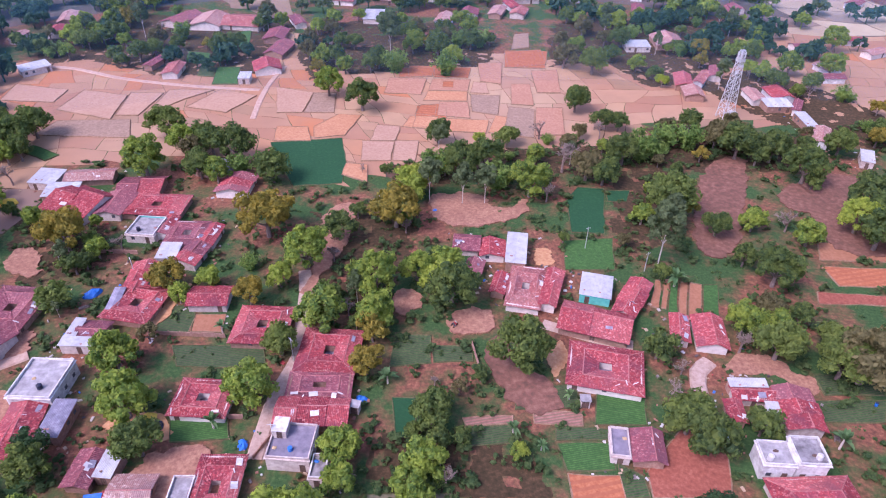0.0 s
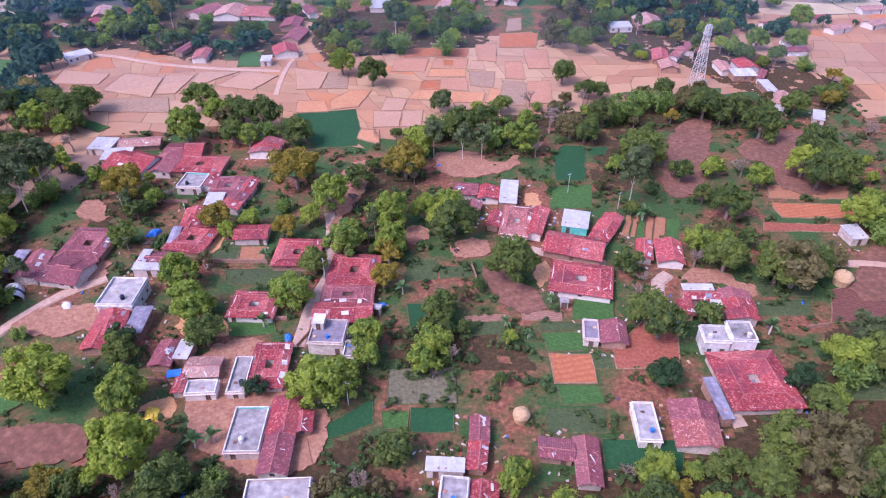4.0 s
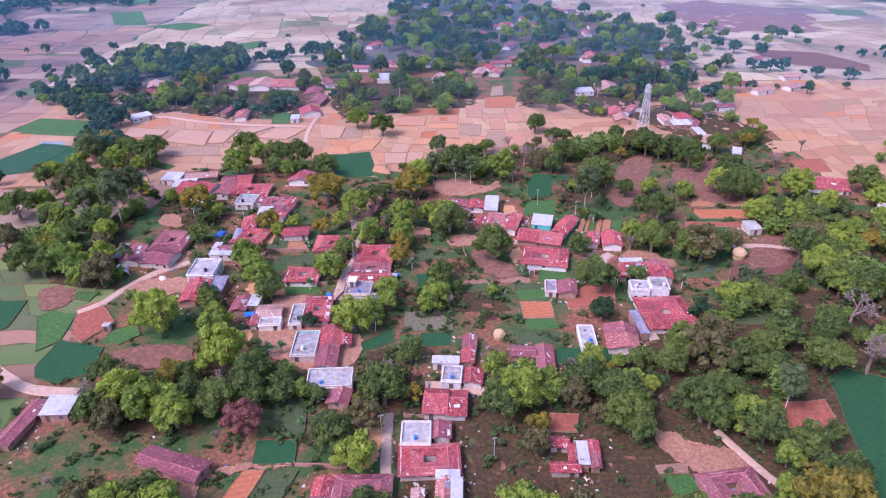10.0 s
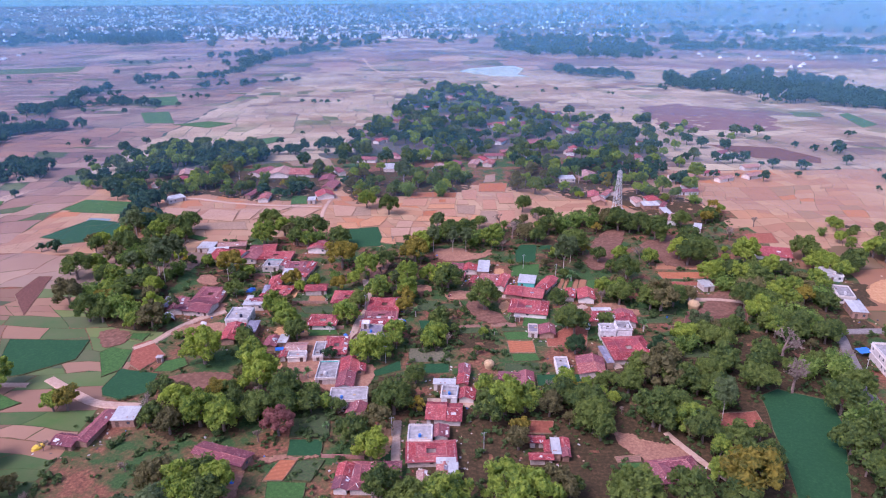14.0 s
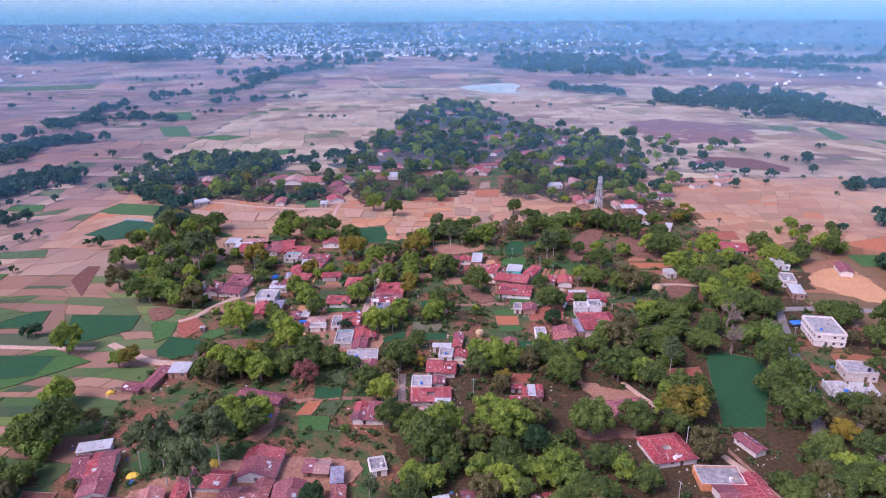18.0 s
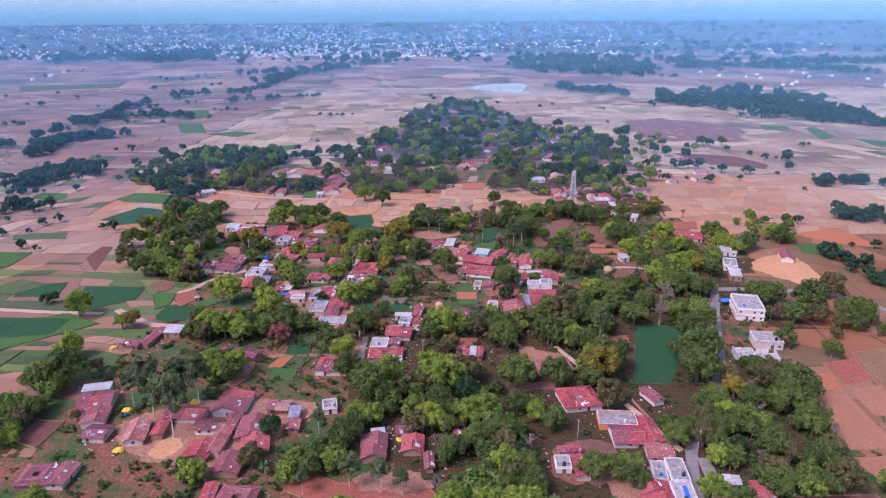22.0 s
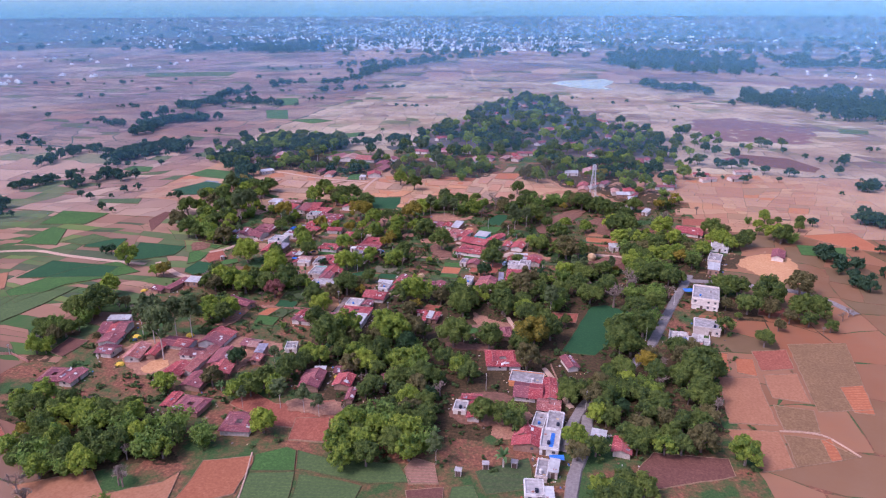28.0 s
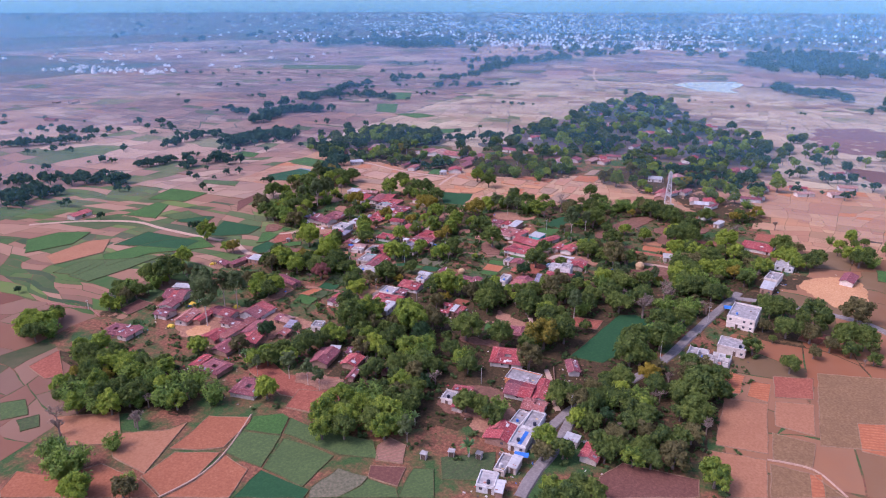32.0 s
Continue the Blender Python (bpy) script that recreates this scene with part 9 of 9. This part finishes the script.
def car(x, y, rot):
    root = tagged(root_at("van", x, y, rot), "small pale blue van parked on bare earth", "van")
    body = Shape().add([(-1.7, -0.7, 0.35), (1.7, -0.7, 0.35), (1.7, 0.7, 0.35), (-1.7, 0.7, 0.35), (-1.75, -0.72, 1.0), (1.75, -0.72, 0.95), (1.75, 0.72, 0.95), (-1.75, 0.72, 1.0), (-1.65, -0.62, 1.78), (1.05, -0.62, 1.78), (1.05, 0.62, 1.78), (-1.65, 0.62, 1.78)],
                      [(3, 2, 1, 0), (0, 1, 5, 4), (1, 2, 6, 5), (2, 3, 7, 6), (3, 0, 4, 7), (4, 5, 9, 8), (5, 6, 10, 9), (6, 7, 11, 10), (7, 4, 8, 11), (8, 9, 10, 11)])
    put_part("body", body.mesh("body", CARPAINT), root)
    put_part("windscreen", Shape().add([(1.68, -0.6, 1.03), (1.68, 0.6, 1.03), (1.14, 0.52, 1.7), (1.14, -0.52, 1.7)], [(0, 1, 2, 3)]).mesh("windscreen", GLASSDARK), root)
    for sy in (-1, 1):
        put_part("side_window", Shape().box(-1.4, 0.9, sy * 0.69 - 0.03, sy * 0.69 + 0.03, 1.15, 1.55).mesh("side_window", GLASSDARK), root)
        for sx in (-1.1, 1.15):
            wheel = put_part("wheel", Shape().rod((sx, sy * 0.62, 0.3), (sx, sy * 0.76, 0.3), 0.3, 0.3, 14).mesh("wheel", RUBBER), root)
            put_part("rim", Shape().rod((sx, sy * 0.76, 0.3), (sx, sy * 0.78, 0.3), 0.17, 0.15, 10).mesh("rim", STEEL), wheel)


def motorcycle(x, y, rot):
    root = tagged(root_at("motorcycle", x, y, rot, 0.1), "parked motorcycle with dark tank", "motorcycle")
    for sx in (-0.62, 0.65):
        put_part("wheel", Shape().rod((sx, -0.06, 0.3), (sx, 0.06, 0.3), 0.3, 0.3, 14).mesh("wheel", RUBBER), root)
    put_part("frame", Shape().rod((-0.62, 0, 0.3), (0.1, 0, 0.5), 0.06).rod((0.1, 0, 0.5), (0.5, 0, 0.85), 0.05).rod((0.5, 0, 0.9), (0.65, 0, 0.3), 0.04).mesh("frame", STEEL), root)
    put_part("tank", Shape().dome((0.22, 0, 0.68), 0.32, 0.16, 0.2, 10, 4).mesh("tank", REDPAINT), root)
    put_part("seat", Shape().box(-0.65, -0.05, -0.14, 0.14, 0.68, 0.78).mesh("seat", BLACK), root)
    put_part("handlebar", Shape().rod((0.48, -0.36, 0.98), (0.48, 0.36, 0.98), 0.025).mesh("handlebar", STEEL), root)


def outhouse(x, y):
    root = tagged(root_at("outhouse", x, y, small_rng.uniform(-15, 15)), "tiny whitewashed outhouse with slab roof", "outhouse")
    put_part("wall", Shape().box(-0.9, -0.75, -0.8, 0.8, 0, 2.2).box(0.75, 0.9, -0.8, 0.8, 0, 2.2).box(-0.75, 0.75, 0.65, 0.8, 0, 2.2).box(-0.75, 0.75, -0.8, -0.65, 1.95, 2.2).mesh("wall", LIME), root)
    put_part("roof", Shape().box(-1.1, 1.1, -1.0, 1.0, 2.2, 2.32).mesh("roof", SLABTOP), root)
    put_part("door", DOOR_MESH, root, pose(0, -0.72, 0.02) @ Matrix.Diagonal((1.3, 1, 0.93, 1)))


def water_drum(x, y):
    root = tagged(root_at("water_drum", x, y, 0, 0.1), "blue plastic water drum", "drum")
    put_part("body", Shape().rod((0, 0, -0.1), (0, 0, 0.95), 0.33, 0.33, 12).mesh("body", BLUE), root)
    put_part("rim", Shape().rod((0, 0, 0.95), (0, 0, 1.0), 0.35, 0.35, 12).mesh("rim", BLACK), root)


BRICK_MESH = Shape().box(-0.115, 0.115, -0.055, 0.055, 0, 0.07).mesh("brick", BRICK)


def brick_stack(x, y, n):
    root = tagged(root_at("brick_stack", x, y, small_rng.uniform(0, 90), 0.1), "loose stack of red bricks", "bricks")
    for i in range(n):
        for j in range(3):
            for k in range(2):
                put_part("brick", BRICK_MESH, root, pose(0.25 * i, 0.13 * j, 0.075 * k - 0.05, 0, 0, small_rng.uniform(-5, 5)))


LOG_MESH = Shape().rod((-1.1, 0, 0), (1.1, 0, 0), 0.09, 0.06, 6).mesh("log", BARK)


def wood_pile(x, y):
    root = tagged(root_at("wood_pile", x, y, small_rng.uniform(0, 180), 0.1), "pile of cut firewood logs", "firewood")
    for k in range(12):
        put_part("log", LOG_MESH, root, pose(small_rng.uniform(-0.2, 0.2), 0.19 * (k % 5) - 0.4, 0.02 + 0.16 * (k // 5), 0, 0, small_rng.uniform(-8, 8)))


def pole(x, y, h):
    root = tagged(root_at("utility_pole", x, y, small_rng.uniform(0, 180)), "slim grey utility pole with a cross arm", "pole")
    put_part("shaft", Shape().rod((0, 0, -0.2), (0, 0, h), 0.12, 0.08, 7).mesh("shaft", STEEL), root)
    arm = put_part("cross_arm", Shape().box(-0.7, 0.7, -0.05, 0.05, h - 0.5, h - 0.4).mesh("cross_arm", STEEL), root)
    for sx in (-0.6, 0, 0.6):
        put_part("insulator", Shape().rod((sx, 0, h - 0.4), (sx, 0, h - 0.22), 0.05, 0.03, 6).mesh("insulator", WHITE), arm)


def boundary_wall(x0, y0, x1, y1):
    length = math.hypot(x1 - x0, y1 - y0)
    root = tagged(root_at("boundary_wall", x0, y0, math.degrees(math.atan2(y1 - y0, x1 - x0))), "low weathered masonry boundary wall", "wall")
    n = max(1, int(length / 2.5))
    m = small_rng.choice((MUD, MUD, BRICK))
    for k in range(n):
        q = length / n
        put_part("wall_panel", Shape().box(q * k + 0.1, q * (k + 1) - 0.1, -0.1, 0.1, -0.05, 1.2 + small_rng.uniform(-0.12, 0.08)).mesh("wall_panel", m), root)
        put_part("pier", Shape().box(q * k - 0.1, q * k + 0.1, -0.13, 0.13, -0.05, 1.4).mesh("pier", m), root)


haystack(15.6, 55.2, 1.8)
haystack(102.1, 99.8, 2.4)
haystack(-56.1, 79.2, 1.2)
straw_mound(-125.1, 160.4, 2.6)
straw_mound(-80.7, -53.8, 1.8)
straw_mound(-88.9, -31.4, 1.8)
straw_mound(-56.6, 84.9, 1.5)
straw_mound(-66.8, -26.3, 2.2)
straw_mound(-116.0, 13.4, 1.8)
straw_mound(-60.6, 55.7, 2.2)
straw_mound(6.7, -45.8, 1.6)
tarp_heap(-54.5, 83.0, 1.6, "black")
tarp_heap(-56.2, 80.8, 1.5, "blue")
tarp_heap(-83.7, 121.4, 2.2, "blue")
tarp_heap(-15.8, 90.4, 1.4, "blue")
tarp_heap(-36.9, 78.9, 1.4, "blue")
tarp_heap(-2.5, 161.6, 1.0, "blue")
tarp_heap(-88.0, -34.3, 1.3, "blue")
tarp_heap(-47.5, 36.9, 1.2, "blue")
tarp_heap(-56.3, -2.2, 1.0, "blue")
tarp_heap(-94.0, 89.7, 1.8, "white")
tarp_heap(-18.9, 169.6, 1.0, "white")
barrel_tent(-109.1, 93.4)
awning(148.1, 60.8, 5, 3.4, "blue")
awning(-58.7, 65.4, 3, 2, "blue")
awning(90.3, -81.6, 4.5, 2.2, "blue")
car(55.7, 83.4, 70)
motorcycle(2.9, 113.3, 40)
motorcycle(3.2, 112.7, 55)
motorcycle(96.6, -65.0, 80)
outhouse(-16.7, 87.6)
outhouse(29.2, 90.3)
outhouse(77.8, -85.8)
outhouse(69.3, -88.2)
outhouse(-99.7, 61.0)
outhouse(61.7, -92.7)
water_drum(62.5, 87.3)
water_drum(88.8, 91.7)
brick_stack(32.2, 140.7, 3)
brick_stack(145.1, 9.9, 3)
brick_stack(-53.9, 63.0, 2)
brick_stack(47.6, 60.8, 2)
wood_pile(77.0, 83.6)
wood_pile(-12.2, 59.0)
wood_pile(-83.6, 116.6)
wood_pile(-77.0, 112.0)
pole(-30.7, 78.6, 7)
pole(38.1, 144.7, 7)
pole(-31.5, 100.8, 7)
pole(-20.3, 59.0, 7)
pole(10.8, 9.6, 7)
pole(-15.4, 17.1, 7)
pole(63.3, -44.3, 7)
pole(74.2, -19.4, 7)
pole(123.3, 3.5, 8)
pole(139.4, 45.5, 8)
pole(99.0, -50.8, 8)
pole(51.8, 135.3, 6)
pole(-96.9, 133.0, 6)
pole(-76.3, 128.6, 6)
pole(-129.5, -55.6, 5)
boundary_wall(-10.4, 23.3, -5.0, 23.0)
boundary_wall(-65.9, 108.2, -48.0, 107.7)
boundary_wall(-38.4, 85.1, -51.5, 85.3)
boundary_wall(-88.8, 138.1, -79.2, 138.0)
boundary_wall(-30.5, 84.2, -34.2, 75.6)
boundary_wall(-151.7, -59.7, -128.8, -55.3)
boundary_wall(-128.8, -55.3, -117.3, -59.5)
boundary_wall(85.7, -22.7, 90.2, -38.3)
boundary_wall(-65.7, 65.4, -58.2, 64.6)
boundary_wall(-34.3, 8.1, -22.3, 7.2)
boundary_wall(-59.1, 5.8, -54.7, 8.3)
boundary_wall(91.6, 83.5, 86.0, 82.7)
boundary_wall(6.9, 106.8, 8.5, 98.7)
boundary_wall(-4.6, 35.1, -4.5, 23.7)
